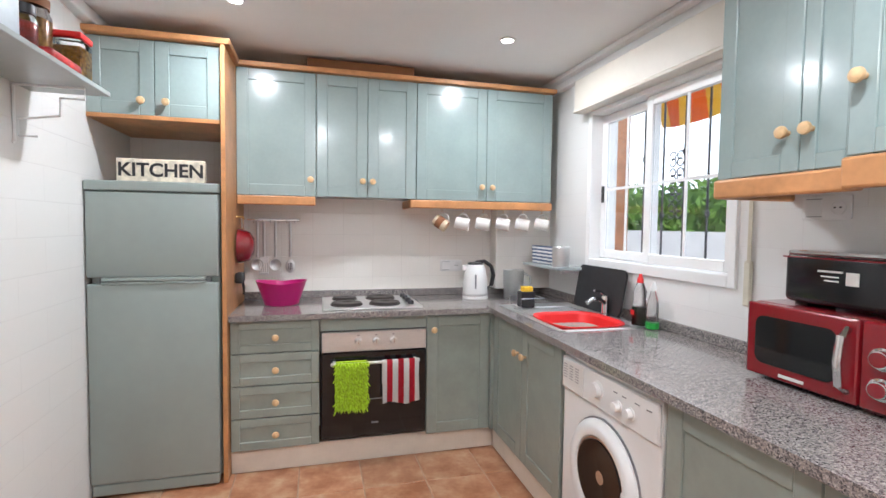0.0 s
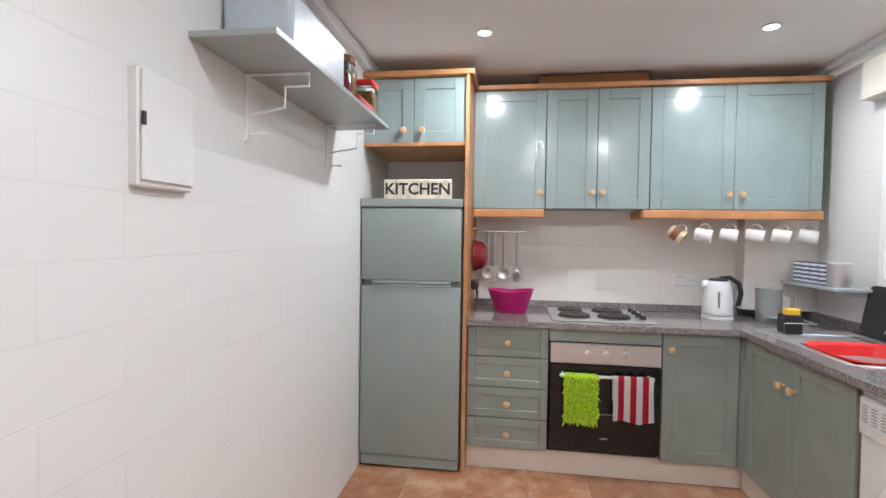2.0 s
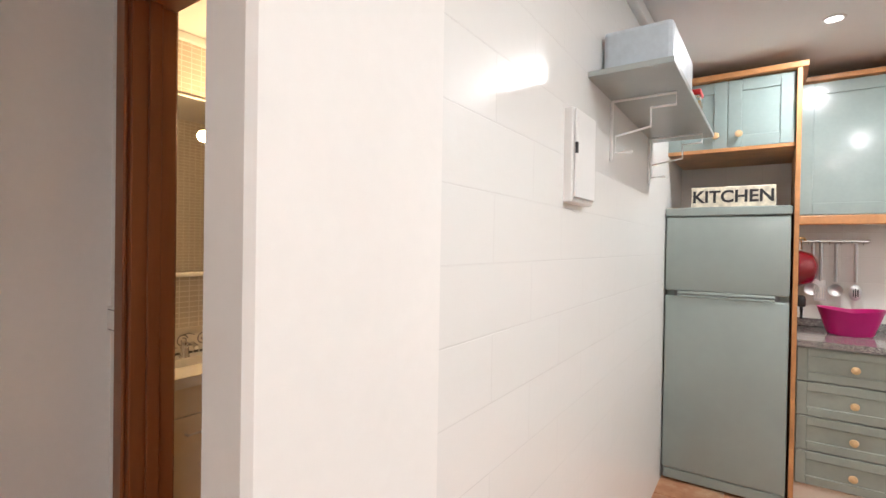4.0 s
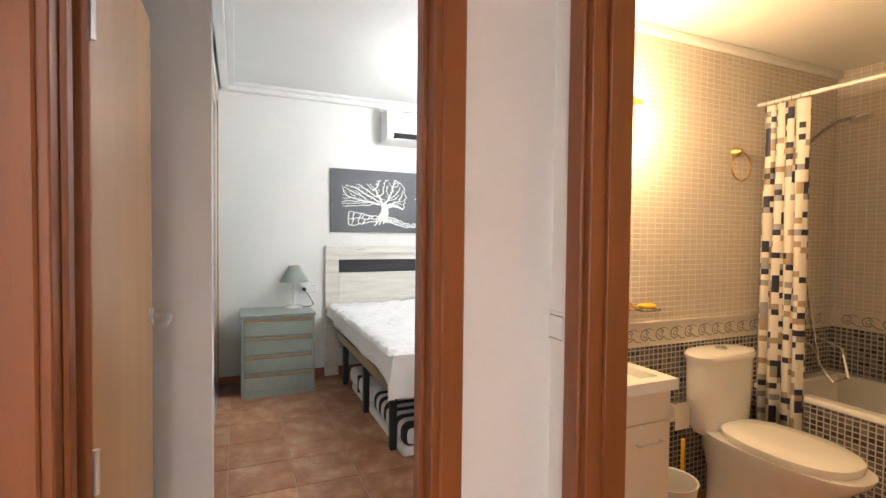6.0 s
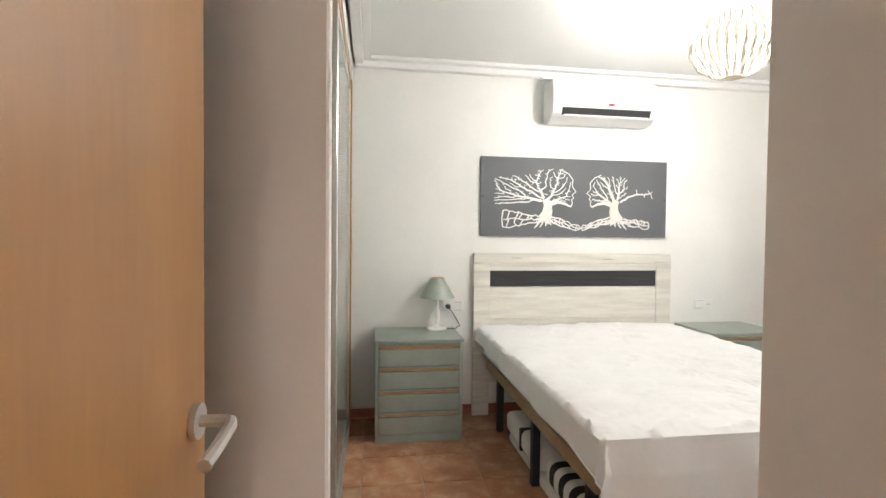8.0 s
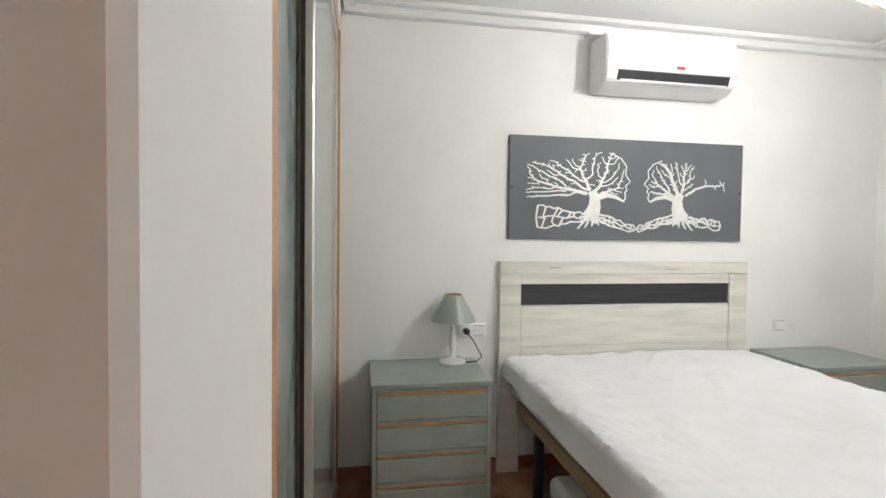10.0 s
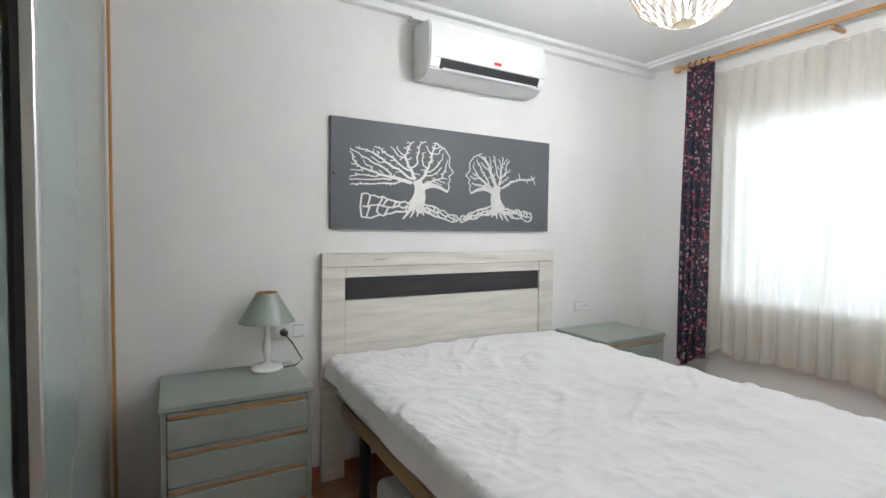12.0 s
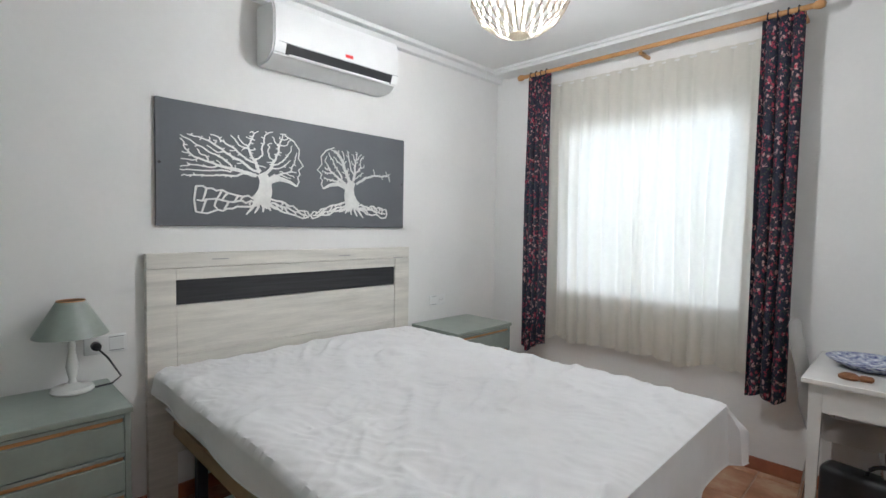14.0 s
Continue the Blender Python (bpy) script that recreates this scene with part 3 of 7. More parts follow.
def switch_plate(name, m, label, sockets=("rocker",), cat="light switch"):
    """A plate on a wall; m: its middle, x to the right, z out of the wall."""
    n = len(sockets)
    o = thing(name, m.translation, label, cat)
    bm = boxes((-0.04 * n, 0.04 * n, -0.04, 0.04, 0, 0.009), bevel=0.004, segs=2)
    bm.transform(m)
    part("plate", bm, WHITE, o, smooth=True)
    for i, s in enumerate(sockets):
        cx = (i - (n - 1) / 2) * 0.078
        if s == "rocker":
            bm = boxes((cx - 0.028, cx + 0.028, -0.028, 0.028, 0.0085, 0.012), bevel=0.001)
            bm.transform(m)
            part("rocker", bm, WHITE, o)
            # Grey strips draw the shadow gap above and below the rocker.
            for g0 in (0.0285, -0.031):
                bm = boxes((cx - 0.027, cx + 0.027, g0, g0 + 0.0025, 0.0085, 0.0105))
                bm.transform(m)
                part("groove", bm, INK_GAP, o)
        else:
            bm = lathe([(0.026, 0.009), (0.026, 0.0115), (0.021, 0.0115), (0.019, 0.0095), (0, 0.0095)], m @ Matrix.Translation((cx, 0, 0)))
            part("socket_ring", bm, WHITE, o, smooth=True)
            bm = lathe([(0.003, 0.0095), (0.003, 0.0115), (0, 0.0115)], m @ Matrix.Translation((cx - 0.009, 0, 0)), 8)
            bm2 = lathe([(0.003, 0.0095), (0.003, 0.0115), (0, 0.0115)], m @ Matrix.Translation((cx + 0.009, 0, 0)), 8)
            part("pin_hole", bm, BLACK, o)
            part("pin_hole", bm2, BLACK, o)
    return o


def wall_m(x, y, z, facing):
    """Pose on a wall that faces '+x', '-x', '-y' or '+y': local z comes out of the wall, local y is up."""
    yaw = {"-y": 0, "+x": 90, "+y": 180, "-x": 270}[facing]
    return Matrix.Translation((x, y, z)) @ Matrix.Rotation(radians(yaw), 4, "Z") @ Matrix.Rotation(radians(90), 4, "X")


switch_plate("light_switch", wall_m(-1.155, HY, 1.10, "-y"), "white rocker light switch beside the bathroom door")

# ---- kitchen ----
def local(bm, m):
    bm.transform(m)
    return bm


def rounded_plate(w, h, r, t):
    """A flat plate in x and y with rounded corners, t thick upwards."""
    bm = bmesh.new()
    rim = []
    for cx, cy, a0 in ((w / 2 - r, h / 2 - r, 0), (-w / 2 + r, h / 2 - r, 90), (-w / 2 + r, -h / 2 + r, 180), (w / 2 - r, -h / 2 + r, 270)):
        rim += [(cx + r * math.cos(radians(a0 + 15 * k)), cy + r * math.sin(radians(a0 + 15 * k))) for k in range(7)]
    lo = [bm.verts.new((x, y, 0)) for x, y in rim]
    hi = [bm.verts.new((x, y, t)) for x, y in rim]
    bm.faces.new(lo[::-1])
    bm.faces.new(hi)
    for k in range(len(rim)):
        q = (k + 1) % len(rim)
        bm.faces.new((lo[k], lo[q], hi[q], hi[k]))
    return bm


def knob(p, out, parent):
    """A turned wooden knob at p; out: the way it points."""
    m = Matrix.Translation(p) @ Vector(out).to_track_quat("Z", "Y").to_matrix().to_4x4()
    return part("knob", lathe([(0.008, 0), (0.007, 0.012), (0.015, 0.018), (0.019, 0.026), (0.017, 0.034), (0.008, 0.038), (0, 0.0385)], m, 16), KNOB, parent, "pale turned wooden knob", True)


def framed_door(name, parent, a0, a1, z0, z1, face, axis, out, material, rail=0.065, knob_at=None, thick=0.02):
    """Shaker door: frame round a sunk panel. It runs a0..a1 along axis; face: its front plane; out: +1 or -1."""
    def bx(p0, p1, d0, d1, q0, q1):
        f0, f1 = face + out * d0, face + out * d1
        f0, f1 = min(f0, f1), max(f0, f1)
        return (p0, p1, f0, f1, q0, q1) if axis == "x" else (f0, f1, p0, p1, q0, q1)
    g = 0.0015
    a0, a1, z0, z1 = a0 + g, a1 - g, z0 + g, z1 - g
    bm = boxes(bx(a0, a0 + rail, -thick, 0, z0, z1), bx(a1 - rail, a1, -thick, 0, z0, z1), bx(a0 + rail, a1 - rail, -thick, 0, z0, z0 + rail), bx(a0 + rail, a1 - rail, -thick, 0, z1 - rail, z1), bevel=0.0025)
    d = part(name, bm, material, parent)
    part("panel", boxes(bx(a0 + rail - 0.004, a1 - rail + 0.004, -thick + 0.002, -0.008, z0 + rail - 0.004, z1 - rail + 0.004)), material, d)
    if knob_at:
        k, kz = knob_at
        p = (k, face, kz) if axis == "x" else (face, k, kz)
        knob(p, (0, out, 0) if axis == "x" else (out, 0, 0), d)
    return d


def cabinet(name, at, label, carcass, doors, material=None, axis="x", face=0.0, out=-1, group=""):
    c = thing(name, at, label, "cabinet", group)
    part("body", boxes(carcass, bevel=0.001), SAGE3 if material is None else material, c)
    for a0, a1, z0, z1, kn in doors:
        framed_door("door", c, a0, a1, z0, z1, face, axis, out, SAGE, knob_at=kn)
    return c


UF = -0.30
gw = "wall cabinets over the worktop"
cabinet("wall_cabinet", (0.80, -0.15, 1.54), "glossy sage-green single-door wall cabinet with wooden knob", (0.575, 1.022, UF + 0.021, -0.002, 1.545, 2.27), [(0.575, 1.022, 1.54, 2.275, (0.99, 1.64))], face=UF, group=gw)
cabinet("wall_cabinet", (1.33, -0.15, 1.54), "glossy sage-green double-door wall cabinet with wooden knobs", (1.024, 1.638, UF + 0.021, -0.002, 1.545, 2.27), [(1.024, 1.331, 1.54, 2.275, (1.30, 1.64)), (1.331, 1.638, 1.54, 2.275, (1.362, 1.64))], face=UF, group=gw)
cabinet("wall_cabinet", (2.11, -0.15, 1.54), "wide glossy sage-green double-door wall cabinet with wooden knobs", (1.64, 2.585, UF + 0.021, -0.002, 1.545, 2.27), [(1.64, 2.112, 1.54, 2.275, (2.075, 1.63)), (2.112, 2.585, 1.54, 2.275, (2.148, 1.63))], face=UF, group=gw)
cabinet("fridge_top_cabinet", (0.25, -0.3, 1.90), "glossy sage-green two-door cabinet above the fridge", (-0.055, 0.55, -0.58, -0.003, 1.905, 2.27), [(-0.055, 0.245, 1.90, 2.275, (0.19, 1.97)), (0.245, 0.55, 1.90, 2.275, (0.30, 1.97))], face=-0.60)
o = thing("cabinet_cornice", (1.3, -0.31, 2.275), "orange-brown beech cornice along the cabinet tops", "trim")
part("long_strip", boxes((0.58, 2.60, -0.335, -0.004, 2.276, 2.305), bevel=0.006, segs=2), BEECH, o)
part("fridge_strip", boxes((-0.058, 0.60, -0.64, -0.004, 2.2765, 2.308), bevel=0.006, segs=2), BEECH, o)
o = thing("light_pelmet", (0.8, -0.3, 1.50), "rounded beech pelmet under a wall cabinet", "trim", "pelmets")
part("board", boxes((0.578, 1.02, -0.315, -0.29, 1.485, 1.538), bevel=0.008, segs=2), BEECH, o)
o = thing("light_pelmet", (2.1, -0.3, 1.50), "rounded beech pelmet with hanging mug hooks", "trim", "pelmets")
part("board", boxes((1.60, 2.59, -0.315, -0.29, 1.485, 1.538), bevel=0.008, segs=2), BEECH, o)
part("return_board", boxes((1.60, 1.622, -0.288, -0.01, 1.485, 1.538), bevel=0.006), BEECH, o)
part("backing", boxes((1.62, 2.58, -0.288, -0.01, 1.515, 1.538)), BEECH, o)
o = thing("fridge_side_panel", (0.56, -0.3, 0), "tall orange-brown wooden panel beside the fridge", "panel")
part("board", boxes((0.552, 0.574, -0.635, -0.002, 0, 2.275), bevel=0.002), BEECH, o)
o = thing("fridge_shelf", (0.25, -0.3, 1.88), "brown wooden board under the fridge-top cabinet", "shelf")
part("board", boxes((-0.056, 0.551, -0.60, -0.004, 1.882, 1.903), bevel=0.002), BEECH, o)
o = thing("storage_box", (1.35, -0.15, 2.305), "flat brown box lying on the cabinets", "box")
part("carton", boxes((0.97, 1.62, -0.30, -0.05, 2.3055, 2.365), bevel=0.003), BROWNBOX, o)

f = thing("fridge_freezer", (0.25, -0.35, 0), "sage-grey painted fridge-freezer with two doors", "fridge")
part("body", boxes((-0.045, 0.54, -0.60, -0.05, 0.03, 1.522), bevel=0.006), SAGE2, f)
part("top_lid", boxes((-0.05, 0.545, -0.665, -0.045, 1.523, 1.572), bevel=0.008, segs=2), SAGE2, f)
d = part("freezer_door", boxes((-0.045, 0.54, -0.66, -0.605, 1.10, 1.52), bevel=0.01, segs=3), SAGE2, f, smooth=True)
part("door_grip", boxes((0.02, 0.48, -0.667, -0.61, 1.083, 1.10), bevel=0.004), SAGE2, d)
d = part("fridge_door", boxes((-0.045, 0.54, -0.66, -0.605, 0.075, 1.07), bevel=0.01, segs=3), SAGE2, f, smooth=True)
part("door_grip", boxes((0.02, 0.48, -0.667, -0.61, 1.066, 1.079), bevel=0.004), SAGE2, d)
part("recess", boxes((0.0, 0.5, -0.63, -0.602, 1.07, 1.10)), INK_GAP, f)
part("kick_plate", boxes((-0.04, 0.535, -0.652, -0.60, 0.012, 0.07), bevel=0.006), SAGE2, f)
for x in (0.0, 0.49):
    part("foot", lathe([(0.02, 0), (0.02, 0.03), (0, 0.03)], Matrix.Translation((x, -0.55, 0)), 12), BLACK, f)

s = thing("kitchen_sign", (0.27, -0.59, 1.572), "cream distressed metal sign reading KITCHEN on the fridge", "sign")
bm = boxes((0.075, 0.475, -0.615, -0.59, 1.573, 1.687), bevel=0.004)
part("board", bm, mat("distressed_cream", (0.66, 0.60, 0.48), 0.6, var=0.25, scale=30, bump=0.2), s)
words("lettering", "KITCHEN", 0.092, wall_m(0.275, -0.6155, 1.629, "-y"), BLACK, s)

# base units, plinth, worktop
BF = -0.58
o = thing("drawer_unit", (0.8, -0.3, 0.13), "sage-green base unit with four framed drawers", "cabinet")
part("body", boxes((0.578, 1.04, BF + 0.021, -0.004, 0.135, 0.84)), SAGE3, o)
for i in range(4):
    z1 = 0.845 - i * 0.178
    dd = framed_door("drawer", o, 0.578, 1.042, z1 - 0.175, z1, BF, "x", -1, SAGE3, rail=0.045, knob_at=(0.81, z1 - 0.088))
o = cabinet("base_cabinet", (1.85, -0.3, 0.13), "sage-green base cabinet with one framed door", (1.655, 2.06, BF + 0.021, -0.004, 0.135, 0.84), [], face=BF)
framed_door("door", o, 1.655, 2.052, 0.13, 0.845, BF, "x", -1, SAGE3, knob_at=(1.695, 0.76))
RF = 2.07
o = cabinet("sink_cabinet", (2.35, -1.0, 0.13), "sage-green sink cabinet with two framed doors", (RF + 0.021, KX1 - 0.01, -1.425, -0.60, 0.135, 0.84), [], face=RF)
framed_door("door", o, -1.01, -0.605, 0.13, 0.845, RF, "y", -1, SAGE3, knob_at=(-0.965, 0.70))
framed_door("door", o, -1.425, -1.01, 0.13, 0.845, RF, "y", -1, SAGE3, knob_at=(-1.055, 0.70))
o = cabinet("base_cabinet", (2.35, -2.6, 0.13), "sage-green base cabinet with two framed doors", (RF + 0.021, KX1 - 0.01, -3.0, -2.08, 0.135, 0.84), [], face=RF)
framed_door("door", o, -2.55, -2.08, 0.13, 0.845, RF, "y", -1, SAGE3, knob_at=(-2.50, 0.74))
framed_door("door", o, -3.0, -2.55, 0.13, 0.845, RF, "y", -1, SAGE3, knob_at=(-2.595, 0.74))
o = thing("corner_post", (2.06, -0.59, 0.13), "sage-green filler post in the cabinet corner", "filler")
part("post", boxes((2.053, 2.09, -0.603, -0.562, 0.132, 0.845)), SAGE3, o)
PLIN = mat("cream_plinth", (0.70, 0.63, 0.54), 0.5, var=0.05)
o = thing("plinth", (1.3, -0.54, 0), "cream-painted plinth board under the base units", "plinth", "plinths")
part("board", boxes((0.576, 2.09, -0.545, -0.53, 0.001, 0.132), bevel=0.001), PLIN, o)
o = thing("plinth", (2.1, -1.0, 0), "cream-painted plinth board under the base units", "plinth", "plinths")
part("board", boxes((2.092, 2.107, -1.43, -0.53, 0.001, 0.132), bevel=0.001), PLIN, o)
o = thing("plinth", (2.1, -2.5, 0), "cream-painted plinth board under the base units", "plinth", "plinths")
part("board", boxes((2.092, 2.107, -3.0, -2.09, 0.001, 0.132), bevel=0.001), PLIN, o)
w = thing("worktop", (1.6, -0.3, 0.85), "grey speckled granite worktop with upstand", "worktop")
part("slab", boxes((0.576, 2.04, -0.61, -0.003, 0.85, 0.882), (2.04, KX1 - 0.003, -0.52, -0.003, 0.85, 0.882), (2.04, 2.13, -1.30, -0.52, 0.85, 0.882), (2.61, KX1 - 0.003, -1.30, -0.52, 0.85, 0.882), (2.04, KX1 - 0.003, -3.0, -1.30, 0.85, 0.882)), GRAN, w)
part("upstand", boxes((0.576, KX1 - 0.02, -0.022, -0.003, 0.8825, 0.93), bevel=0.002), GRAN, w)
part("upstand", boxes((KX1 - 0.022, KX1 - 0.003, -3.0, -0.023, 0.8825, 0.93), bevel=0.002), GRAN, w)
setting("pipe_boxing", boxes((2.26, KX1, -0.12, 0, 0.93, 1.545), bevel=0.003), TILEWX, "white tiled pipe boxing in the corner", "wall")

# oven
o = thing("oven", (1.35, -0.3, 0.16), "built-in oven with steel panel and black glass door", "oven")
part("body", boxes((1.052, 1.648, -0.57, -0.02, 0.16, 0.77)), BLACK, o)
part("filler", boxes((1.046, 1.652, -0.578, -0.55, 0.775, 0.848), bevel=0.002), SAGE3, o, "sage-green strip above the oven")
part("control_panel", boxes((1.052, 1.648, -0.592, -0.57, 0.655, 0.77), bevel=0.003), STEEL, o, "brushed steel control panel")
for x in (1.255, 1.355, 1.455):
    k = part("dial", lathe([(0.026, 0), (0.026, 0.003), (0.019, 0.004), (0.017, 0.024), (0, 0.025)], wall_m(x, -0.592, 0.712, "-y"), 20), STEEL, o, smooth=True)
    part("pointer", boxes((x - 0.003, x + 0.003, -0.622, -0.595, 0.700, 0.728), bevel=0.001), CHROME, k)
    part("dial_marks", boxes((x - 0.006, x + 0.006, -0.5935, -0.592, 0.745, 0.75)), INK_GAP, o)
d = part("oven_door", boxes((1.052, 1.648, -0.595, -0.57, 0.165, 0.65), bevel=0.003), BLKGLASS, o, "black glass oven door")
part("window_line", boxes((1.13, 1.55, -0.5965, -0.595, 0.375, 0.380)), INK_GAP, d)
part("badge", boxes((1.33, 1.37, -0.5965, -0.595, 0.235, 0.245)), INK_GAP, d)
part("door_rail", tube([(1.10, -0.64, 0.60), (1.60, -0.64, 0.60)], 0.009, 12), STEEL, d, "steel towel rail handle", True)
for x in (1.12, 1.58):
    part("rail_post", boxes((x - 0.008, x + 0.008, -0.64, -0.594, 0.592, 0.608), bevel=0.002), STEEL, d)
t = thing("chenille_cloth", (1.22, -0.65, 0.50), "lime-green shaggy chenille cloth over the oven rail", "cloth")
bm = bmesh.new()
rng = random.Random(4)
bmesh.ops.create_cube(bm, size=1, matrix=Matrix.LocRotScale((1.212, -0.655, 0.475), None, (0.175, 0.006, 0.265)))
bmesh.ops.create_cube(bm, size=1, matrix=Matrix.LocRotScale((1.212, -0.628, 0.53), None, (0.17, 0.005, 0.15)))
for i in range(14):
    for j in range(19):
        p = Vector((1.128 + i * 0.013 + rng.uniform(-.004, .004), -0.658, 0.345 + j * 0.0145 + rng.uniform(-.004, .004)))
        q = p + Vector((rng.uniform(-.008, .008) + (i - 6.5) * 0.0012, -0.014, -0.012 + rng.uniform(-.006, .004)))
        tube([p, (p + q) / 2 + Vector((0, -0.005, 0.002)), q], 0.0045, 5, bm, 0.003)
tube([(1.128, -0.642, 0.612), (1.296, -0.642, 0.612)], 0.006, 6, bm)
part("shag", bm, LIME, t, smooth=True)
t = thing("striped_towel", (1.49, -0.65, 0.5), "red and white striped tea towel over the oven rail", "towel")
bm = bmesh.new()
prof = [(-0.628, 0.47), (-0.629, 0.60), (-0.634, 0.611), (-0.640, 0.6135), (-0.646, 0.611), (-0.652, 0.60), (-0.654, 0.52), (-0.656, 0.44), (-0.655, 0.365)]
rows = []
for k, (py, pz) in enumerate(prof):
    rows.append([bm.verts.new((1.385 + 0.21 * i / 24 + 0.01 * (k / 8) * noise.noise((i * .3, k * .4, 2)), py + 0.006 * math.sin(i * 0.9) * (1 if k > 5 else 0.2) * -abs(k / 8), pz + (0.008 * math.sin(i * 0.31) if k == 8 else 0))) for i in range(25)])
for a, b in zip(rows, rows[1:]):
    for i in range(24):
        bm.faces.new((a[i], a[i + 1], b[i + 1], b[i]))
bmesh.ops.solidify(bm, geom=bm.faces[:], thickness=0.003)
part("cloth", bm, TOWEL, t, smooth=True)

# hob
h = thing("hob", (1.35, -0.3, 0.882), "steel electric hob with four dark hotplates", "hob")
part("tray", boxes((1.06, 1.64, -0.535, -0.06, 0.883, 0.893), bevel=0.004, segs=2), STEEL, h)
for x, y, r in ((1.20, -0.40, 0.088), (1.20, -0.18, 0.072), (1.43, -0.40, 0.088), (1.43, -0.18, 0.088)):
    p = part("hotplate", lathe([(r + 0.008, 0.893), (r + 0.006, 0.899), (r, 0.900), (r, 0.908), (r * 0.9, 0.91), (r * 0.35, 0.909), (r * 0.3, 0.906), (0, 0.906)], Matrix.Translation((x, y, 0)), 32), mat("cast_iron", (0.06, 0.05, 0.045), 0.5, 0.4, var=0.3, scale=25), h, "dark cast-iron hotplate", True)
for k in range(4):
    part("knob", lathe([(0.018, 0.893), (0.018, 0.905), (0.014, 0.917), (0, 0.918)], Matrix.Translation((1.585, -0.44 + k * 0.10, 0)), 16), BLACK, h, "black control knob", True)

# kettle, bowl, socket
k = thing("electric_kettle", (2.08, -0.2, 0.882), "white electric kettle with black handle on its base", "kettle")
km = Matrix.Translation((2.08, -0.20, 0.882))
part("base", lathe([(0.088, 0), (0.09, 0.012), (0.082, 0.02), (0, 0.02)], km), WHITE, k, smooth=True)
part("body", lathe([(0.083, 0.022), (0.086, 0.04), (0.083, 0.10), (0.075, 0.17), (0.066, 0.215), (0.05, 0.235), (0, 0.237)], km), WHITE, k, smooth=True)
part("collar", lathe([(0.084, 0.0215), (0.0875, 0.024), (0.0875, 0.034), (0.084, 0.036)], km), STEEL, k, smooth=True)
part("spout", boxes((1.985, 2.04, -0.215, -0.185, 1.07, 1.112), bevel=0.012, segs=2), WHITE, k, smooth=True)
part("lid", lathe([(0.055, 0.23), (0.05, 0.242), (0.02, 0.248), (0, 0.248)], km), BLACK, k, smooth=True)
part("handle", tube([(2.08, -0.2, 1.125), (2.14, -0.21, 1.135), (2.19, -0.22, 1.10), (2.205, -0.22, 1.04), (2.19, -0.22, 0.97), (2.165, -0.21, 0.95)], 0.014, 10), BLACK, k, "black curved handle", True)
part("water_gauge", boxes((2.052, 2.062, -0.284, -0.272, 0.955, 1.05), bevel=0.002), INK_GAP, k)
b = thing("plastic_bowl", (0.82, -0.26, 0.882), "magenta plastic bowl on the worktop", "bowl")
bm = lathe([(0.0, 0.004), (0.085, 0.004), (0.09, 0.0), (0.10, 0.006), (0.145, 0.135), (0.15, 0.14), (0.143, 0.139), (0.095, 0.012), (0.0, 0.010)], Matrix.Translation((0.82, -0.26, 0.882)), 32)
for v in bm.verts:
    v.co.y = -0.26 + (v.co.y + 0.26) * 0.8
    if v.co.z > 0.98:
        v.co.z += 0.018 * abs((v.co.x - 0.82) / 0.15) - 0.008
part("vessel", bm, MAG, b, smooth=True)
switch_plate("wall_socket", wall_m(1.96, -0.0005, 1.09, "-y"), "white double wall socket behind the kettle", ("rocker", "socket"), "socket")
switch_plate("wall_socket", wall_m(KX1 - 0.0005, -2.08, 1.45, "-x"), "white double wall socket above the toaster", ("rocker", "socket"), "socket")

# utensil rail
r = thing("utensil_rail", (0.76, -0.05, 1.40), "chrome utensil rail on the tiled wall", "rail")
part("bar", boxes((0.60, 0.92, -0.05, -0.042, 1.392, 1.404), bevel=0.002), CHROME, r)
for x in (0.63, 0.89):
    part("bracket", boxes((x - 0.006, x + 0.006, -0.042, -0.001, 1.393, 1.403)), CHROME, r)
for i in range(6):
    part("hook", tube(arc((0.64 + i * 0.05, -0.055, 1.385), 0.009, 90, 330, (0, 1, 0), (0, 0, 1), 8), 0.002, 6), CHROME, r)


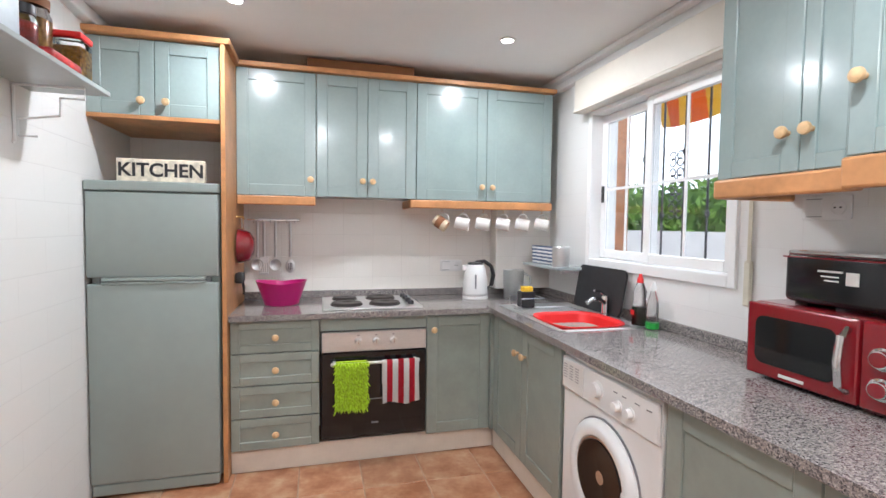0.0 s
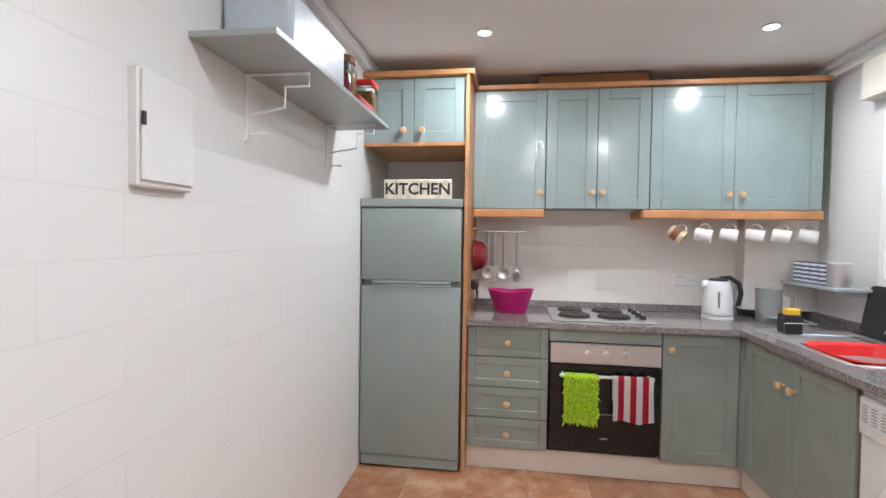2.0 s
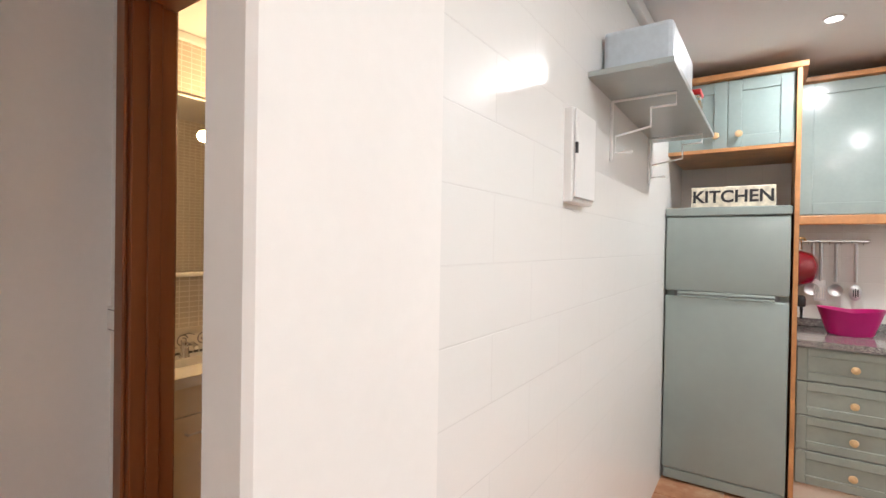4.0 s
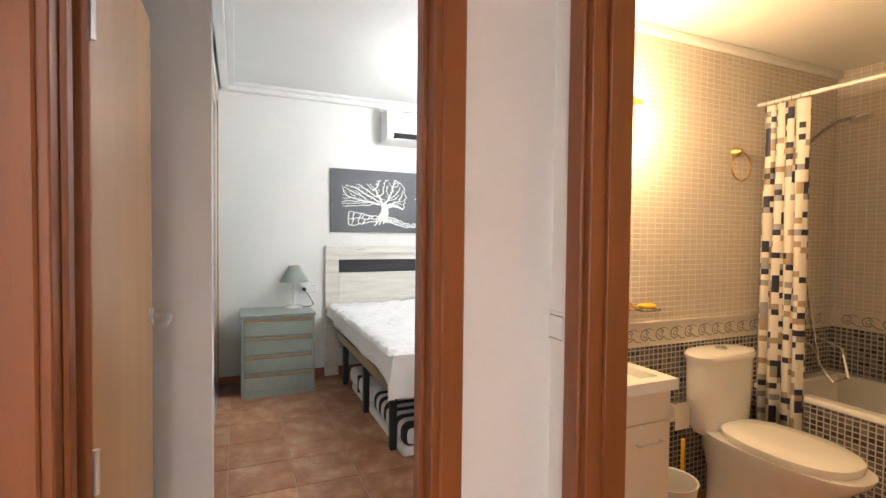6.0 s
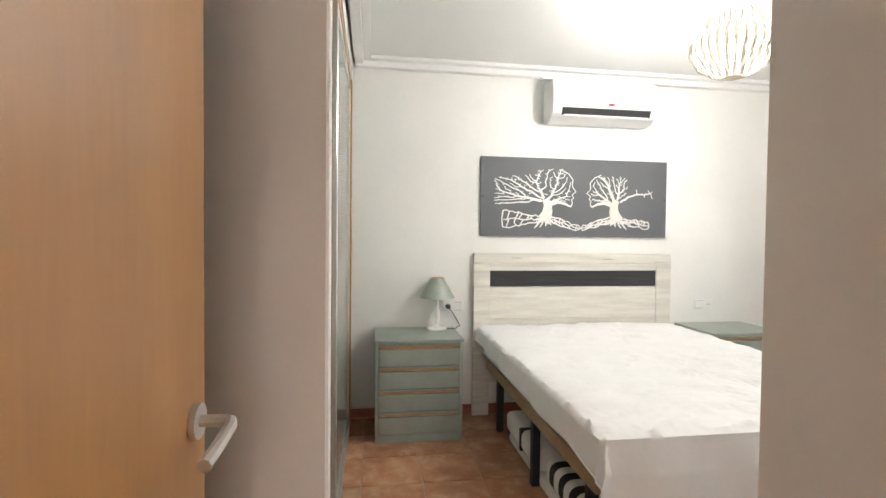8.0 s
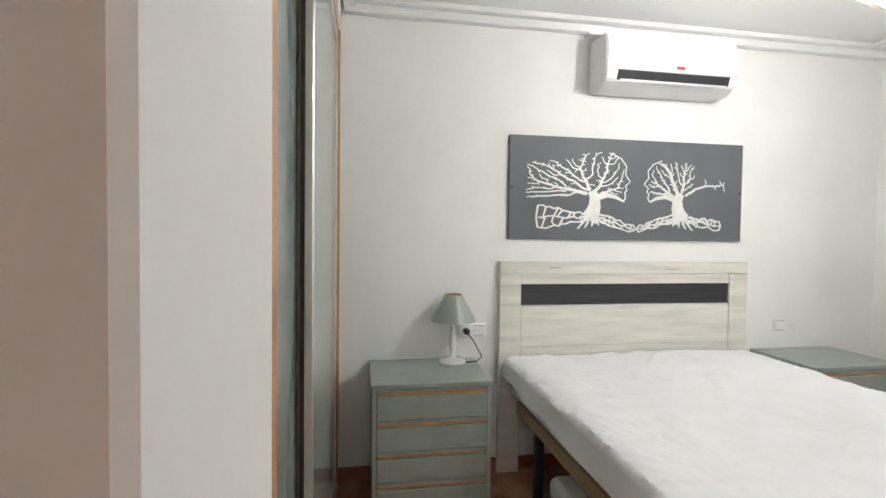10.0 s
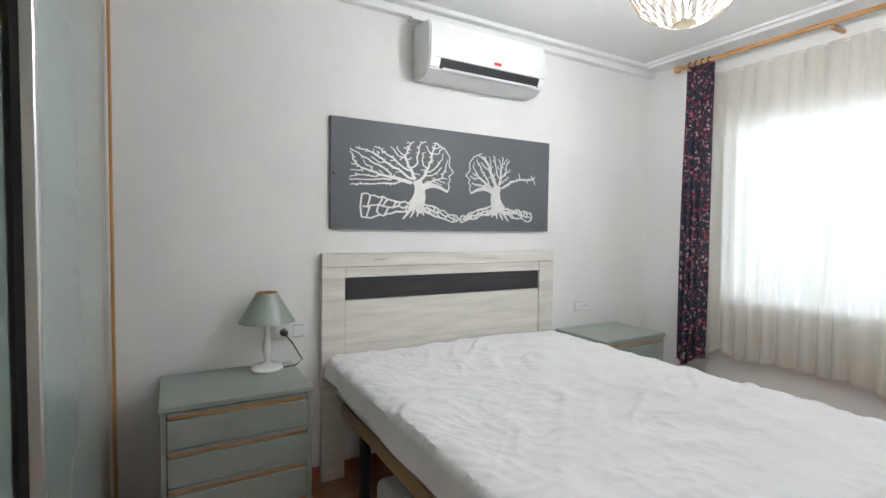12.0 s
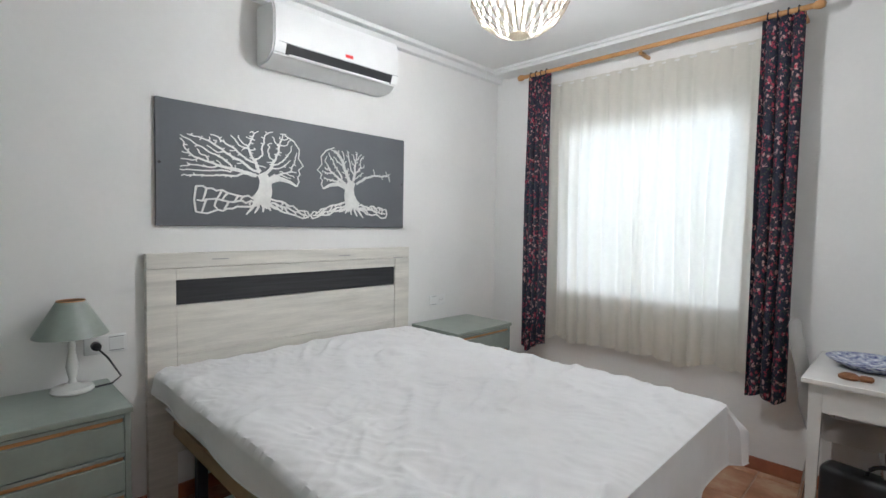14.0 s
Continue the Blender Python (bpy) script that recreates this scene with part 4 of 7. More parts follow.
def utensil(x, shape, label):
    u = thing("kitchen_utensil", (x, -0.058, 1.05), label, "utensil", "hanging utensils")
    part("handle", tube([(x, -0.058, 1.385), (x, -0.06, 1.30), (x, -0.057, 1.16)], 0.0085, 8), STEEL, u, smooth=True)
    if shape == "slotted":
        sp = [(x - 0.03 + i * 0.0125, x - 0.03 + i * 0.0125 + 0.007, -0.06, -0.057, 1.06, 1.12) for i in range(5)]
        part("head", boxes(*sp, (x - 0.03, x + 0.027, -0.06, -0.057, 1.045, 1.06), (x - 0.028, x + 0.025, -0.06, -0.057, 1.12, 1.165), bevel=0.001), STEEL, u)
    elif shape == "ladle":
        part("head", lathe([(0, 0.022), (0.02, 0.02), (0.034, 0.005), (0.036, 0), (0.032, 0.004), (0.018, 0.017), (0, 0.019)], wall_m(x, -0.045, 1.11, "-y") @ Matrix.Rotation(radians(180), 4, "X") @ Matrix.Translation((0, 0, -0.02))), STEEL, u, smooth=True)
    else:
        bm = lathe([(0, 0.008), (0.02, 0.006), (0.03, 0), (0.028, -0.002), (0, 0.004)], wall_m(x, -0.055, 1.10, "-y"))
        for v in bm.verts:
            v.co.z = 1.10 + (v.co.z - 1.10) * 1.5
        part("head", bm, STEEL, u, smooth=True)
        part("slots", boxes((x - 0.012, x - 0.006, -0.064, -0.0635, 1.08, 1.12), (x - 0.002, x + 0.004, -0.064, -0.0635, 1.075, 1.125), (x + 0.008, x + 0.014, -0.064, -0.0635, 1.08, 1.12)), BLACK, u)


utensil(0.66, "ladle", "steel soup ladle hanging from the rail")
utensil(0.70, "slotted", "steel slotted turner hanging from the rail")
utensil(0.77, "ladle", "steel skimmer hanging from the rail")
utensil(0.86, "spoon", "steel slotted spoon hanging from the rail")
c = thing("red_colander", (0.62, -0.25, 1.22), "dark red enamel pan hanging from a brass hook", "pan")
pm = Matrix.Translation((0.585, -0.30, 1.24)) @ Matrix.Rotation(radians(90), 4, "Y")
part("bowl", lathe([(0, 0.09), (0.05, 0.085), (0.085, 0.06), (0.10, 0.012), (0.102, 0), (0.096, 0.01), (0.05, 0.075), (0, 0.08)], pm, 28), RED, c, smooth=True)
part("handle", tube([(0.60, -0.30, 1.345), (0.60, -0.30, 1.40)], 0.006, 8), CHROME, c)
part("hook", tube([(0.575, -0.30, 1.41), (0.61, -0.30, 1.41), (0.615, -0.30, 1.395)], 0.006, 8), GOLD, c, "brass hook")
c = thing("black_whisk", (0.61, -0.32, 1.06), "black plastic scoop hanging below the pan", "utensil")
part("blade", boxes((0.577, 0.62, -0.40, -0.30, 1.03, 1.09), bevel=0.012, segs=2), BLACK, c, smooth=True)
part("handle", tube([(0.60, -0.31, 1.06), (0.605, -0.26, 1.0), (0.605, -0.25, 0.95)], 0.008, 8), BLACK, c)

# mugs
for i in range(6):
    x = 1.82 + i * 0.143
    lab = "white mug hanging from a hook under the cabinet" if i else "brown-patterned mug hanging tilted from a hook"
    g = thing("mug", (x, -0.28, 1.36), lab, "mug", "hanging mugs")
    mm = Matrix.Translation((x, -0.27, 1.405)) @ Matrix.Rotation(radians(12 if i else 38), 4, "Y") @ Matrix.Rotation(radians(-25), 4, "Z") @ Matrix.Translation((-0.0, 0, -0.015)) @ Matrix.Rotation(radians(90), 4, "Y") @ Matrix.Translation((0, 0, -0.045))
    body = part("cup", lathe([(0, 0.004), (0.036, 0.0), (0.039, 0.006), (0.040, 0.092), (0.037, 0.092), (0.035, 0.008), (0, 0.008)], mm, 24), CERAM if i else mat("cream_glaze", (0.6, 0.5, 0.35), 0.2), g, smooth=True)
    if i == 0:
        part("pattern_band", lathe([(0.0402, 0.02), (0.0412, 0.022), (0.0412, 0.06), (0.0402, 0.062)], mm, 24), BROWNBOX, g, "brown patterned band", True)
    part("handle", tube(arc(mm @ Vector((-0.040, 0, 0.046)), 0.028, 90, 270, mm.to_3x3() @ Vector((1, 0, 0)), mm.to_3x3() @ Vector((0, 0, 1)), 12), 0.005, 8), CERAM, g, smooth=True)
    part("hook", tube([(x, -0.27, 1.516), (x, -0.27, 1.49)] + arc((x, -0.262, 1.475), 0.009, 90, 300, (0, 1, 0), (0, 0, 1), 6), 0.002, 6), GOLD, g, "small brass cup hook")

# sink
s = thing("sink", (2.37, -0.9, 0.86), "steel inset sink with ribbed drainer", "sink")
part("rim", boxes((2.13, 2.61, -0.66, -0.52, 0.880, 0.886), (2.13, 2.16, -1.28, -0.66, 0.880, 0.886), (2.55, 2.61, -1.28, -0.66, 0.880, 0.886), (2.16, 2.55, -1.30, -1.27, 0.880, 0.886), (2.16, 2.55, -0.88, -0.86, 0.880, 0.886), bevel=0.002), STEEL, s)
part("drainer", boxes((2.16, 2.55, -0.86, -0.66, 0.872, 0.878), *[(2.18, 2.53, -0.85 + i * 0.022, -0.842 + i * 0.022, 0.878, 0.883) for i in range(9)]), STEEL, s)
part("basin", boxes((2.16, 2.55, -1.27, -0.88, 0.72, 0.73), (2.155, 2.16, -1.27, -0.88, 0.73, 0.882), (2.55, 2.555, -1.27, -0.88, 0.73, 0.882), (2.16, 2.55, -1.275, -1.27, 0.73, 0.882), (2.16, 2.55, -0.88, -0.875, 0.73, 0.882)), STEEL, s)
tub = thing("washing_up_bowl", (2.35, -1.07, 0.74), "red plastic washing-up bowl set in the sink", "bowl")
bm = bmesh.new()
rows = []
for sx, sy, z in ((0.13, 0.13, 0.745), (0.15, 0.15, 0.76), (0.185, 0.185, 0.888), (0.205, 0.205, 0.897), (0.207, 0.207, 0.890), (0.20, 0.20, 0.889), (0.18, 0.18, 0.884), (0.145, 0.145, 0.765), (0.12, 0.12, 0.752)):
    ring = []
    for q in range(32):
        a = 2 * math.pi * q / 32
        ca, sa = math.cos(a), math.sin(a)
        kx = abs(ca) ** 0.5 * math.copysign(1, ca)
        ky = abs(sa) ** 0.5 * math.copysign(1, sa)
        ring.append(bm.verts.new((2.35 + sx * kx * 0.95, -1.075 + sy * ky, z)))
    rows.append(ring)
for a, bb in zip(rows, rows[1:]):
    for q in range(32):
        bm.faces.new((a[q], a[(q + 1) % 32], bb[(q + 1) % 32], bb[q]))
bm.faces.new(rows[-1])
bm.faces.new(rows[0])
bmesh.ops.recalc_face_normals(bm, faces=bm.faces)
part("shell", bm, REDPL, tub, smooth=True)
q = thing("mixer_tap", (2.58, -0.98, 0.886), "chrome single-lever mixer tap", "tap")
part("post", lathe([(0.028, 0), (0.026, 0.01), (0.02, 0.015), (0.02, 0.085), (0.023, 0.09), (0.018, 0.11), (0, 0.112)], Matrix.Translation((2.58, -0.98, 0.886))), CHROME, q, smooth=True)
part("spout", tube([(2.575, -0.985, 0.955), (2.52, -1.01, 0.985), (2.46, -1.03, 0.985), (2.43, -1.04, 0.97)], 0.012, 10), CHROME, q, smooth=True)
part("lever", tube([(2.58, -0.98, 0.998), (2.53, -1.0, 1.025), (2.49, -1.01, 1.03)], 0.007, 8), CHROME, q, smooth=True)
bd = thing("chopping_board", (2.64, -0.85, 0.9), "black chopping board leaning on the wall", "chopping board")
bm = rounded_plate(0.47, 0.26, 0.04, 0.012)
bm.transform(Matrix.Translation((0, 0, 0)) @ Matrix.Translation((2.60, -0.85, 0.888)) @ Matrix.Rotation(radians(-90), 4, "Z") @ Matrix.Rotation(radians(80), 4, "X") @ Matrix.Translation((0, 0.13, -0.006)))
part("slab", bm, BLACK, bd)


def bottle(at, prof, label, material, capmat, capz):
    o = thing("washing_up_bottle", at, label, "bottle", "bottles by the sink")
    m = Matrix.Translation(at)
    part("body", lathe(prof, m, 20), material, o, smooth=True)
    part("cap", lathe([(0.016, capz), (0.016, capz + 0.02), (0.01, capz + 0.03), (0.008, capz + 0.045), (0, capz + 0.046)], m, 14), capmat, o, smooth=True)
    return o


CLEARP = glass("clear_plastic", (0.9, 0.92, 0.92), 0.1)
o = bottle((2.60, -1.245, 0.886), [(0, 0), (0.036, 0), (0.038, 0.01), (0.037, 0.09), (0.03, 0.14), (0.034, 0.17), (0.016, 0.215), (0, 0.216)], "washing-up liquid bottle with dark contents and red cap", CLEARP, REDPL, 0.214)
part("liquid", lathe([(0, 0.003), (0.034, 0.003), (0.036, 0.012), (0.035, 0.095), (0, 0.096)], Matrix.Translation((2.60, -1.245, 0.886)), 20), mat("dark_green_liquid", (0.006, 0.02, 0.01), 0.1), o)
part("label_sticker", boxes((2.556, 2.5615, -1.258, -1.232, 0.94, 0.965), bevel=0.001), REDPL, o)
o = bottle((2.61, -1.33, 0.886), [(0, 0), (0.028, 0), (0.03, 0.01), (0.026, 0.12), (0.014, 0.17), (0.012, 0.185), (0, 0.186)], "clear bottle with green base by the sink", CLEARP, WHITE, 0.184)
part("base_band", lathe([(0, 0.001), (0.0305, 0.001), (0.0315, 0.03), (0.029, 0.032)], Matrix.Translation((2.61, -1.33, 0.886)), 20), mat("green_plastic", (0.03, 0.35, 0.05), 0.4), o)
o = thing("dish_rack", (2.30, -0.62, 0.886), "black and chrome dish drainer with yellow sponge", "dish rack")
part("cup", boxes((2.215, 2.30, -0.68, -0.60, 0.887, 0.985), bevel=0.008, segs=2), BLACK, o)
part("sponge", boxes((2.225, 2.29, -0.672, -0.625, 0.975, 1.015), bevel=0.006, segs=2), YEL, o, "yellow sponge")
part("wire_frame", tube([(2.19, -0.72, 0.89), (2.19, -0.55, 0.89), (2.19, -0.55, 0.95), (2.34, -0.55, 0.95), (2.34, -0.72, 0.95), (2.19, -0.72, 0.95), (2.19, -0.72, 0.89)], 0.003, 6), CHROME, o)
o = thing("clear_jug", (2.32, -0.30, 0.882), "frosted clear plastic jug on the worktop", "jug")
part("vessel", lathe([(0, 0.003), (0.06, 0.003), (0.064, 0.01), (0.07, 0.20), (0.066, 0.20), (0.06, 0.012), (0, 0.008)], Matrix.Translation((2.32, -0.30, 0.882))), glass("frosted_plastic", (0.85, 0.87, 0.87), 0.35), o, smooth=True)
part("handle", tube([(2.385, -0.32, 1.06), (2.43, -0.33, 1.04), (2.43, -0.33, 0.96), (2.385, -0.32, 0.94)], 0.007, 8), MATS["frosted_plastic"], o, smooth=True)
sh = thing("wall_shelf", (2.56, -0.45, 1.12), "small pale shelf on the side wall", "shelf")
part("board", boxes((2.46, KX1 - 0.002, -0.64, -0.14, 1.105, 1.123), bevel=0.003), SHELFG, sh)
part("bracket", boxes((2.52, KX1 - 0.002, -0.58, -0.56, 1.08, 1.104)), WHITE, sh)
for i in range(4):
    o = thing("striped_cup", (2.54, -0.2 - i * 0.075, 1.123), "blue and white striped cup standing on the shelf", "cup", "striped cups")
    cm = Matrix.Translation((2.54, -0.20 - i * 0.078, 1.1235))
    part("cup", lathe([(0, 0.002), (0.032, 0), (0.035, 0.005), (0.037, 0.12), (0.034, 0.12), (0.03, 0.006), (0, 0.006)], cm, 20), CUPSTR, o, smooth=True)
o = thing("steel_canister", (2.53, -0.56, 1.123), "brushed steel canister on the shelf", "canister")
part("body", lathe([(0, 0), (0.052, 0), (0.054, 0.004), (0.054, 0.125), (0.050, 0.13), (0, 0.13)], Matrix.Translation((2.53, -0.56, 1.1235))), STEEL, o, smooth=True)

# washing machine
w = thing("washing_machine", (2.36, -1.755, 0), "white front-loading washing machine with a round door", "washing machine")
wf = 2.075
part("body", boxes((wf, KX1 - 0.03, -2.06, -1.445, 0.01, 0.842), bevel=0.008, segs=2), WHITE, w)
part("control_panel", boxes((wf - 0.012, wf + 0.004, -2.055, -1.45, 0.685, 0.82), bevel=0.005), WHITE, w)
part("drawer", boxes((wf - 0.016, wf - 0.011, -1.62, -1.46, 0.69, 0.815), bevel=0.002), LACQ, w, "detergent drawer front")
for yy, z, r in ((-1.72, 0.755, 0.036), (-1.85, 0.74, 0.021), (-1.92, 0.74, 0.021)):
    part("dial", lathe([(r, 0), (r, 0.004), (r * 0.8, 0.006), (r * 0.75, 0.024), (0, 0.026)], wall_m(wf - 0.012, yy, z, "-x"), 24), WHITE, w, "white rotary dial", True)
for yy in (-1.485, -1.53, -1.575):
    for kz in range(6):
        part("print_bar", boxes((wf - 0.0172, wf - 0.0158, yy - 0.013, yy + 0.013, 0.735 + kz * 0.011, 0.738 + kz * 0.011)), INK_GAP, w)
for yy in (-1.83, -1.88, -1.95, -2.01):
    part("print_bar", boxes((wf - 0.0135, wf - 0.0118, yy - 0.012, yy + 0.012, 0.782, 0.786)), INK_GAP, w)
dm = wall_m(wf, -1.755, 0.43, "-x")
d = part("porthole_ring", lathe([(0.215, 0), (0.215, 0.012), (0.20, 0.028), (0.17, 0.034), (0.155, 0.028), (0.15, 0.01)], dm, 40), WHITE, w, "white rounded porthole ring", True)
part("porthole_trim", lathe([(0.222, 0.0), (0.222, 0.004), (0.216, 0.005)], dm, 40), INK_GAP, w)
part("porthole_glass", lathe([(0.152, 0.012), (0.14, 0.028), (0.10, 0.024), (0.05, 0.019), (0, 0.017)], dm, 40), BLKGLASS, d, "dark glass porthole", True)
part("inner_rim", lathe([(0.153, 0.012), (0.15, 0.024), (0.143, 0.024), (0.14, 0.018)], dm, 40), CHROME, d, smooth=True)
part("door_catch", boxes((wf - 0.034, wf - 0.022, -1.955, -1.90, 0.36, 0.46), bevel=0.006), WHITE, d)
part("kick_plate", boxes((wf - 0.004, wf + 0.01, -2.055, -1.45, 0.02, 0.10), bevel=0.002), WHITE, w)

# microwave, toaster
mw = thing("microwave", (2.55, -2.24, 0.882), "red enamel microwave with black window on the worktop", "microwave")
mm = Matrix.Translation((2.612, -2.242, 0.8825)) @ Matrix.Rotation(radians(-90), 4, "Z") @ Matrix.Diagonal((1, 1, 0.94, 1))

part("case", local(boxes((-0.23, 0.23, -0.15, 0.055, 0.012, 0.27), bevel=0.012, segs=2), mm), RED, mw)
d = part("door", local(boxes((-0.232, 0.115, -0.172, -0.151, 0.014, 0.268), bevel=0.008, segs=2), mm), RED, mw)
part("window", local(rounded_plate(0.255, 0.165, 0.03, 0.0055), mm @ wall_m(-0.0675, -0.171, 0.1425, "-y")), BLKGLASS, d, "black rounded window")
part("handle", local(tube([(0.087, -0.17, 0.05), (0.087, -0.20, 0.07), (0.087, -0.21, 0.14), (0.087, -0.20, 0.215), (0.087, -0.17, 0.235)], 0.011, 10), mm), CHROME, d, "chrome bow handle", True)
part("badge", local(boxes((-0.11, -0.03, -0.174, -0.1715, 0.028, 0.038)), mm), SILVER, d)
part("fascia", local(boxes((0.118, 0.232, -0.172, -0.151, 0.014, 0.268), bevel=0.006), mm), RED, mw)
for z in (0.17, 0.085):
    part("dial", local(lathe([(0.032, 0), (0.032, 0.006), (0.026, 0.008), (0.024, 0.022), (0, 0.023)], wall_m(0.175, -0.172, z, "-y"), 24), mm), CHROME, mw, "red and chrome dial", True)
    part("dial_cap", local(lathe([(0.021, 0), (0.021, 0.0245), (0, 0.025)], wall_m(0.175, -0.172, z, "-y"), 24), mm), RED, mw)
for x in (-0.18, 0.18):
    part("foot", local(boxes((x - 0.02, x + 0.02, -0.12, 0.04, 0.0005, 0.012)), mm), BLACK, mw)
ts = thing("toaster", (2.55, -2.24, 1.137), "black toaster with chrome trim on the microwave", "toaster")
tm = mm @ Matrix.Translation((0.045, -0.04, 0.271))
part("body", local(boxes((-0.19, 0.20, -0.09, 0.09, 0.012, 0.175), bevel=0.02, segs=3), tm), mat("black_gloss", (0.012, 0.012, 0.014), 0.15), ts, smooth=True)
part("top_trim", local(boxes((-0.185, 0.195, -0.085, 0.085, 0.165, 0.186), bevel=0.01, segs=2), tm), CHROME, ts)
part("red_line", local(boxes((-0.192, 0.202, -0.092, 0.092, 0.160, 0.165), bevel=0.001), tm), RED, ts)
part("badge", local(boxes((0.0, 0.035, -0.0935, -0.090, 0.085, 0.125), bevel=0.001), tm), SILVER, ts)
part("print_bar", local(boxes((-0.08, -0.01, -0.0925, -0.090, 0.12, 0.126), (-0.07, -0.02, -0.0925, -0.090, 0.105, 0.109), (-0.06, -0.02, -0.0925, -0.090, 0.092, 0.096)), tm), SILVER, ts)
for x in (-0.15, 0.16):
    part("foot", local(boxes((x - 0.02, x + 0.02, -0.06, 0.06, 0.0005, 0.012)), tm), BLACK, ts)

# right-hand wall cabinets
o = cabinet("wall_cabinet", (2.5, -2.17, 1.54), "glossy sage-green double-door wall cabinet over the microwave", (2.37, KX1 - 0.003, -2.405, -1.955, 1.545, 2.33), [], face=2.35)
framed_door("door", o, -2.235, -1.95, 1.54, 2.335, 2.35, "y", -1, SAGE, rail=0.055, knob_at=(-2.20, 1.655))
framed_door("door", o, -2.405, -2.235, 1.54, 2.335, 2.35, "y", -1, SAGE, rail=0.045, knob_at=(-2.27, 1.655))
o = cabinet("wall_cabinet", (2.5, -2.7, 1.54), "deeper glossy sage-green wall cabinet with a wooden knob", (2.30, KX1 - 0.003, -3.0, -2.41, 1.56, 2.33), [], face=2.28)
framed_door("door", o, -3.0, -2.41, 1.555, 2.335, 2.28, "y", -1, SAGE, rail=0.06, knob_at=(-2.445, 1.74))
o = thing("light_pelmet", (2.35, -2.2, 1.5), "rounded beech pelmet under a wall cabinet", "trim", "pelmets")
part("board", boxes((2.335, 2.36, -2.405, -1.95, 1.475, 1.538), bevel=0.008, segs=2), BEECH, o)
part("return_board", boxes((2.362, KX1 - 0.004, -1.972, -1.95, 1.475, 1.538), bevel=0.006), BEECH, o)
part("deep_board", boxes((2.265, 2.29, -3.0, -2.408, 1.475, 1.553), bevel=0.008, segs=2), BEECH, o)

# kitchen window
wn = thing("window_1", (KX1 + 0.05, -1.18, 1.13), "white sliding two-sash window with glazing bars", "window", kind="structure")
X0, X1 = KX1 + 0.02, KX1 + 0.09


def sash(y0, y1, x0, x1, parent, bars):
    s = part("sash", boxes((x0, x1, y0, y0 + 0.05, 1.19, 2.06), (x0, x1, y1 - 0.05, y1, 1.19, 2.06), (x0, x1, y0 + 0.05, y1 - 0.05, 1.19, 1.24), (x0, x1, y0 + 0.05, y1 - 0.05, 2.01, 2.06), bevel=0.003), PVC, parent)
    part("pane", boxes((x0 + 0.01, x0 + 0.014, y0 + 0.05, y1 - 0.05, 1.24, 2.01)), GLASS, s).visible_shadow = False
    ym = (y0 + y1) / 2
    part("glazing_bar", boxes((x0 + 0.004, x0 + 0.0095, ym - 0.008, ym + 0.008, 1.24, 2.01), (x0 + 0.004, x0 + 0.0095, y0 + 0.05, ym - 0.008, 1.60, 1.616), (x0 + 0.004, x0 + 0.0095, ym + 0.008, y1 - 0.05, 1.60, 1.616)), PVC, s)


part("frame", boxes((KX1 - 0.015, KX1 + 0.11, -1.74, -1.70, 1.13, 2.12), (KX1 - 0.015, KX1 + 0.11, -0.66, -0.62, 1.13, 2.12), (KX1 - 0.015, KX1 + 0.11, -1.70, -0.66, 1.13, 1.185), (KX1 - 0.015, KX1 + 0.11, -1.70, -0.66, 2.065, 2.12), bevel=0.004), PVC, wn)
sash(-1.15, -0.662, X0 + 0.04, X0 + 0.07, wn, True)
sash(-1.698, -1.12, X0, X0 + 0.03, wn, True)
part("latch", boxes((X0 + 0.03, X0 + 0.04, -0.70, -0.68, 1.53, 1.63), bevel=0.002), BLACK, wn)
sb = thing("shutter_box", (2.6, -1.2, 2.12), "cream roller-shutter box above the window", "shutter box")
part("casing", boxes((KX1 - 0.09, KX1 - 0.002, -1.80, -0.57, 2.105, 2.29), bevel=0.004), mat("cream_board", (0.72, 0.68, 0.60), 0.5, var=0.03), sb)
part("lip", boxes((KX1 - 0.095, KX1 - 0.01, -1.805, -0.565, 2.09, 2.104), bevel=0.003), MATS["cream_board"], sb)
st = thing("shutter_strap", (2.66, -1.80, 1.1), "cream shutter strap with winder on the wall", "strap")
part("strap", boxes((KX1 - 0.012, KX1 - 0.009, -1.807, -1.79, 1.25, 2.09)), mat("cream_strap", (0.6, 0.56, 0.45), 0.8), st)
part("winder", boxes((KX1 - 0.02, KX1 - 0.001, -1.815, -1.78, 1.07, 1.25), bevel=0.006), MATS["cream_strap"], st)
gr = thing("window_grille", (2.86, -1.18, 1.13), "wrought-iron grille with scroll ornament outside the window", "grille")
for i in range(7):
    yy = -1.66 + i * 0.16
    part("bar", tube([(2.90, yy, 1.10), (2.90, yy, 2.15)], 0.006, 6), IRON, gr)
    part("knuckle", lathe([(0.006, -0.02), (0.012, -0.008), (0.012, 0.008), (0.006, 0.02)], Matrix.Translation((2.90, yy, 1.78 if i % 2 else 1.45)), 8), IRON, gr)
for z in (1.12, 2.13):
    part("cross_rail", boxes((2.895, 2.905, -1.72, -0.64, z - 0.006, z + 0.006)), IRON, gr)
for z in (1.47, 1.56, 1.66, 1.75):
    bm = bmesh.new()
    for sgn in (1, -1):
        for v in (1, -1):
            tube(arc((2.90, -1.12 + sgn * 0.028, z + v * 0.018), 0.022, 0, 300, (0, sgn, 0), (0, 0, v), 10), 0.004, 5, bm)
    part("scroll", bm, IRON, gr)
# outside the kitchen window
o = thing("outer_reveal", (3.0, -0.5, 0), "sunlit brick-coloured window surround outside", "wall", kind="structure")
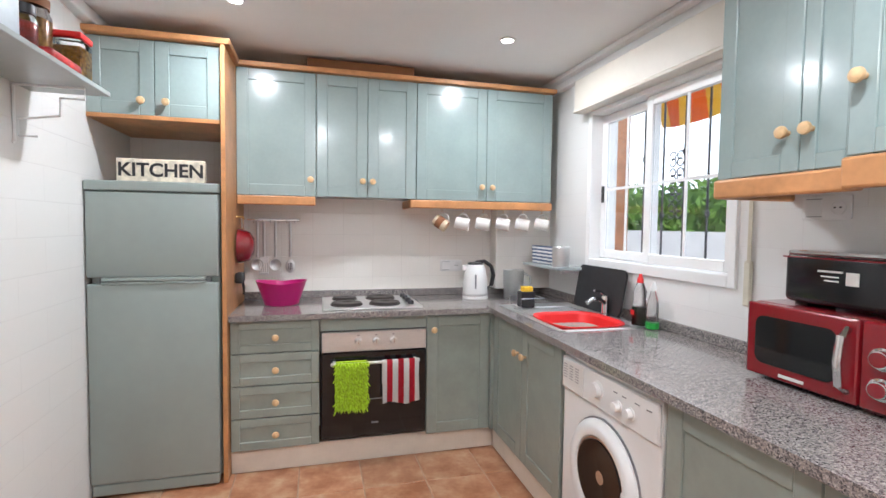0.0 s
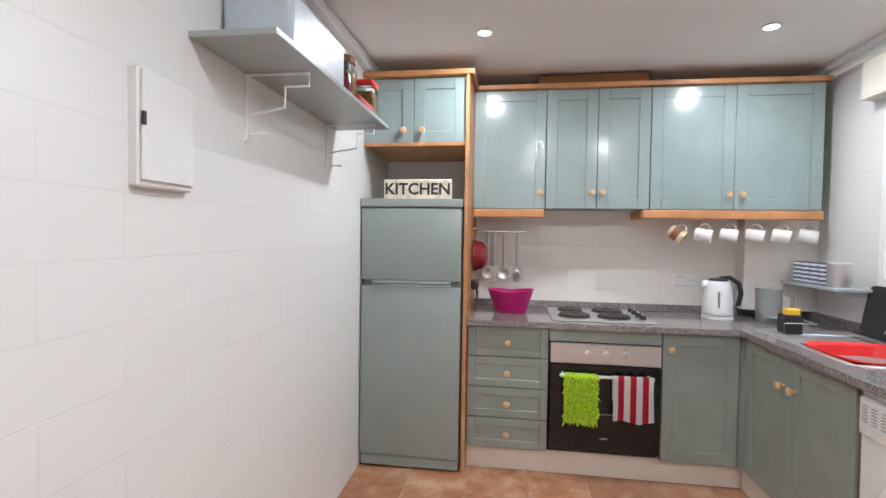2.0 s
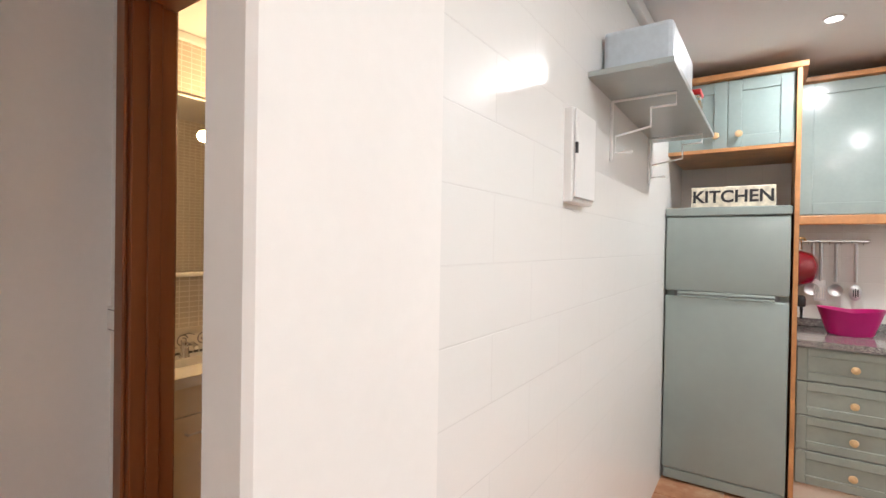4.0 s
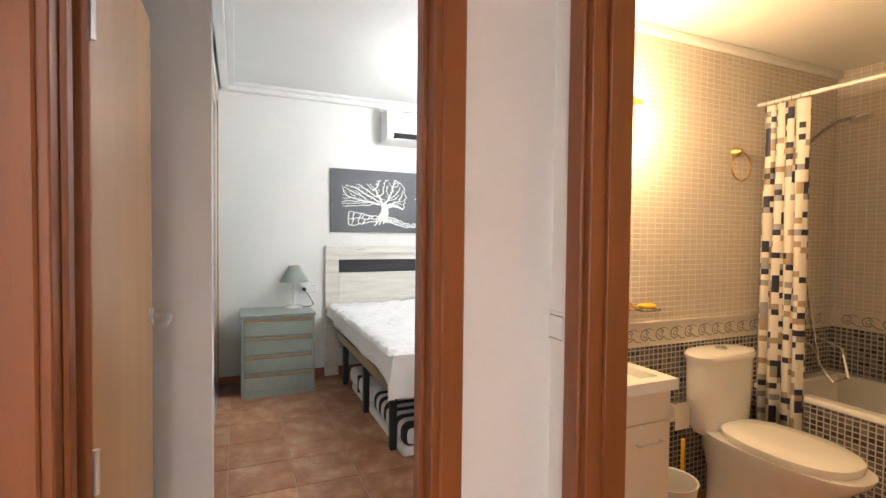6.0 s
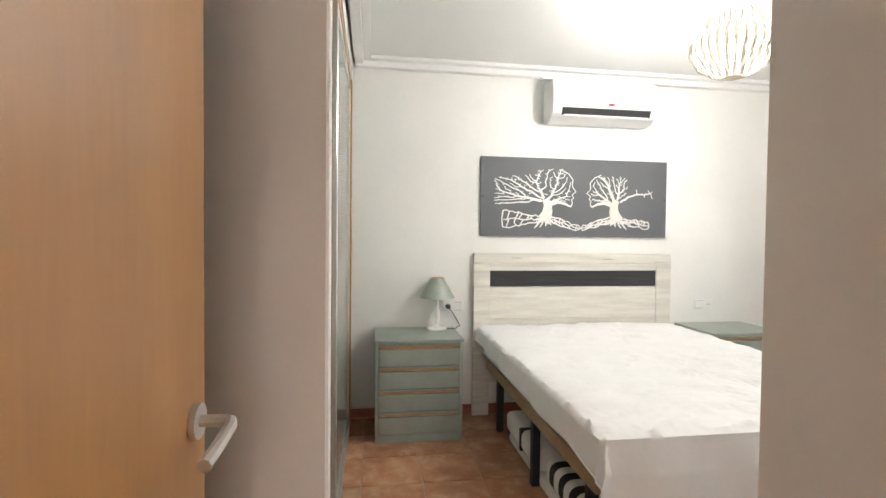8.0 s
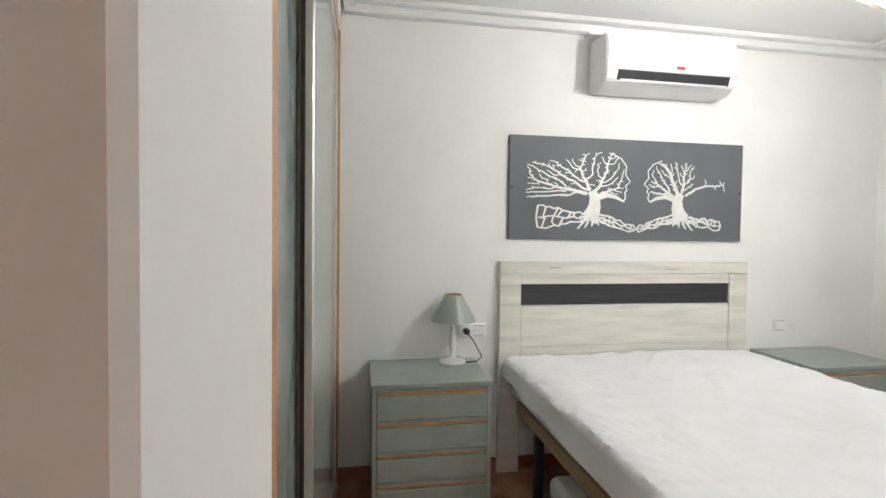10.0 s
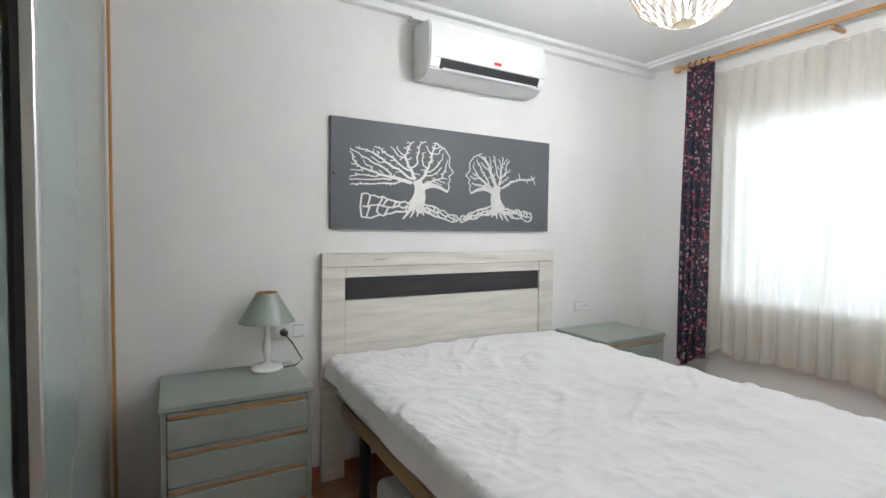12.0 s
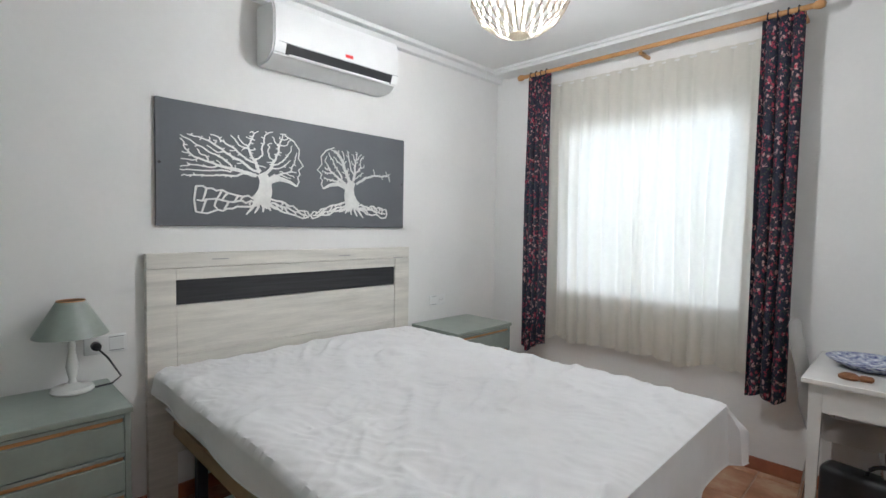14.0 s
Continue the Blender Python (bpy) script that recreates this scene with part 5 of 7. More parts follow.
part("jamb_block", boxes((2.885, 3.0, -0.58, -0.46, -0.15, 2.6)), mat("orange_brick_render", (0.45, 0.20, 0.10), 0.9, var=0.2, scale=15), o)
HEDGE = mat("hedge_green", (0.11, 0.22, 0.03), 0.9, var=0.4, scale=30)
hd = thing("hedge", (8.5, 0, -0.15), "clipped green hedge beyond the terrace", "hedge", kind="stuff")
bm = bmesh.new()
hr = random.Random(7)
for i in range(9000):
    c = Vector((8.5 + hr.uniform(-0.3, 0.3), hr.uniform(-6, 13), hr.uniform(0, 2.3 + 0.12 * hr.random())))
    mtx = Matrix.Translation(c) @ Euler((hr.uniform(0, 6), hr.uniform(0, 6), hr.uniform(0, 6))).to_matrix().to_4x4()
    a = hr.uniform(0.07, 0.15)
    vs = [bm.verts.new(mtx @ Vector(p)) for p in ((-a, 0, 0), (0, -a * .5, 0.03), (a, 0, 0), (0, a * .5, 0.03))]
    bm.faces.new(vs)
bmesh.ops.create_cube(bm, size=1, matrix=Matrix.LocRotScale((8.55, 3.5, 1.05), None, (0.35, 19, 2.2)))
part("foliage", bm, HEDGE, hd)
gw_ = thing("garden_wall", (7.9, 0, -0.15), "pale terrace wall in the sun", "wall", kind="structure")
part("masonry", boxes((7.8, 8.0, -8, 14, -0.15, 1.33)), mat("pale_render", (0.74, 0.73, 0.71), 0.9, var=0.06), gw_)
aw = thing("awning", (4.2, -1.0, 2.3), "orange and yellow striped awning valance outside", "awning")
bm = bmesh.new()
prev = None
for i in range(41):
    yy = -3.2 + i * 0.1
    zz = 2.385 - 0.05 * abs(math.sin(i * math.pi / 8))
    a, b_ = bm.verts.new((4.3, yy, 2.62)), bm.verts.new((4.34 + 0.03 * math.sin(i), yy, zz))
    if prev:
        bm.faces.new((prev[0], a, b_, prev[1]))
    prev = (a, b_)
bmesh.ops.solidify(bm, geom=bm.faces[:], thickness=0.004)
part("valance", bm, stripes("orange_stripe", (0.75, 0.16, 0.02), (0.80, 0.50, 0.05), 0.16, "Y"), aw)

for yy in (-3.1, 0.7):
    part("arm", tube([(2.885, yy, 2.66), (4.3, yy, 2.62)], 0.02, 8), IRON, aw)

# Emissive sheet added behind the garden in place of the blown-out white sky.
setting("backdrop", boxes((70, 70.2, -60, 120, -0.14, 45)), glow("glowing_sky_sheet", (0.88, 0.94, 1.0), 1.5), "glowing pale sheet standing in for the overexposed sky", "backdrop")

# downlights; the hall pair is added, with no fixture seen there
for sx, sy in SPOTS + ADDED_SPOTS:
    o = thing("downlight", (sx, sy, KC), "small round recessed ceiling downlight, lit, real and added ones alike", "ceiling light", "downlights")
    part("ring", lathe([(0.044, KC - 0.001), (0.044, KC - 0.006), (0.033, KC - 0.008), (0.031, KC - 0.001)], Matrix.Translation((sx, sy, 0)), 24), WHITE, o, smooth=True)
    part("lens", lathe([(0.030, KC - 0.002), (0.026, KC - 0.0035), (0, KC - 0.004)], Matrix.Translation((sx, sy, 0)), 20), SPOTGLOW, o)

# left wall: shelf, jars, fuse box
sh = thing("long_wall_shelf", (0.07, -1.65, 1.87), "grey-painted long wall shelf on white brackets", "shelf")
part("board", boxes((KX0 + 0.002, 0.225, -2.185, -1.075, 1.872, 1.890), bevel=0.002), SHELFG, sh)
for yy, wl in ((-1.91, -0.027), (-1.21, -0.041)):
    b = part("bracket", tube([(wl + 0.006, yy, 1.86), (wl + 0.006, yy, 1.66)], 0.006, 6), WHITE, sh, "white wire shelf bracket")
    part("arm", tube([(wl + 0.006, yy, 1.865), (0.19, yy, 1.865), (0.19, yy, 1.825), (0.11, yy, 1.825), (0.11, yy, 1.76), (wl + 0.02, yy, 1.74), (wl + 0.02, yy, 1.68), (wl + 0.08, yy, 1.68)], 0.0045, 6), WHITE, b)
    part("foot", lathe([(0.009, 0), (0.009, 0.004), (0, 0.005)], wall_m(wl + 0.001, yy, 1.66, "+x"), 10), WHITE, b)
FOOD = mat("dry_pasta", (0.42, 0.24, 0.05), 0.6, var=0.6, scale=70, dark=(0.12, 0.05, 0.01))


def jar(at, r, h, label, lidmat, foodmat, square=False):
    j = thing("food_jar", at, label, "jar", "jars on the shelf")
    m = Matrix.Translation(at)
    x, y, z = at
    part("glass", boxes((x - r, x + r, y - r, y + r, z + 0.001, z + h), bevel=0.01, segs=2) if square else lathe([(0, 0.002), (r, 0.002), (r, h * 0.85), (r * 0.8, h), (0, h)], m), CLEARP, j, smooth=True)
    q = r - 0.006
    part("contents", boxes((x - q, x + q, y - q, y + q, z + 0.006, z + h * 0.82)) if square else lathe([(0, 0.006), (q, 0.006), (q, h * 0.8), (0, h * 0.82)], m), foodmat, j)
    part("lid", boxes((x - r * 1.03, x + r * 1.03, y - r * 1.03, y + r * 1.03, z + h + 0.001, z + h + 0.025), bevel=0.006, segs=2) if square else lathe([(r * 0.9, h), (r * 0.92, h + 0.03), (0, h + 0.032)], m), lidmat, j, smooth=True)


jar((0.13, -1.16, 1.89), 0.05, 0.16, "square clear jar of pasta with red lid", REDPL, FOOD, True)
jar((0.09, -1.35, 1.89), 0.06, 0.20, "tall clear jar of brown pasta", BROWNBOX, FOOD)
jar((0.14, -1.50, 1.89), 0.04, 0.12, "small jar of dried red peppers", BLACK, mat("dried_pepper", (0.35, 0.02, 0.01), 0.5, var=0.7, scale=40))
o = thing("food_packet", (0.15, -1.36, 1.89), "red packet lying on the shelf", "packet")
part("bag", boxes((0.12, 0.21, -1.48, -1.27, 1.8905, 1.93), bevel=0.015, segs=3), mat("red_foil", (0.5, 0.03, 0.03), 0.3, var=0.5, scale=30), o, smooth=True)
o = thing("white_box", (0.02, -1.13, 1.89), "white carton standing on the shelf", "box")
part("carton", boxes((-0.03, 0.075, -1.24, -1.09, 1.8905, 2.10), bevel=0.002), PAPER, o)
o = thing("storage_box", (0.06, -1.85, 1.89), "blue-white plastic storage box on the shelf", "box")
part("tub", boxes((-0.015, 0.20, -2.05, -1.62, 1.8905, 2.06), bevel=0.015, segs=2), mat("pale_blue_plastic", (0.55, 0.62, 0.68), 0.3), o)
o = thing("fuse_box", (0.0, -2.3, 1.465), "white electrical fuse box flush on the wall", "fuse box")
part("surround", boxes((-0.022, 0.008, -2.39, -2.21, 1.465, 1.73), bevel=0.004), WHITE, o)
part("cover", boxes((0.008, 0.017, -2.384, -2.216, 1.478, 1.725), bevel=0.003), WHITE, o)
part("catch", boxes((0.014, 0.0205, -2.387, -2.378, 1.60, 1.63)), BLACK, o)



# ---- bedroom ----
# wardrobe with sliding frosted doors
w = thing("sliding_wardrobe", (-3.6, -4.0, 0), "built-in wardrobe with frosted green glass sliding doors", "wardrobe")
part("side_jamb", boxes((-2.70, -2.552, -4.10, -3.935, 0, 2.46), bevel=0.004), OAK, w, "orange wood jamb")
part("jamb_bead", boxes((-2.585, -2.552, -3.934, -3.916, 0, 2.46), bevel=0.004), BEECH, w, "darker wooden bead at the wall")
part("end_jamb", boxes((BX0 + 0.001, BX0 + 0.016, -4.10, -3.95, 0, 2.46), bevel=0.003), OAK, w, "orange wood jamb")
part("head_rail", boxes((BX0 + 0.031, -2.701, -4.10, -3.96, 2.43, 2.46), bevel=0.002), OAK, w)
part("floor_track", boxes((BX0 + 0.031, -2.701, -4.10, -3.95, 0, 0.012), bevel=0.002), STEEL, w)
part("back", boxes((BX0 + 0.001, -2.6, -4.598, -4.58, 0, 2.46)), WOODW, w)
for a, b, y in ((-3.52, -2.702, -4.014), (BX0 + 0.031, -3.42, -3.975)):
    d = part("sliding_door", boxes((a, a + 0.03, y - 0.022, y + 0.014, 0.013, 2.428), (b - 0.03, b, y - 0.022, y + 0.014, 0.013, 2.428), (a + 0.03, b - 0.03, y - 0.02, y + 0.012, 0.013, 0.06), (a + 0.03, b - 0.03, y - 0.02, y + 0.012, 2.38, 2.428), bevel=0.003), STEEL, w, "aluminium door frame")
    part("glass_panel", boxes((a + 0.03, b - 0.03, y - 0.006, y + 0.004, 0.06, 2.38)), FROST, d, "frosted pale green glass")
# Thin black strip paints the shade in the gap where the doors overlap.
part("brush_seal", boxes((-3.4195, -3.4165, -3.998, -3.984, 0.02, 2.42)), BLACK, w, "black strip drawing the dark gap between the doors")


def nightstand(at, label):
    """Four-drawer bedside chest; its front faces +x, at: middle of the back on the floor."""
    x, y, z = at
    n = thing("bedside_chest", at, label, "nightstand", "bedside chests")
    dp, hw = 0.45, 0.285
    part("side_panel", boxes((x, x + dp - 0.01, y - hw, y - hw + 0.02, 0.0, 0.648), bevel=0.001), SAGE3, n)
    part("side_panel", boxes((x, x + dp - 0.01, y + hw - 0.02, y + hw, 0.0, 0.648), bevel=0.001), SAGE3, n)
    part("back_panel", boxes((x + 0.001, x + 0.01, y - hw + 0.02, y + hw - 0.02, 0.02, 0.648)), SAGE3, n)
    part("carcass", boxes((x + 0.01, x + dp - 0.03, y - hw + 0.021, y + hw - 0.021, 0.06, 0.64)), BLACK, n)
    part("top", boxes((x, x + dp, y - hw - 0.008, y + hw + 0.008, 0.649, 0.672), bevel=0.004, segs=2), SAGE3, n, "glossy sage-green top")
    part("plinth", boxes((x + dp - 0.05, x + dp - 0.012, y - hw + 0.021, y + hw - 0.021, 0.001, 0.054)), SAGE3, n)
    for i in range(4):
        z0 = 0.0575 + i * 0.148
        d = part("drawer", boxes((x + dp - 0.028, x + dp - 0.006, y - hw + 0.022, y + hw - 0.022, z0, z0 + 0.112), bevel=0.002), SAGE3, n)
        part("finger_grip", boxes((x + dp - 0.03, x + dp - 0.014, y - hw + 0.024, y + hw - 0.024, z0 + 0.113, z0 + 0.130), bevel=0.004), BEECH, d, "orange wooden finger grip")
        part("top_rail", boxes((x + dp - 0.03, x + dp - 0.006, y - hw + 0.022, y + hw - 0.022, z0 + 0.131, z0 + 0.144), bevel=0.001), SAGE3, d)
    return n


nightstand((BX0 + 0.015, -3.49, 0), "sage-green four-drawer bedside chest with a lamp")
nightstand((BX0 + 0.015, -1.10, 0), "sage-green four-drawer bedside chest near the window")
l = thing("table_lamp", (-4.585, -3.335, 0.672), "white turned table lamp with grey-green shade", "lamp")
lm2 = Matrix.Translation((-4.585, -3.335, 0.6725))
part("base", lathe([(0, 0), (0.072, 0), (0.075, 0.008), (0.068, 0.02), (0.03, 0.026), (0.016, 0.035)], lm2, 28), LACQ, l, smooth=True)
part("stem", lathe([(0.016, 0.034), (0.012, 0.05), (0.017, 0.075), (0.022, 0.10), (0.017, 0.135), (0.011, 0.17), (0.014, 0.185), (0.011, 0.20), (0.012, 0.24), (0, 0.24)], lm2, 20), LACQ, l, smooth=True)
part("shade", lathe([(0.128, 0.232), (0.048, 0.372), (0.046, 0.372), (0.126, 0.231)], lm2, 32), SAGE3, l, "conical grey-green shade", True)
part("shade_rim", lathe([(0.049, 0.369), (0.049, 0.374), (0.044, 0.374), (0.044, 0.369)], lm2, 28), BEECH, l)
part("bulb_holder", lathe([(0.016, 0.24), (0.016, 0.29), (0, 0.29)], lm2, 12), WHITE, l)
cd = part("cable", tube([(-4.56, -3.262, 0.678), (-4.58, -3.20, 0.676), (-4.62, -3.16, 0.69), (-4.66, -3.20, 0.77), (-4.668, -3.235, 0.815)], 0.004, 6), BLACK, l, "black mains cable")
part("plug", lathe([(0.019, 0), (0.018, 0.03), (0.008, 0.036), (0, 0.036)], wall_m(BX0 + 0.0125, -3.239, 0.823, "+x"), 16), BLACK, cd)
switch_plate("wall_socket", wall_m(BX0 + 0.0005, -3.20, 0.823, "+x"), "white socket and switch beside the bed, plug inserted", ("socket", "rocker"), "socket")
switch_plate("wall_socket", wall_m(BX0 + 0.0005, -1.13, 0.815, "+x"), "white switch and socket above the bedside chest", ("rocker", "socket"), "socket")

# headboard
h = thing("headboard", (BX0 + 0.03, -2.25, 0), "whitewashed wood headboard with a black inset band", "headboard")
hx0, hx1 = BX0 + 0.004, BX0 + 0.044
part("left_post", boxes((hx0, hx1, -3.05, -2.925, 0.0, 1.148), bevel=0.002), WOODW, h)
part("right_post", boxes((hx0, hx1, -1.575, -1.45, 0.0, 1.148), bevel=0.002), WOODW, h)
part("top_rail", boxes((hx0, hx1, -3.05, -1.45, 1.15, 1.222), bevel=0.003), WOODW, h)
part("upper_rail", boxes((hx0, hx1 - 0.002, -2.923, -1.577, 1.092, 1.148), bevel=0.001), WOODW, h)
part("inset_band", boxes((hx0, hx1 - 0.012, -2.923, -1.577, 0.972, 1.09)), DARKWD, h, "black textured inset band")
for i in range(3):
    part("plank", boxes((hx0, hx1 - 0.003, -2.923, -1.577, 0.25 + i * 0.24, 0.488 + i * 0.24), bevel=0.0015), WOODW, h)
for y, z in ((-2.72, 1.186), (-1.98, 1.178), (-1.55, 1.152)):
    part("crack", boxes((hx1 - 0.001, hx1 + 0.0008, y - 0.04, y + 0.04, z, z + 0.003)), INK_GAP, h)

# bed
BXA, BXB, BYA, BYB = BX0 + 0.05, -2.74, -2.98, -1.48
b = thing("bed", ((BXA + BXB) / 2, -2.23, 0), "tan upholstered slatted bed base on dark legs", "bed")
bm = boxes((BXA, BXB, BYA + 0.01, BYB - 0.01, 0.385, 0.45))
bmesh.ops.bevel(bm, geom=[e for e in bm.edges if abs(e.verts[0].co.z - e.verts[1].co.z) > 0.03], offset=0.09, segments=6, affect="EDGES")
part("frame", bm, BEDFR, b, smooth=True)
for x in (BXA + 0.30, BXA + 1.02, BXB - 0.22):
    for y in (BYA + 0.06, BYB - 0.06):
        part("leg", boxes((x - 0.022, x + 0.022, y - 0.022, y + 0.022, 0, 0.384), bevel=0.004), DARKMET, b, "dark metal leg")
    part("cross_bar", boxes((x - 0.015, x + 0.015, BYA + 0.085, BYB - 0.085, 0.345, 0.383)), DARKMET, b)
m_ = thing("mattress", ((BXA + BXB) / 2, -2.23, 0.45), "pale blue-grey mattress on the bed base", "mattress")
bm = boxes((BXA + 0.01, BXB + 0.02, BYA, BYB, 0.451, 0.652))
bmesh.ops.bevel(bm, geom=bm.edges[:], offset=0.035, segments=4, affect="EDGES")
part("block", bm, MATTR, m_, smooth=True)
part("piping", tube([(BXA + 0.02, BYA - 0.002, 0.49), (BXB - 0.01, BYA - 0.002, 0.49)], 0.005, 6), SHEET, m_)

# sheet: a draped cover with wrinkles
bm = bmesh.new()
nx, ny = 230, 200
ex0, ex1, ey0, ey1 = BXA + 0.005, BXB + 0.055, BYA - 0.03, BYB + 0.03
ov_f, ov_n, ov_r = 0.24, 0.09, 0.18     # overhang at foot, at the door side, at the window side
gx = [ex0 + (ex1 - ex0 + ov_f) * i / nx for i in range(nx + 1)]
gy = [ey0 - ov_n + (ey1 - ey0 + ov_n + ov_r) * j / ny for j in range(ny + 1)]
grid = []
for i, u in enumerate(gx):
    col = []
    for j, v in enumerate(gy):
        x, y, z = u, v, 0.676
        side = 0.02 * noise.noise((u * 3.1, 5.0, 1.0))
        dx_, dn, dr = max(0, u - ex1), max(0, ey0 - v), max(0, v - ey1)
        dy_ = max(dn, dr)
        drop_n = (1.0 + 0.55 * (u - ex0) / (ex1 - ex0)) if dn else 1.0
        if dx_ or dy_:
            x, y = min(u, ex1), max(ey0, min(ey1, v))
            fold = 0.5 + 0.5 * math.sin((v if dx_ > dy_ else u) * 13 + 3 * noise.noise((u * 2, v * 2, 4)))
            if dx_ and dy_:
                k = math.hypot(dx_, dy_)
                x += 0.055 * min(1, dx_ / 0.1) + 0.03 * fold * min(1, k / .15)
                y += (0.05 if dr else -0.05) * min(1, dy_ / 0.1)
                z -= max(dx_, dy_ * drop_n) * 0.97
            elif dx_:
                x += 0.03 * fold * min(1, dx_ / 0.12) + 0.012
                z -= dx_
            else:
                y += (1 if dr else -1) * (0.012 + 0.018 * fold * min(1, dy_ / 0.08))
                z -= dy_ * drop_n
        e = min(u - ex0 + 0.06, max(0.0, ex1 - u) + 0.03, max(0.0, v - ey0) + 0.03, max(0.0, ey1 - v) + 0.03)
        soft = min(1.0, e / 0.10)
        z -= 0.03 * (1 - soft) ** 2 if not (dx_ or dy_) else 0.03 * (1 - 0.3) ** 2
        if not (dx_ or dy_):
            s1 = (u + 0.7 * v) * 1.0
            w1 = noise.noise((u * 1.7, v * 1.7, 7))
            ridge = 1 - abs(noise.noise((u * 5 + 2.4 * v + w1, v * 2.2 - u * 1.1, 2)))
            ridge2 = 1 - abs(noise.noise((u * 11 - 4 * v, v * 9 + 3 * w1, 5)))
            pillow = noise.noise((u * 2.2, v * 2.2, 3))
            z += 0.055 * max(0, ridge - 0.76) * (0.8 + w1) + 0.012 * max(0, ridge2 - 0.8) + 0.006 * pillow + 0.004 * noise.noise((u * 9, v * 9, 9))
            w2 = noise.noise((u * 3.2, v * 3.2, 11))
            r3 = 1 - abs(noise.noise((u * 16 + 5 * v + 3 * w2, v * 6 - 5 * u, 13)))
            r4 = 1 - abs(noise.noise((u * 7 + 3 * w2, v * 24 - 9 * u, 17)))
            z += 0.017 * max(0, r3 - 0.70) * max(0, 0.6 + 1.6 * w2) + 0.015 * max(0, r4 - 0.72) * max(0, 0.5 - 1.6 * w2)
            for q in (0.28, 0.62, 0.95, 1.30):
                for p in (0.35, 0.85, 1.35):
                    dd = math.hypot(u - (ex0 + p + 0.2), v - (ey0 + q))
                    z -= 0.014 * math.exp(-(dd / 0.055) ** 2)
        z = max(z, 0.662 if not (dx_ or dy_) else 0.02)
        col.append(bm.verts.new((x, y, z)))
    grid.append(col)
for i in range(nx):
    for j in range(ny):
        bm.faces.new((grid[i][j], grid[i + 1][j], grid[i + 1][j + 1], grid[i][j + 1]))
bmesh.ops.recalc_face_normals(bm, faces=bm.faces)
s = thing("bed_cover", ((BXA + BXB) / 2, -2.23, 0.67), "crumpled white cotton cover spread over the bed", "bedspread")
hems = [[q.co.copy() for q in grid[nx][8:ny - 8:3]], [grid[i][0].co.copy() for i in range(6, nx - 6, 3)], [grid[i][ny].co.copy() for i in range(6, nx - 6, 3)]]
part("cloth", bm, SHEET, s, smooth=True)
for line in hems:
    part("hem", tube(line, 0.0035, 6), SHEET, s, "stitched hem of the cover", True)
# things stored below the bed
o = thing("striped_bedding", (-3.2, -2.5, 0), "rolled black and white striped bedding under the bed", "bedding")
part("roll", boxes((-3.55, -2.80, -2.90, -2.25, 0.06, 0.20), bevel=0.05, segs=4), ZEBRA, o, smooth=True)
o = thing("storage_bag", (-3.2, -2.6, 0), "white bedding bag lying below the bed", "bag")
part("bag", boxes((-4.2, -2.82, -2.90, -2.0, 0.0, 0.058), bevel=0.02, segs=3), PAPER, o, smooth=True)
o = thing("storage_bag", (-4.0, -2.6, 0), "white bag with dark straps below the bed", "bag")
part("bag", boxes((-4.25, -3.62, -2.91, -2.3, 0.06, 0.19), bevel=0.04, segs=3), PAPER, o, smooth=True)
part("strap", boxes((-3.93, -3.90, -2.916, -2.4, 0.062, 0.195), bevel=0.004), BLACK, o)

# wall picture with two tree cut-outs
pc = thing("tree_picture", (BX0 + 0.02, -2.245, 1.35), "long slate-grey panel with two silver tree cut-outs", "picture")
px0 = BX0 + 0.022
part("panel", boxes((BX0 + 0.001, px0, -3.0, -1.49, 1.352, 1.95), bevel=0.002), GREYPNL, pc)
for y in (-2.985, -1.505):
    part("screw", lathe([(0.008, 0), (0.007, 0.003), (0, 0.0035)], wall_m(px0, y, 1.65, "+x"), 10), BLACK, pc)


LEVEL = [0]


def ribbon(bm, pts, w0, w1):
    """A flat strip on the panel through (y, z) points."""
    L = R = None
    n = len(pts)
    LEVEL[0] = (LEVEL[0] + 1) % 97
    lift = px0 + 0.0035 + LEVEL[0] * 1.5e-5
    for i, p in enumerate(pts):
        a, c = pts[max(0, i - 1)], pts[min(n - 1, i + 1)]
        d = Vector((c[0] - a[0], c[1] - a[1]))
        d = d.normalized() if d.length > 1e-6 else Vector((1, 0))
        w = (w0 + (w1 - w0) * i / (n - 1)) / 2
        l = bm.verts.new((lift, p[0] - d.y * w, p[1] + d.x * w))
        r = bm.verts.new((lift, p[0] + d.y * w, p[1] - d.x * w))
        if L:
            bm.faces.new((L, l, r, R))
        L, R = l, r


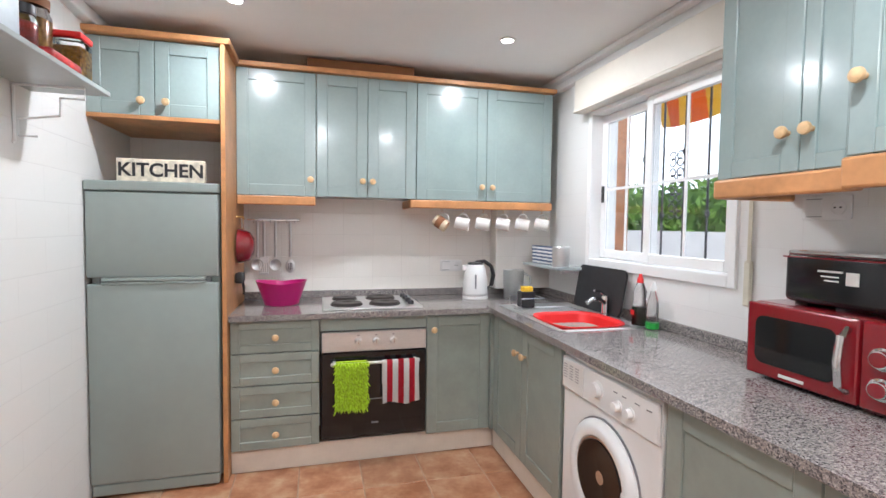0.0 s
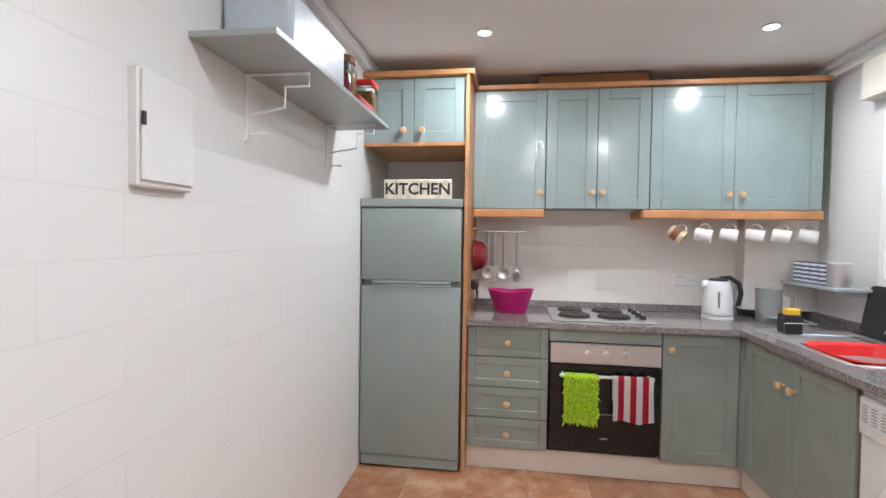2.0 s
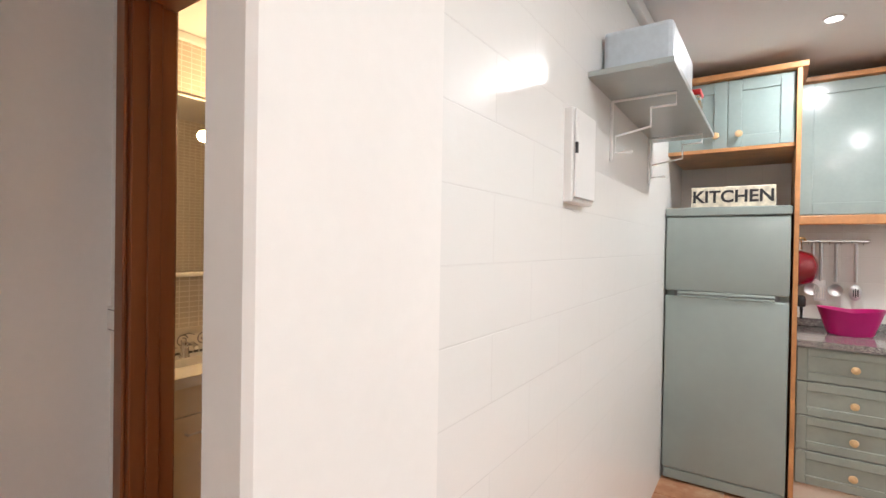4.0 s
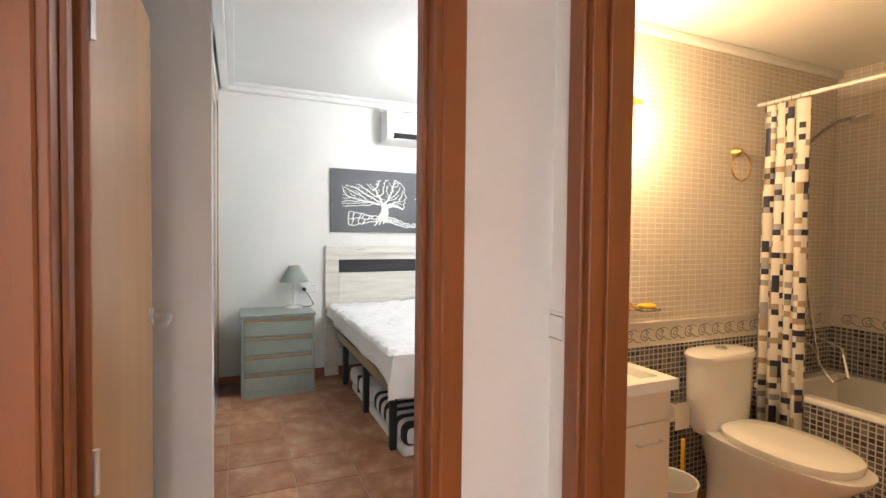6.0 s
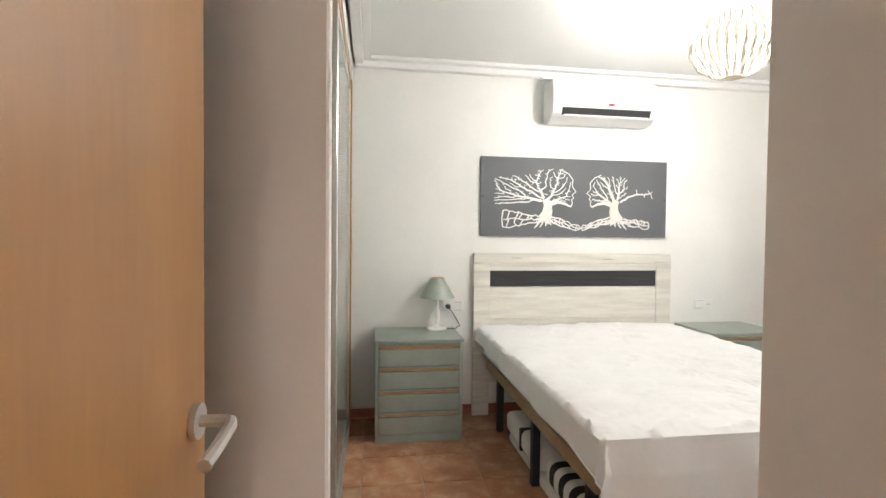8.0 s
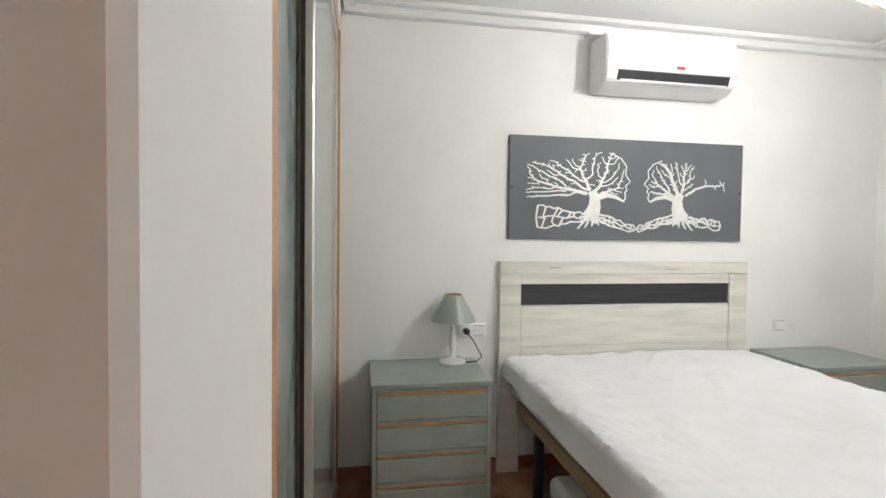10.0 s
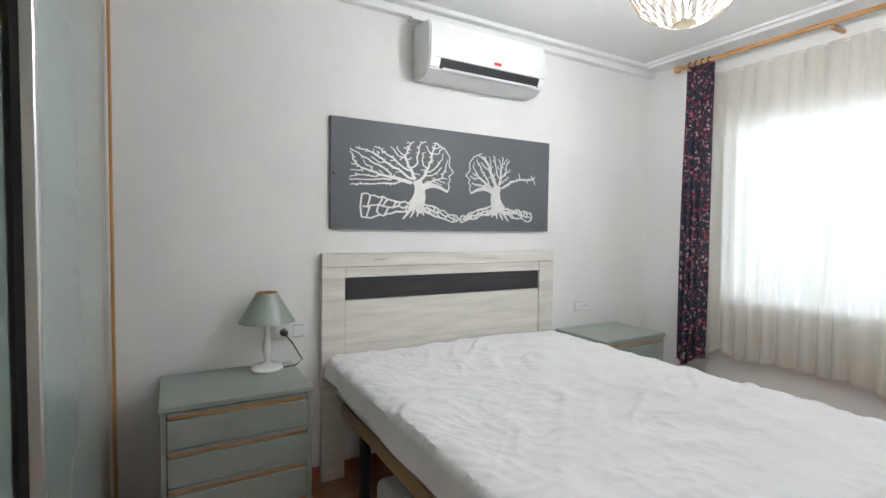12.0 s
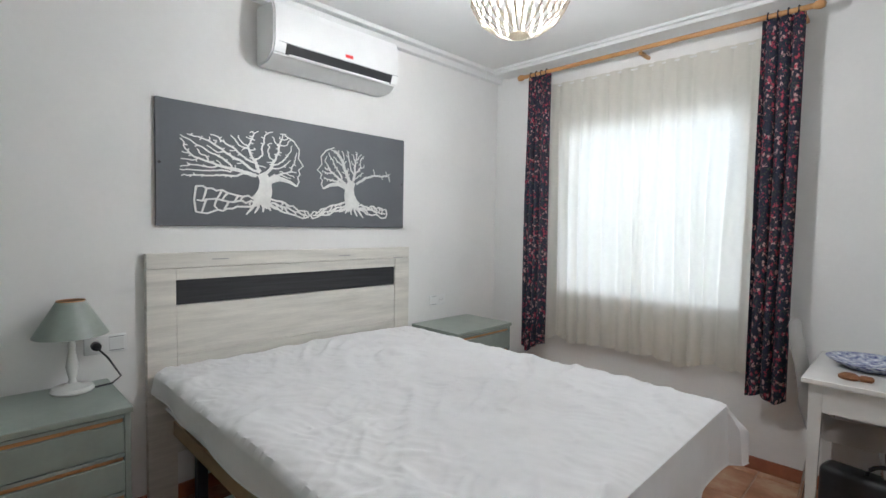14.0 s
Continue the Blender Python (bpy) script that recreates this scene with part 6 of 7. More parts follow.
def crown(bm, base, inside, box, count, squash, step, rg, w_tip, w_root):
    """Branches that grow towards random points of an outline until each is reached."""
    y0, y1, z0, z1 = box
    goals = []
    while len(goals) < count:
        g = (rg.uniform(y0, y1), rg.uniform(z0, z1))
        if inside(*g):
            goals.append(Vector((g[0] * squash, g[1])))
    nodes, up = [Vector((p[0] * squash, p[1])) for p in base], [-1] * len(base)
    for _ in range(90):
        pull = {}
        for g in goals:
            k = min(range(len(nodes)), key=lambda n: (nodes[n] - g).length_squared)
            pull[k] = pull.get(k, Vector((0, 0))) + (g - nodes[k]).normalized()
        grown = False
        for k, d in pull.items():
            if d.length > 1e-3:
                p = nodes[k] + step * (d.normalized() + Vector((rg.uniform(-.3, .3), rg.uniform(-.3, .3)))).normalized()
                nodes.append(p)
                up.append(k)
                grown = True
        goals = [g for g in goals if min((g - n).length for n in nodes[-80:]) > step * 1.1]
        if not goals or not grown or len(nodes) > 1400:
            break
    load = [1] * len(nodes)
    for k in range(len(nodes) - 1, -1, -1):
        if up[k] >= 0:
            load[up[k]] += load[k]
    top = max(load)
    for k in range(len(nodes)):
        if up[k] >= 0:
            a, b = nodes[up[k]], nodes[k]
            wa, wb = [w_tip + (w_root - w_tip) * (load[q] / top) ** 0.6 for q in (up[k], k)]
            ribbon(bm, [(a.x / squash, a.y), (b.x / squash, b.y)], min(wa, wb * 1.5), wb)


def root_net(bm, ya, yb, z_top, z_low, rg, cells):
    """A mesh of roots between an upper and a lower wavy strand."""
    def strand(f):
        return [(ya + (yb - ya) * (i + rg.uniform(-.25, .25)) / cells, z_top(i / cells) * (1 - f) + z_low(i / cells) * f + rg.uniform(-.009, .009)) for i in range(cells + 1)]
    lines = [strand(f) for f in (0.0, 0.5, 1.0)]
    for ln in lines:
        ribbon(bm, ln, 0.011, 0.008)
    for a, b, off in ((lines[0], lines[1], 0), (lines[1], lines[2], 1)):
        for i in range(off, cells, 1):
            if rg.random() < 0.65:
                ribbon(bm, [a[i], ((a[i][0] + b[i + 1][0]) / 2, (a[i][1] + b[i + 1][1]) / 2 + rg.uniform(-.006, .006)), b[min(cells, i + rg.choice((0, 1)))]], 0.011, 0.008)
    ribbon(bm, [lines[0][-1], (lines[1][-1][0] + 0.012 * (1 if yb > ya else -1), lines[1][-1][1]), lines[2][-1]], 0.010, 0.010)


def tree_art(yt, toward, windy, seed):
    """Cut-out tree at yt; toward: the side (+1 or -1) of the other tree, where crown and chin end upright."""
    rg = random.Random(seed)
    bm = bmesh.new()
    Y = lambda a: yt + toward * a
    # trunk with a flared foot and a limb that bows out to the chin
    ribbon(bm, [(Y(-0.035), 1.475), (Y(-0.012), 1.51), (Y(0.0), 1.55), (Y(0.0), 1.60), (Y(-0.02), 1.64)], 0.105, 0.05)
    ribbon(bm, [(Y(0.0), 1.575), (Y(0.03), 1.605), (Y(0.08), 1.618), (Y(0.14), 1.605), (Y(0.185), 1.582)], 0.045, 0.010)
    edge = [(0.185, 1.582), (0.198, 1.61), (0.19, 1.635), (0.205, 1.65), (0.195, 1.675), (0.225, 1.70), (0.195, 1.74), (0.20, 1.79), (0.165, 1.835), (0.11, 1.86)]
    zk = 1.0 if windy else 0.9
    edge = [(Y(a), 1.582 + (z - 1.582) * zk) for a, z in edge]
    ribbon(bm, edge, 0.008, 0.007)
    top = 1.87 if windy else 1.83

    def inside(y, z):
        a = (y - yt) * toward
        if a > 0.19 - 0.5 * max(0, z - (top - 0.09)) or z > top:
            return False
        if a > -0.10:
            return z > 1.62 + 0.1 * max(0, -a) and z < top - 1.6 * max(0, abs(a - 0.04) - 0.10) ** 1.5
        if windy:
            return 1.585 + 0.05 * (a + 0.42) < z < 1.81 + 0.12 * (a + 0.30)
        return 1.64 < z < 1.80 - 0.25 * (-a - 0.10) and rg.random() < 0.12
    far = 0.43 if windy else 0.34
    base = [(Y(0.03), 1.62), (Y(0.0), 1.635), (Y(-0.03), 1.645), (Y(-0.05), 1.625)]
    crown(bm, base, inside, (min(Y(-far), Y(0.2)), max(Y(-far), Y(0.2)), 1.58, top), 760 if windy else 480, 0.6 if windy else 0.9, 0.0105, rg, 0.0038, 0.022)
    # roots run out to both sides and sink towards the other tree
    root_net(bm, Y(-0.05), Y(-0.35 if windy else -0.29), lambda f: 1.50 + (0.05 if windy else -0.03) * f, lambda f: 1.465 - 0.05 * f, rg, 12)
    root_net(bm, Y(0.03), Y(0.25), lambda f: 1.51 - 0.075 * f, lambda f: 1.465 - 0.065 * f, rg, 8)
    for k in range(5):
        a = -0.07 + k * 0.03
        ribbon(bm, [(Y(a * 0.5 - 0.02), 1.49), (Y(a), 1.455), (Y(a * 1.5), 1.415 + 0.008 * k)], 0.022, 0.007)
    for face in bm.faces:
        face.normal_update()
        if face.normal.x < 0:
            face.normal_flip()
    low = bmesh.ops.extrude_face_region(bm, geom=bm.faces[:], use_keep_orig=True)
    bmesh.ops.translate(bm, verts=[q for q in low["geom"] if isinstance(q, bmesh.types.BMVert)], vec=(-0.002, 0, 0))
    bmesh.ops.recalc_face_normals(bm, faces=bm.faces)
    return bm


part("tree_cutout", tree_art(-2.475, 1, True, 3), SILVER, pc, "silver windswept tree cut-out")
part("tree_cutout", tree_art(-1.935, -1, False, 8), SILVER, pc, "silver bare tree cut-out")

# air conditioner
a = thing("air_conditioner", (BX0 + 0.1, -2.09, 2.24), "white split air conditioner on the wall", "air conditioner")
prof = [(0, 2.205), (0.12, 2.205), (0.185, 2.24), (0.205, 2.29), (0.205, 2.45), (0.18, 2.50), (0, 2.51)]
bm = bmesh.new()
r0 = [bm.verts.new((BX0 + 0.002 + p, -2.515, z)) for p, z in prof]
r1 = [bm.verts.new((BX0 + 0.002 + p, -1.70, z)) for p, z in prof]
for i in range(len(prof)):
    k = (i + 1) % len(prof)
    bm.faces.new((r0[i], r0[k], r1[k], r1[i]))
bm.faces.new(r0[::-1])
bm.faces.new(r1)
bmesh.ops.recalc_face_normals(bm, faces=bm.faces)
bmesh.ops.bevel(bm, geom=bm.edges[:], offset=0.008, segments=2, affect="EDGES")
part("casing", bm, WHITE, a, smooth=True)
part("air_slot", local(boxes((-0.345, 0.345, -0.027, 0.027, -0.004, 0.004)), wall_m(BX0 + 0.199, -2.10, 2.267, "+x") @ Matrix.Rotation(radians(21.8), 4, "X")), BLACK, a)
part("flap", local(boxes((-0.33, 0.33, -0.006, 0.006, 0.006, 0.010), bevel=0.001), wall_m(BX0 + 0.199, -2.10, 2.267, "+x") @ Matrix.Rotation(radians(21.8), 4, "X") @ Matrix.Translation((0, -0.026, 0.004))), WHITE, a)
part("badge", boxes((BX0 + 0.206, BX0 + 0.2085, -2.09, -2.04, 2.315, 2.332)), REDPL, a, "small red badge")
part("seam", boxes((BX0 + 0.2045, BX0 + 0.2075, -2.485, -1.705, 2.295, 2.297)), INK_GAP, a)
setting("pipe_cover", boxes((BX0 + 0.001, BX0 + 0.06, -2.55, -1.75, 2.535, 2.549), bevel=0.003), CEIL, "white strip above the air conditioner", "trim")

# pendant
PX, PY = -3.35, -2.02
p = thing("pendant_lamp", (PX, PY, 2.16), "cream ribbed pendant lamp, lit, under the ceiling", "pendant lamp")
pm = Matrix.Translation((PX, PY, 0))
part("ceiling_rose", lathe([(0.05, BC - 0.001), (0.05, BC - 0.02), (0.02, BC - 0.035), (0, BC - 0.035)], pm), WHITE, p, smooth=True)
part("cord", tube([(PX, PY, BC - 0.03), (PX, PY, 2.47)], 0.004, 6), WHITE, p)
RIB = mat("cream_acrylic_rib", (0.55, 0.50, 0.42), 0.4, var=0.05)
_tl, _mx = RIB.node_tree.nodes.new("ShaderNodeBsdfTranslucent"), RIB.node_tree.nodes.new("ShaderNodeMixShader")
_tl.inputs[0].default_value = (0.20, 0.185, 0.155, 1)
_mx.inputs[0].default_value = 0.5
link(RIB, RIB.node_tree.nodes["Principled BSDF"].outputs[0], _mx.inputs[1])
link(RIB, _tl.outputs[0], _mx.inputs[2])
link(RIB, _mx.outputs[0], RIB.node_tree.nodes["Material Output"].inputs[0])
SHP = [(0.035, 2.155), (0.09, 2.17), (0.155, 2.215), (0.193, 2.28), (0.19, 2.335), (0.155, 2.375), (0.112, 2.395), (0.12, 2.43), (0.105, 2.465), (0.05, 2.48)]
for k in range(30):
    a0 = 2 * math.pi * k / 30
    ca, sa = math.cos(a0), math.sin(a0)
    bm = bmesh.new()
    L = None
    for r, z in SHP:
        hw = 0.21 * r * 2 * math.pi / 30
        ring = [(r, -hw), (r + 0.008, 0), (r, hw), (r - 0.004, 0)]
        l = [bm.verts.new((PX + q * ca - h_ * sa, PY + q * sa + h_ * ca, z)) for q, h_ in ring]
        if L:
            for q in range(4):
                bm.faces.new((L[q], l[q], l[(q + 1) % 4], L[(q + 1) % 4]))
        L = l
    bmesh.ops.recalc_face_normals(bm, faces=bm.faces)
    part("rib", bm, RIB, p, smooth=True)
part("hub_ring", lathe([(0.03, 2.148), (0.042, 2.152), (0.042, 2.160), (0.03, 2.160)], pm), RIB, p)
part("bulb", lathe([(0, 2.235), (0.028, 2.25), (0.034, 2.28), (0.022, 2.325), (0.014, 2.345), (0, 2.345)], pm, 16), glow("lit_pendant_bulb", (1, 0.9, 0.75), 8), p, smooth=True).visible_shadow = False

# window, curtains, rod
wn = thing("window_2", ((WX0 + WX1) / 2, BYW + 0.12, WZ0), "white bedroom window behind voile", "window", kind="structure")
y0, y1 = BYW + 0.10, BYW + 0.16
part("window_frame", boxes((WX0, WX0 + 0.05, y0, y1, WZ0, WZ1), (WX1 - 0.05, WX1, y0, y1, WZ0, WZ1), (WX0 + 0.05, WX1 - 0.05, y0, y1, WZ0, WZ0 + 0.05), (WX0 + 0.05, WX1 - 0.05, y0, y1, WZ1 - 0.05, WZ1), ((WX0 + WX1) / 2 - 0.03, (WX0 + WX1) / 2 + 0.03, y0, y1, WZ0 + 0.05, WZ1 - 0.05), bevel=0.003), PVC, wn)
for a0, a1 in ((WX0 + 0.05, (WX0 + WX1) / 2 - 0.03), ((WX0 + WX1) / 2 + 0.03, WX1 - 0.05)):
    part("pane", boxes((a0, a1, y0 + 0.02, y0 + 0.024, WZ0 + 0.05, WZ1 - 0.05)), GLASS, wn).visible_shadow = False
part("window_sill", boxes((WX0, WX1, BYW - 0.02, y0, WZ0 - 0.02, WZ0 - 0.001), bevel=0.003), PVC, wn)
gr = thing("window_grille", ((WX0 + WX1) / 2, BYW + 0.24, WZ0), "wrought-iron grille outside the bedroom window", "grille")
for i in range(9):
    x = WX0 + 0.06 + i * 0.128
    part("bar", tube([(x, BYW + 0.23, WZ0), (x, BYW + 0.23, WZ1)], 0.006, 6), IRON, gr)
for z in (WZ0 + 0.4, WZ1 - 0.35):
    part("cross_rail", boxes((WX0, WX1, BYW + 0.225, BYW + 0.235, z - 0.006, z + 0.006)), IRON, gr)
RODY = BYW - 0.14
r = thing("curtain_rod", (-3.45, RODY, 2.515), "honey-coloured wooden curtain rod on brackets", "curtain rod")
part("rod", tube([(-4.335, RODY, 2.515), (-2.58, RODY, 2.515)], 0.014, 12), OAK, r, smooth=True)
for x, sg in ((-4.335, -1), (-2.58, 1)):
    part("finial", lathe([(0.012, 0), (0.02, 0.012), (0.024, 0.03), (0.018, 0.05), (0, 0.056)], Matrix.Translation((x, RODY, 2.515)) @ Matrix.Rotation(radians(90 * sg), 4, "Y"), 14), OAK, r, smooth=True)
for x in (-4.28, -3.45, -2.62):
    part("bracket", boxes((x - 0.012, x + 0.012, RODY, BYW - 0.001, 2.48, 2.50), bevel=0.003), OAK, r)
v = thing("voile_curtain", (-3.45, BYW - 0.06, 0.55), "sheer cream voile curtain hanging over the window", "curtain")
part("cloth", cloth(-4.18, -2.80, 0.545, 2.435, BYW - 0.065, 15, 0.026, 300, 30, hem=0.06, wide=0.6, seed=2.3), VOILE, v, smooth=True)
part("heading_rail", tube([(-4.19, BYW - 0.06, 2.42), (-2.79, BYW - 0.06, 2.42)], 0.006, 8), WHITE, v)
for x0, x1, sd in ((-4.30, -4.10, 1.5), (-2.80, -2.60, 6.5)):
    c = thing("floral_curtain", ((x0 + x1) / 2, RODY, 0.45), "dark navy floral curtain hanging bunched beside the window", "curtain", "floral curtains")
    part("cloth", cloth(x0, x1, 0.47, 2.50, RODY, 3.4, 0.026, 70, 26, hem=0.06, wide=1.2, seed=sd), FLORAL, c, smooth=True)
    for k in range(4):
        part("tab_loop", tube(arc((x0 + 0.03 + k * 0.045, RODY, 2.515), 0.019, 0, 360, (0, 1, 0), (0, 0, 1), 12), 0.004, 6), FLORAL, c)

# desk, chair, plate
ds = thing("white_desk", (-2.22, -0.77, 0), "white painted desk with tapered legs", "desk")
DX0, DX1, DY0, DY1 = -2.48, -2.02, -1.12, -0.47
part("top", boxes((DX0, DX1, DY0, DY1, 0.73, 0.752), bevel=0.004, segs=2), LACQ, ds)
part("apron", boxes((DX0 + 0.03, DX0 + 0.05, DY0 + 0.03, DY1 - 0.03, 0.61, 0.729)), LACQ, ds)
part("apron", boxes((DX0 + 0.05, DX1 - 0.02, DY0 + 0.03, DY0 + 0.05, 0.61, 0.729)), LACQ, ds)
for x in (DX0 + 0.05, DX1 - 0.05):
    for y in (DY0 + 0.05, DY1 - 0.05):
        bm = boxes((x - 0.025, x + 0.025, y - 0.025, y + 0.025, 0, 0.729))
        for q in bm.verts:
            if q.co.z < 0.1:
                q.co.x, q.co.y = x + (q.co.x - x) * 0.6, y + (q.co.y - y) * 0.6
        part("leg", bm, LACQ, ds)
ch = thing("white_chair", (-2.42, -0.75, 0), "white moulded chair with chrome legs tucked under the desk", "chair")
bm = bmesh.new()
rows = []
for px_, pz in ((-2.555, 0.94), (-2.55, 0.86), (-2.515, 0.70), (-2.50, 0.56), (-2.47, 0.47), (-2.40, 0.445), (-2.25, 0.45), (-2.15, 0.46)):
    rows.append([bm.verts.new((px_ - 0.02 * (1 - (2 * i / 10 - 1) ** 2), -0.95 + 0.36 * i / 10, pz - (0.03 * (2 * i / 10 - 1) ** 4 if pz > .9 else 0))) for i in range(11)])
for a0, b0 in zip(rows, rows[1:]):
    for i in range(10):
        bm.faces.new((a0[i], a0[i + 1], b0[i + 1], b0[i]))
bmesh.ops.solidify(bm, geom=bm.faces[:], thickness=0.012)
part("shell", bm, LACQ, ch, smooth=True)
for y in (-0.93, -0.61):
    for xa, xb in ((-2.45, -2.50), (-2.22, -2.16)):
        part("leg", tube([(xa, y + (0.05 if y < -.8 else -.05), 0.445), (xb, y, 0)], 0.010, 8), CHROME, ch)
pl = thing("decorative_plate", (-2.27, -0.72, 0.752), "blue and white patterned plate on the desk", "plate")
part("dish", lathe([(0, 0.004), (0.09, 0.004), (0.10, 0.0), (0.11, 0.006), (0.165, 0.034), (0.17, 0.038), (0.162, 0.037), (0.10, 0.012), (0, 0.010)], Matrix.Translation((-2.27, -0.72, 0.7525)), 36), mat("blue_white_glaze", (0.55, 0.58, 0.65), 0.15, var=0.3, scale=40, dark=(0.015, 0.03, 0.20)), pl, smooth=True)
o = thing("wooden_ornament", (-2.32, -1.0, 0.752), "small carved brown wooden ornament on the desk", "ornament")
part("carving", lathe([(0, 0), (0.035, 0.002), (0.04, 0.012), (0.025, 0.024), (0.012, 0.018), (0, 0.028)], Matrix.Translation((-2.33, -1.0, 0.7525)), 9), BROWNBOX, o)
part("carving_wing", boxes((-2.30, -2.25, -1.02, -0.98, 0.753, 0.775), bevel=0.008), BROWNBOX, o)
o = thing("black_bag", (-2.2, -0.85, 0), "black laptop bag standing beneath the desk", "bag")
bm = boxes((-0.22, 0.2, -0.06, 0.06, 0.0, 0.32), bevel=0.03, segs=3)
bm.transform(Matrix.Translation((-2.2, -0.90, 0.003)) @ Matrix.Rotation(radians(-12), 4, "Z"))
part("body", bm, BLACK, o, smooth=True)
part("handle", tube(arc((-2.2, -0.90, 0.315), 0.06, 0, 180, (1, 0, 0), (0, 0, 1), 10), 0.009, 8), BLACK, o)
o = thing("floor_cable", (-2.5, -0.9, 0), "thin black cable lying on the floor", "cable")
part("wire", tube([(-2.32, -0.95, 0.006), (-2.42, -1.0, 0.006), (-2.50, -0.98, 0.006), (-2.56, -0.92, 0.006), (-2.60, -0.93, 0.006)], 0.005, 6), BLACK, o)
# garden seen through the voile
hb = thing("garden_hedge", (-3, 9, -0.15), "green hedge beyond the bedroom window", "hedge", kind="stuff")
bm = bmesh.new()
for i in range(1500):
    c = Vector((hr.uniform(-12, 6), 9 + hr.uniform(-0.4, 0.4), hr.uniform(0, 1.6)))
    mtx = Matrix.Translation(c) @ Euler((hr.uniform(0, 6), hr.uniform(0, 6), hr.uniform(0, 6))).to_matrix().to_4x4()
    q = hr.uniform(0.1, 0.22)
    bm.faces.new([bm.verts.new(mtx @ Vector(t_)) for t_ in ((-q, 0, 0), (0, -q * .5, 0.03), (q, 0, 0), (0, q * .5, 0.03))])
part("foliage", bm, HEDGE, hb)

# ---- bathroom ----
v = thing("vanity_unit", (-1.66, -2.5, 0), "cream vanity cabinet with washbasin top", "vanity")
CREAM = mat("cream_lacquer", (0.72, 0.64, 0.52), 0.3, var=0.03, coat=0.2)
VX0, VX1, VY0, VY1 = -1.885, -1.50, -2.80, -2.245
part("body", boxes((VX0, VX1 - 0.022, VY0, VY1, 0.07, 0.74), bevel=0.002), CREAM, v)
part("fascia", boxes((VX1 - 0.021, VX1 - 0.003, VY0, VY1, 0.62, 0.74), bevel=0.002), CREAM, v)
for y0, y1, hy in ((VY0, -2.502, -2.60), (-2.498, VY1, -2.36)):
    d = part("door", boxes((VX1 - 0.021, VX1 - 0.002, y0 + 0.002, y1 - 0.001, 0.08, 0.615), bevel=0.002), CREAM, v)
    part("handle", tube([(VX1 - 0.003, hy - 0.06, 0.545), (VX1 + 0.02, hy - 0.06, 0.545), (VX1 + 0.02, hy + 0.06, 0.545), (VX1 - 0.003, hy + 0.06, 0.545)], 0.005, 8), STEEL, d, "steel bar handle")
part("plinth", boxes((VX0, VX1 - 0.05, VY0 + 0.02, VY1 - 0.02, 0, 0.069)), CREAM, v)
bz = 0.775
part("basin_top", boxes((VX0 - 0.002, VX1 + 0.02, VY0 - 0.01, -2.72, 0.742, bz + 0.01), (VX0 - 0.002, VX1 + 0.02, -2.28, VY1 + 0.015, 0.742, bz + 0.01), (VX0 - 0.002, -1.80, -2.72, -2.28, 0.742, bz + 0.01), (-1.53, VX1 + 0.02, -2.72, -2.28, 0.742, bz + 0.01), (-1.80, -1.53, -2.72, -2.28, 0.7405, 0.748)), CERAM, v, "white ceramic basin top")
q = thing("basin_tap", (-1.82, -2.5, bz), "small chrome basin mixer tap", "tap")
part("body", lathe([(0.024, 0.011), (0.02, 0.02), (0.018, 0.08), (0, 0.085)], Matrix.Translation((-1.83, -2.5, bz))), CHROME, q, smooth=True)
part("spout", tube([(-1.83, -2.5, bz + 0.06), (-1.76, -2.5, bz + 0.085), (-1.72, -2.5, bz + 0.07)], 0.010, 8), CHROME, q, smooth=True)
mr = thing("bathroom_mirror", (-1.88, -2.4, 1.18), "tall mirror with thin pale frame and shelf lip", "mirror")
part("glass", boxes((-1.893, -1.876, -2.74, -2.185, 1.19, 2.03)), MIRROR, mr)
part("frame_lip", boxes((-1.893, -1.85, -2.74, -2.18, 1.165, 1.187), bevel=0.003), CERAM, mr)
part("side_rail", boxes((-1.893, -1.872, -2.184, -2.172, 1.188, 2.03), bevel=0.002), CERAM, mr)
part("top_rail", boxes((-1.893, -1.872, -2.74, -2.185, 2.031, 2.043), bevel=0.002), CERAM, mr)
sp = thing("mirror_spotlight", (-1.82, -2.23, 1.95), "brass double spotlight above the mirror, lit", "wall light")
part("bar", boxes((-1.8755, -1.862, -2.33, -2.13, 1.965, 1.985), bevel=0.003), GOLD, sp)
for by in (-2.30, -2.16):
    b = part("arm", tube([(-1.864, by, 1.975), (-1.82, by, 1.97), (-1.80, by, 1.94)], 0.006, 8), GOLD, sp)
    part("cup", lathe([(0.02, 0.03), (0.03, 0.0), (0.028, 0.0), (0.018, 0.028)], Matrix.Translation((-1.79, by, 1.915)), 16), GOLD, b, smooth=True)
    g_ = part("bulb", lathe([(0, -0.022), (0.018, -0.016), (0.024, 0), (0.016, 0.016), (0, 0.02)], Matrix.Translation((-1.775, by, 1.90)), 14), BULB, b, "glowing warm bulb", True)
    g_.visible_shadow = False
sd = thing("soap_dish", (-1.84, -2.05, 1.0), "brass soap holder with a yellow soap", "soap dish")
part("rose", lathe([(0.026, 0), (0.022, 0.014), (0, 0.016)], wall_m(-1.8945, -2.09, 1.0, "+x"), 16), GOLD, sd, smooth=True)
part("arm", tube([(-1.89, -2.09, 1.0), (-1.85, -2.07, 1.0)], 0.008, 8), GOLD, sd)
part("dish", boxes((-1.87, -1.80, -2.08, -1.97, 0.985, 0.997), bevel=0.005), CLEARP, sd)
part("soap", boxes((-1.86, -1.81, -2.07, -1.99, 0.9975, 1.018), bevel=0.008, segs=3), YEL, sd, "yellow soap bar", True)
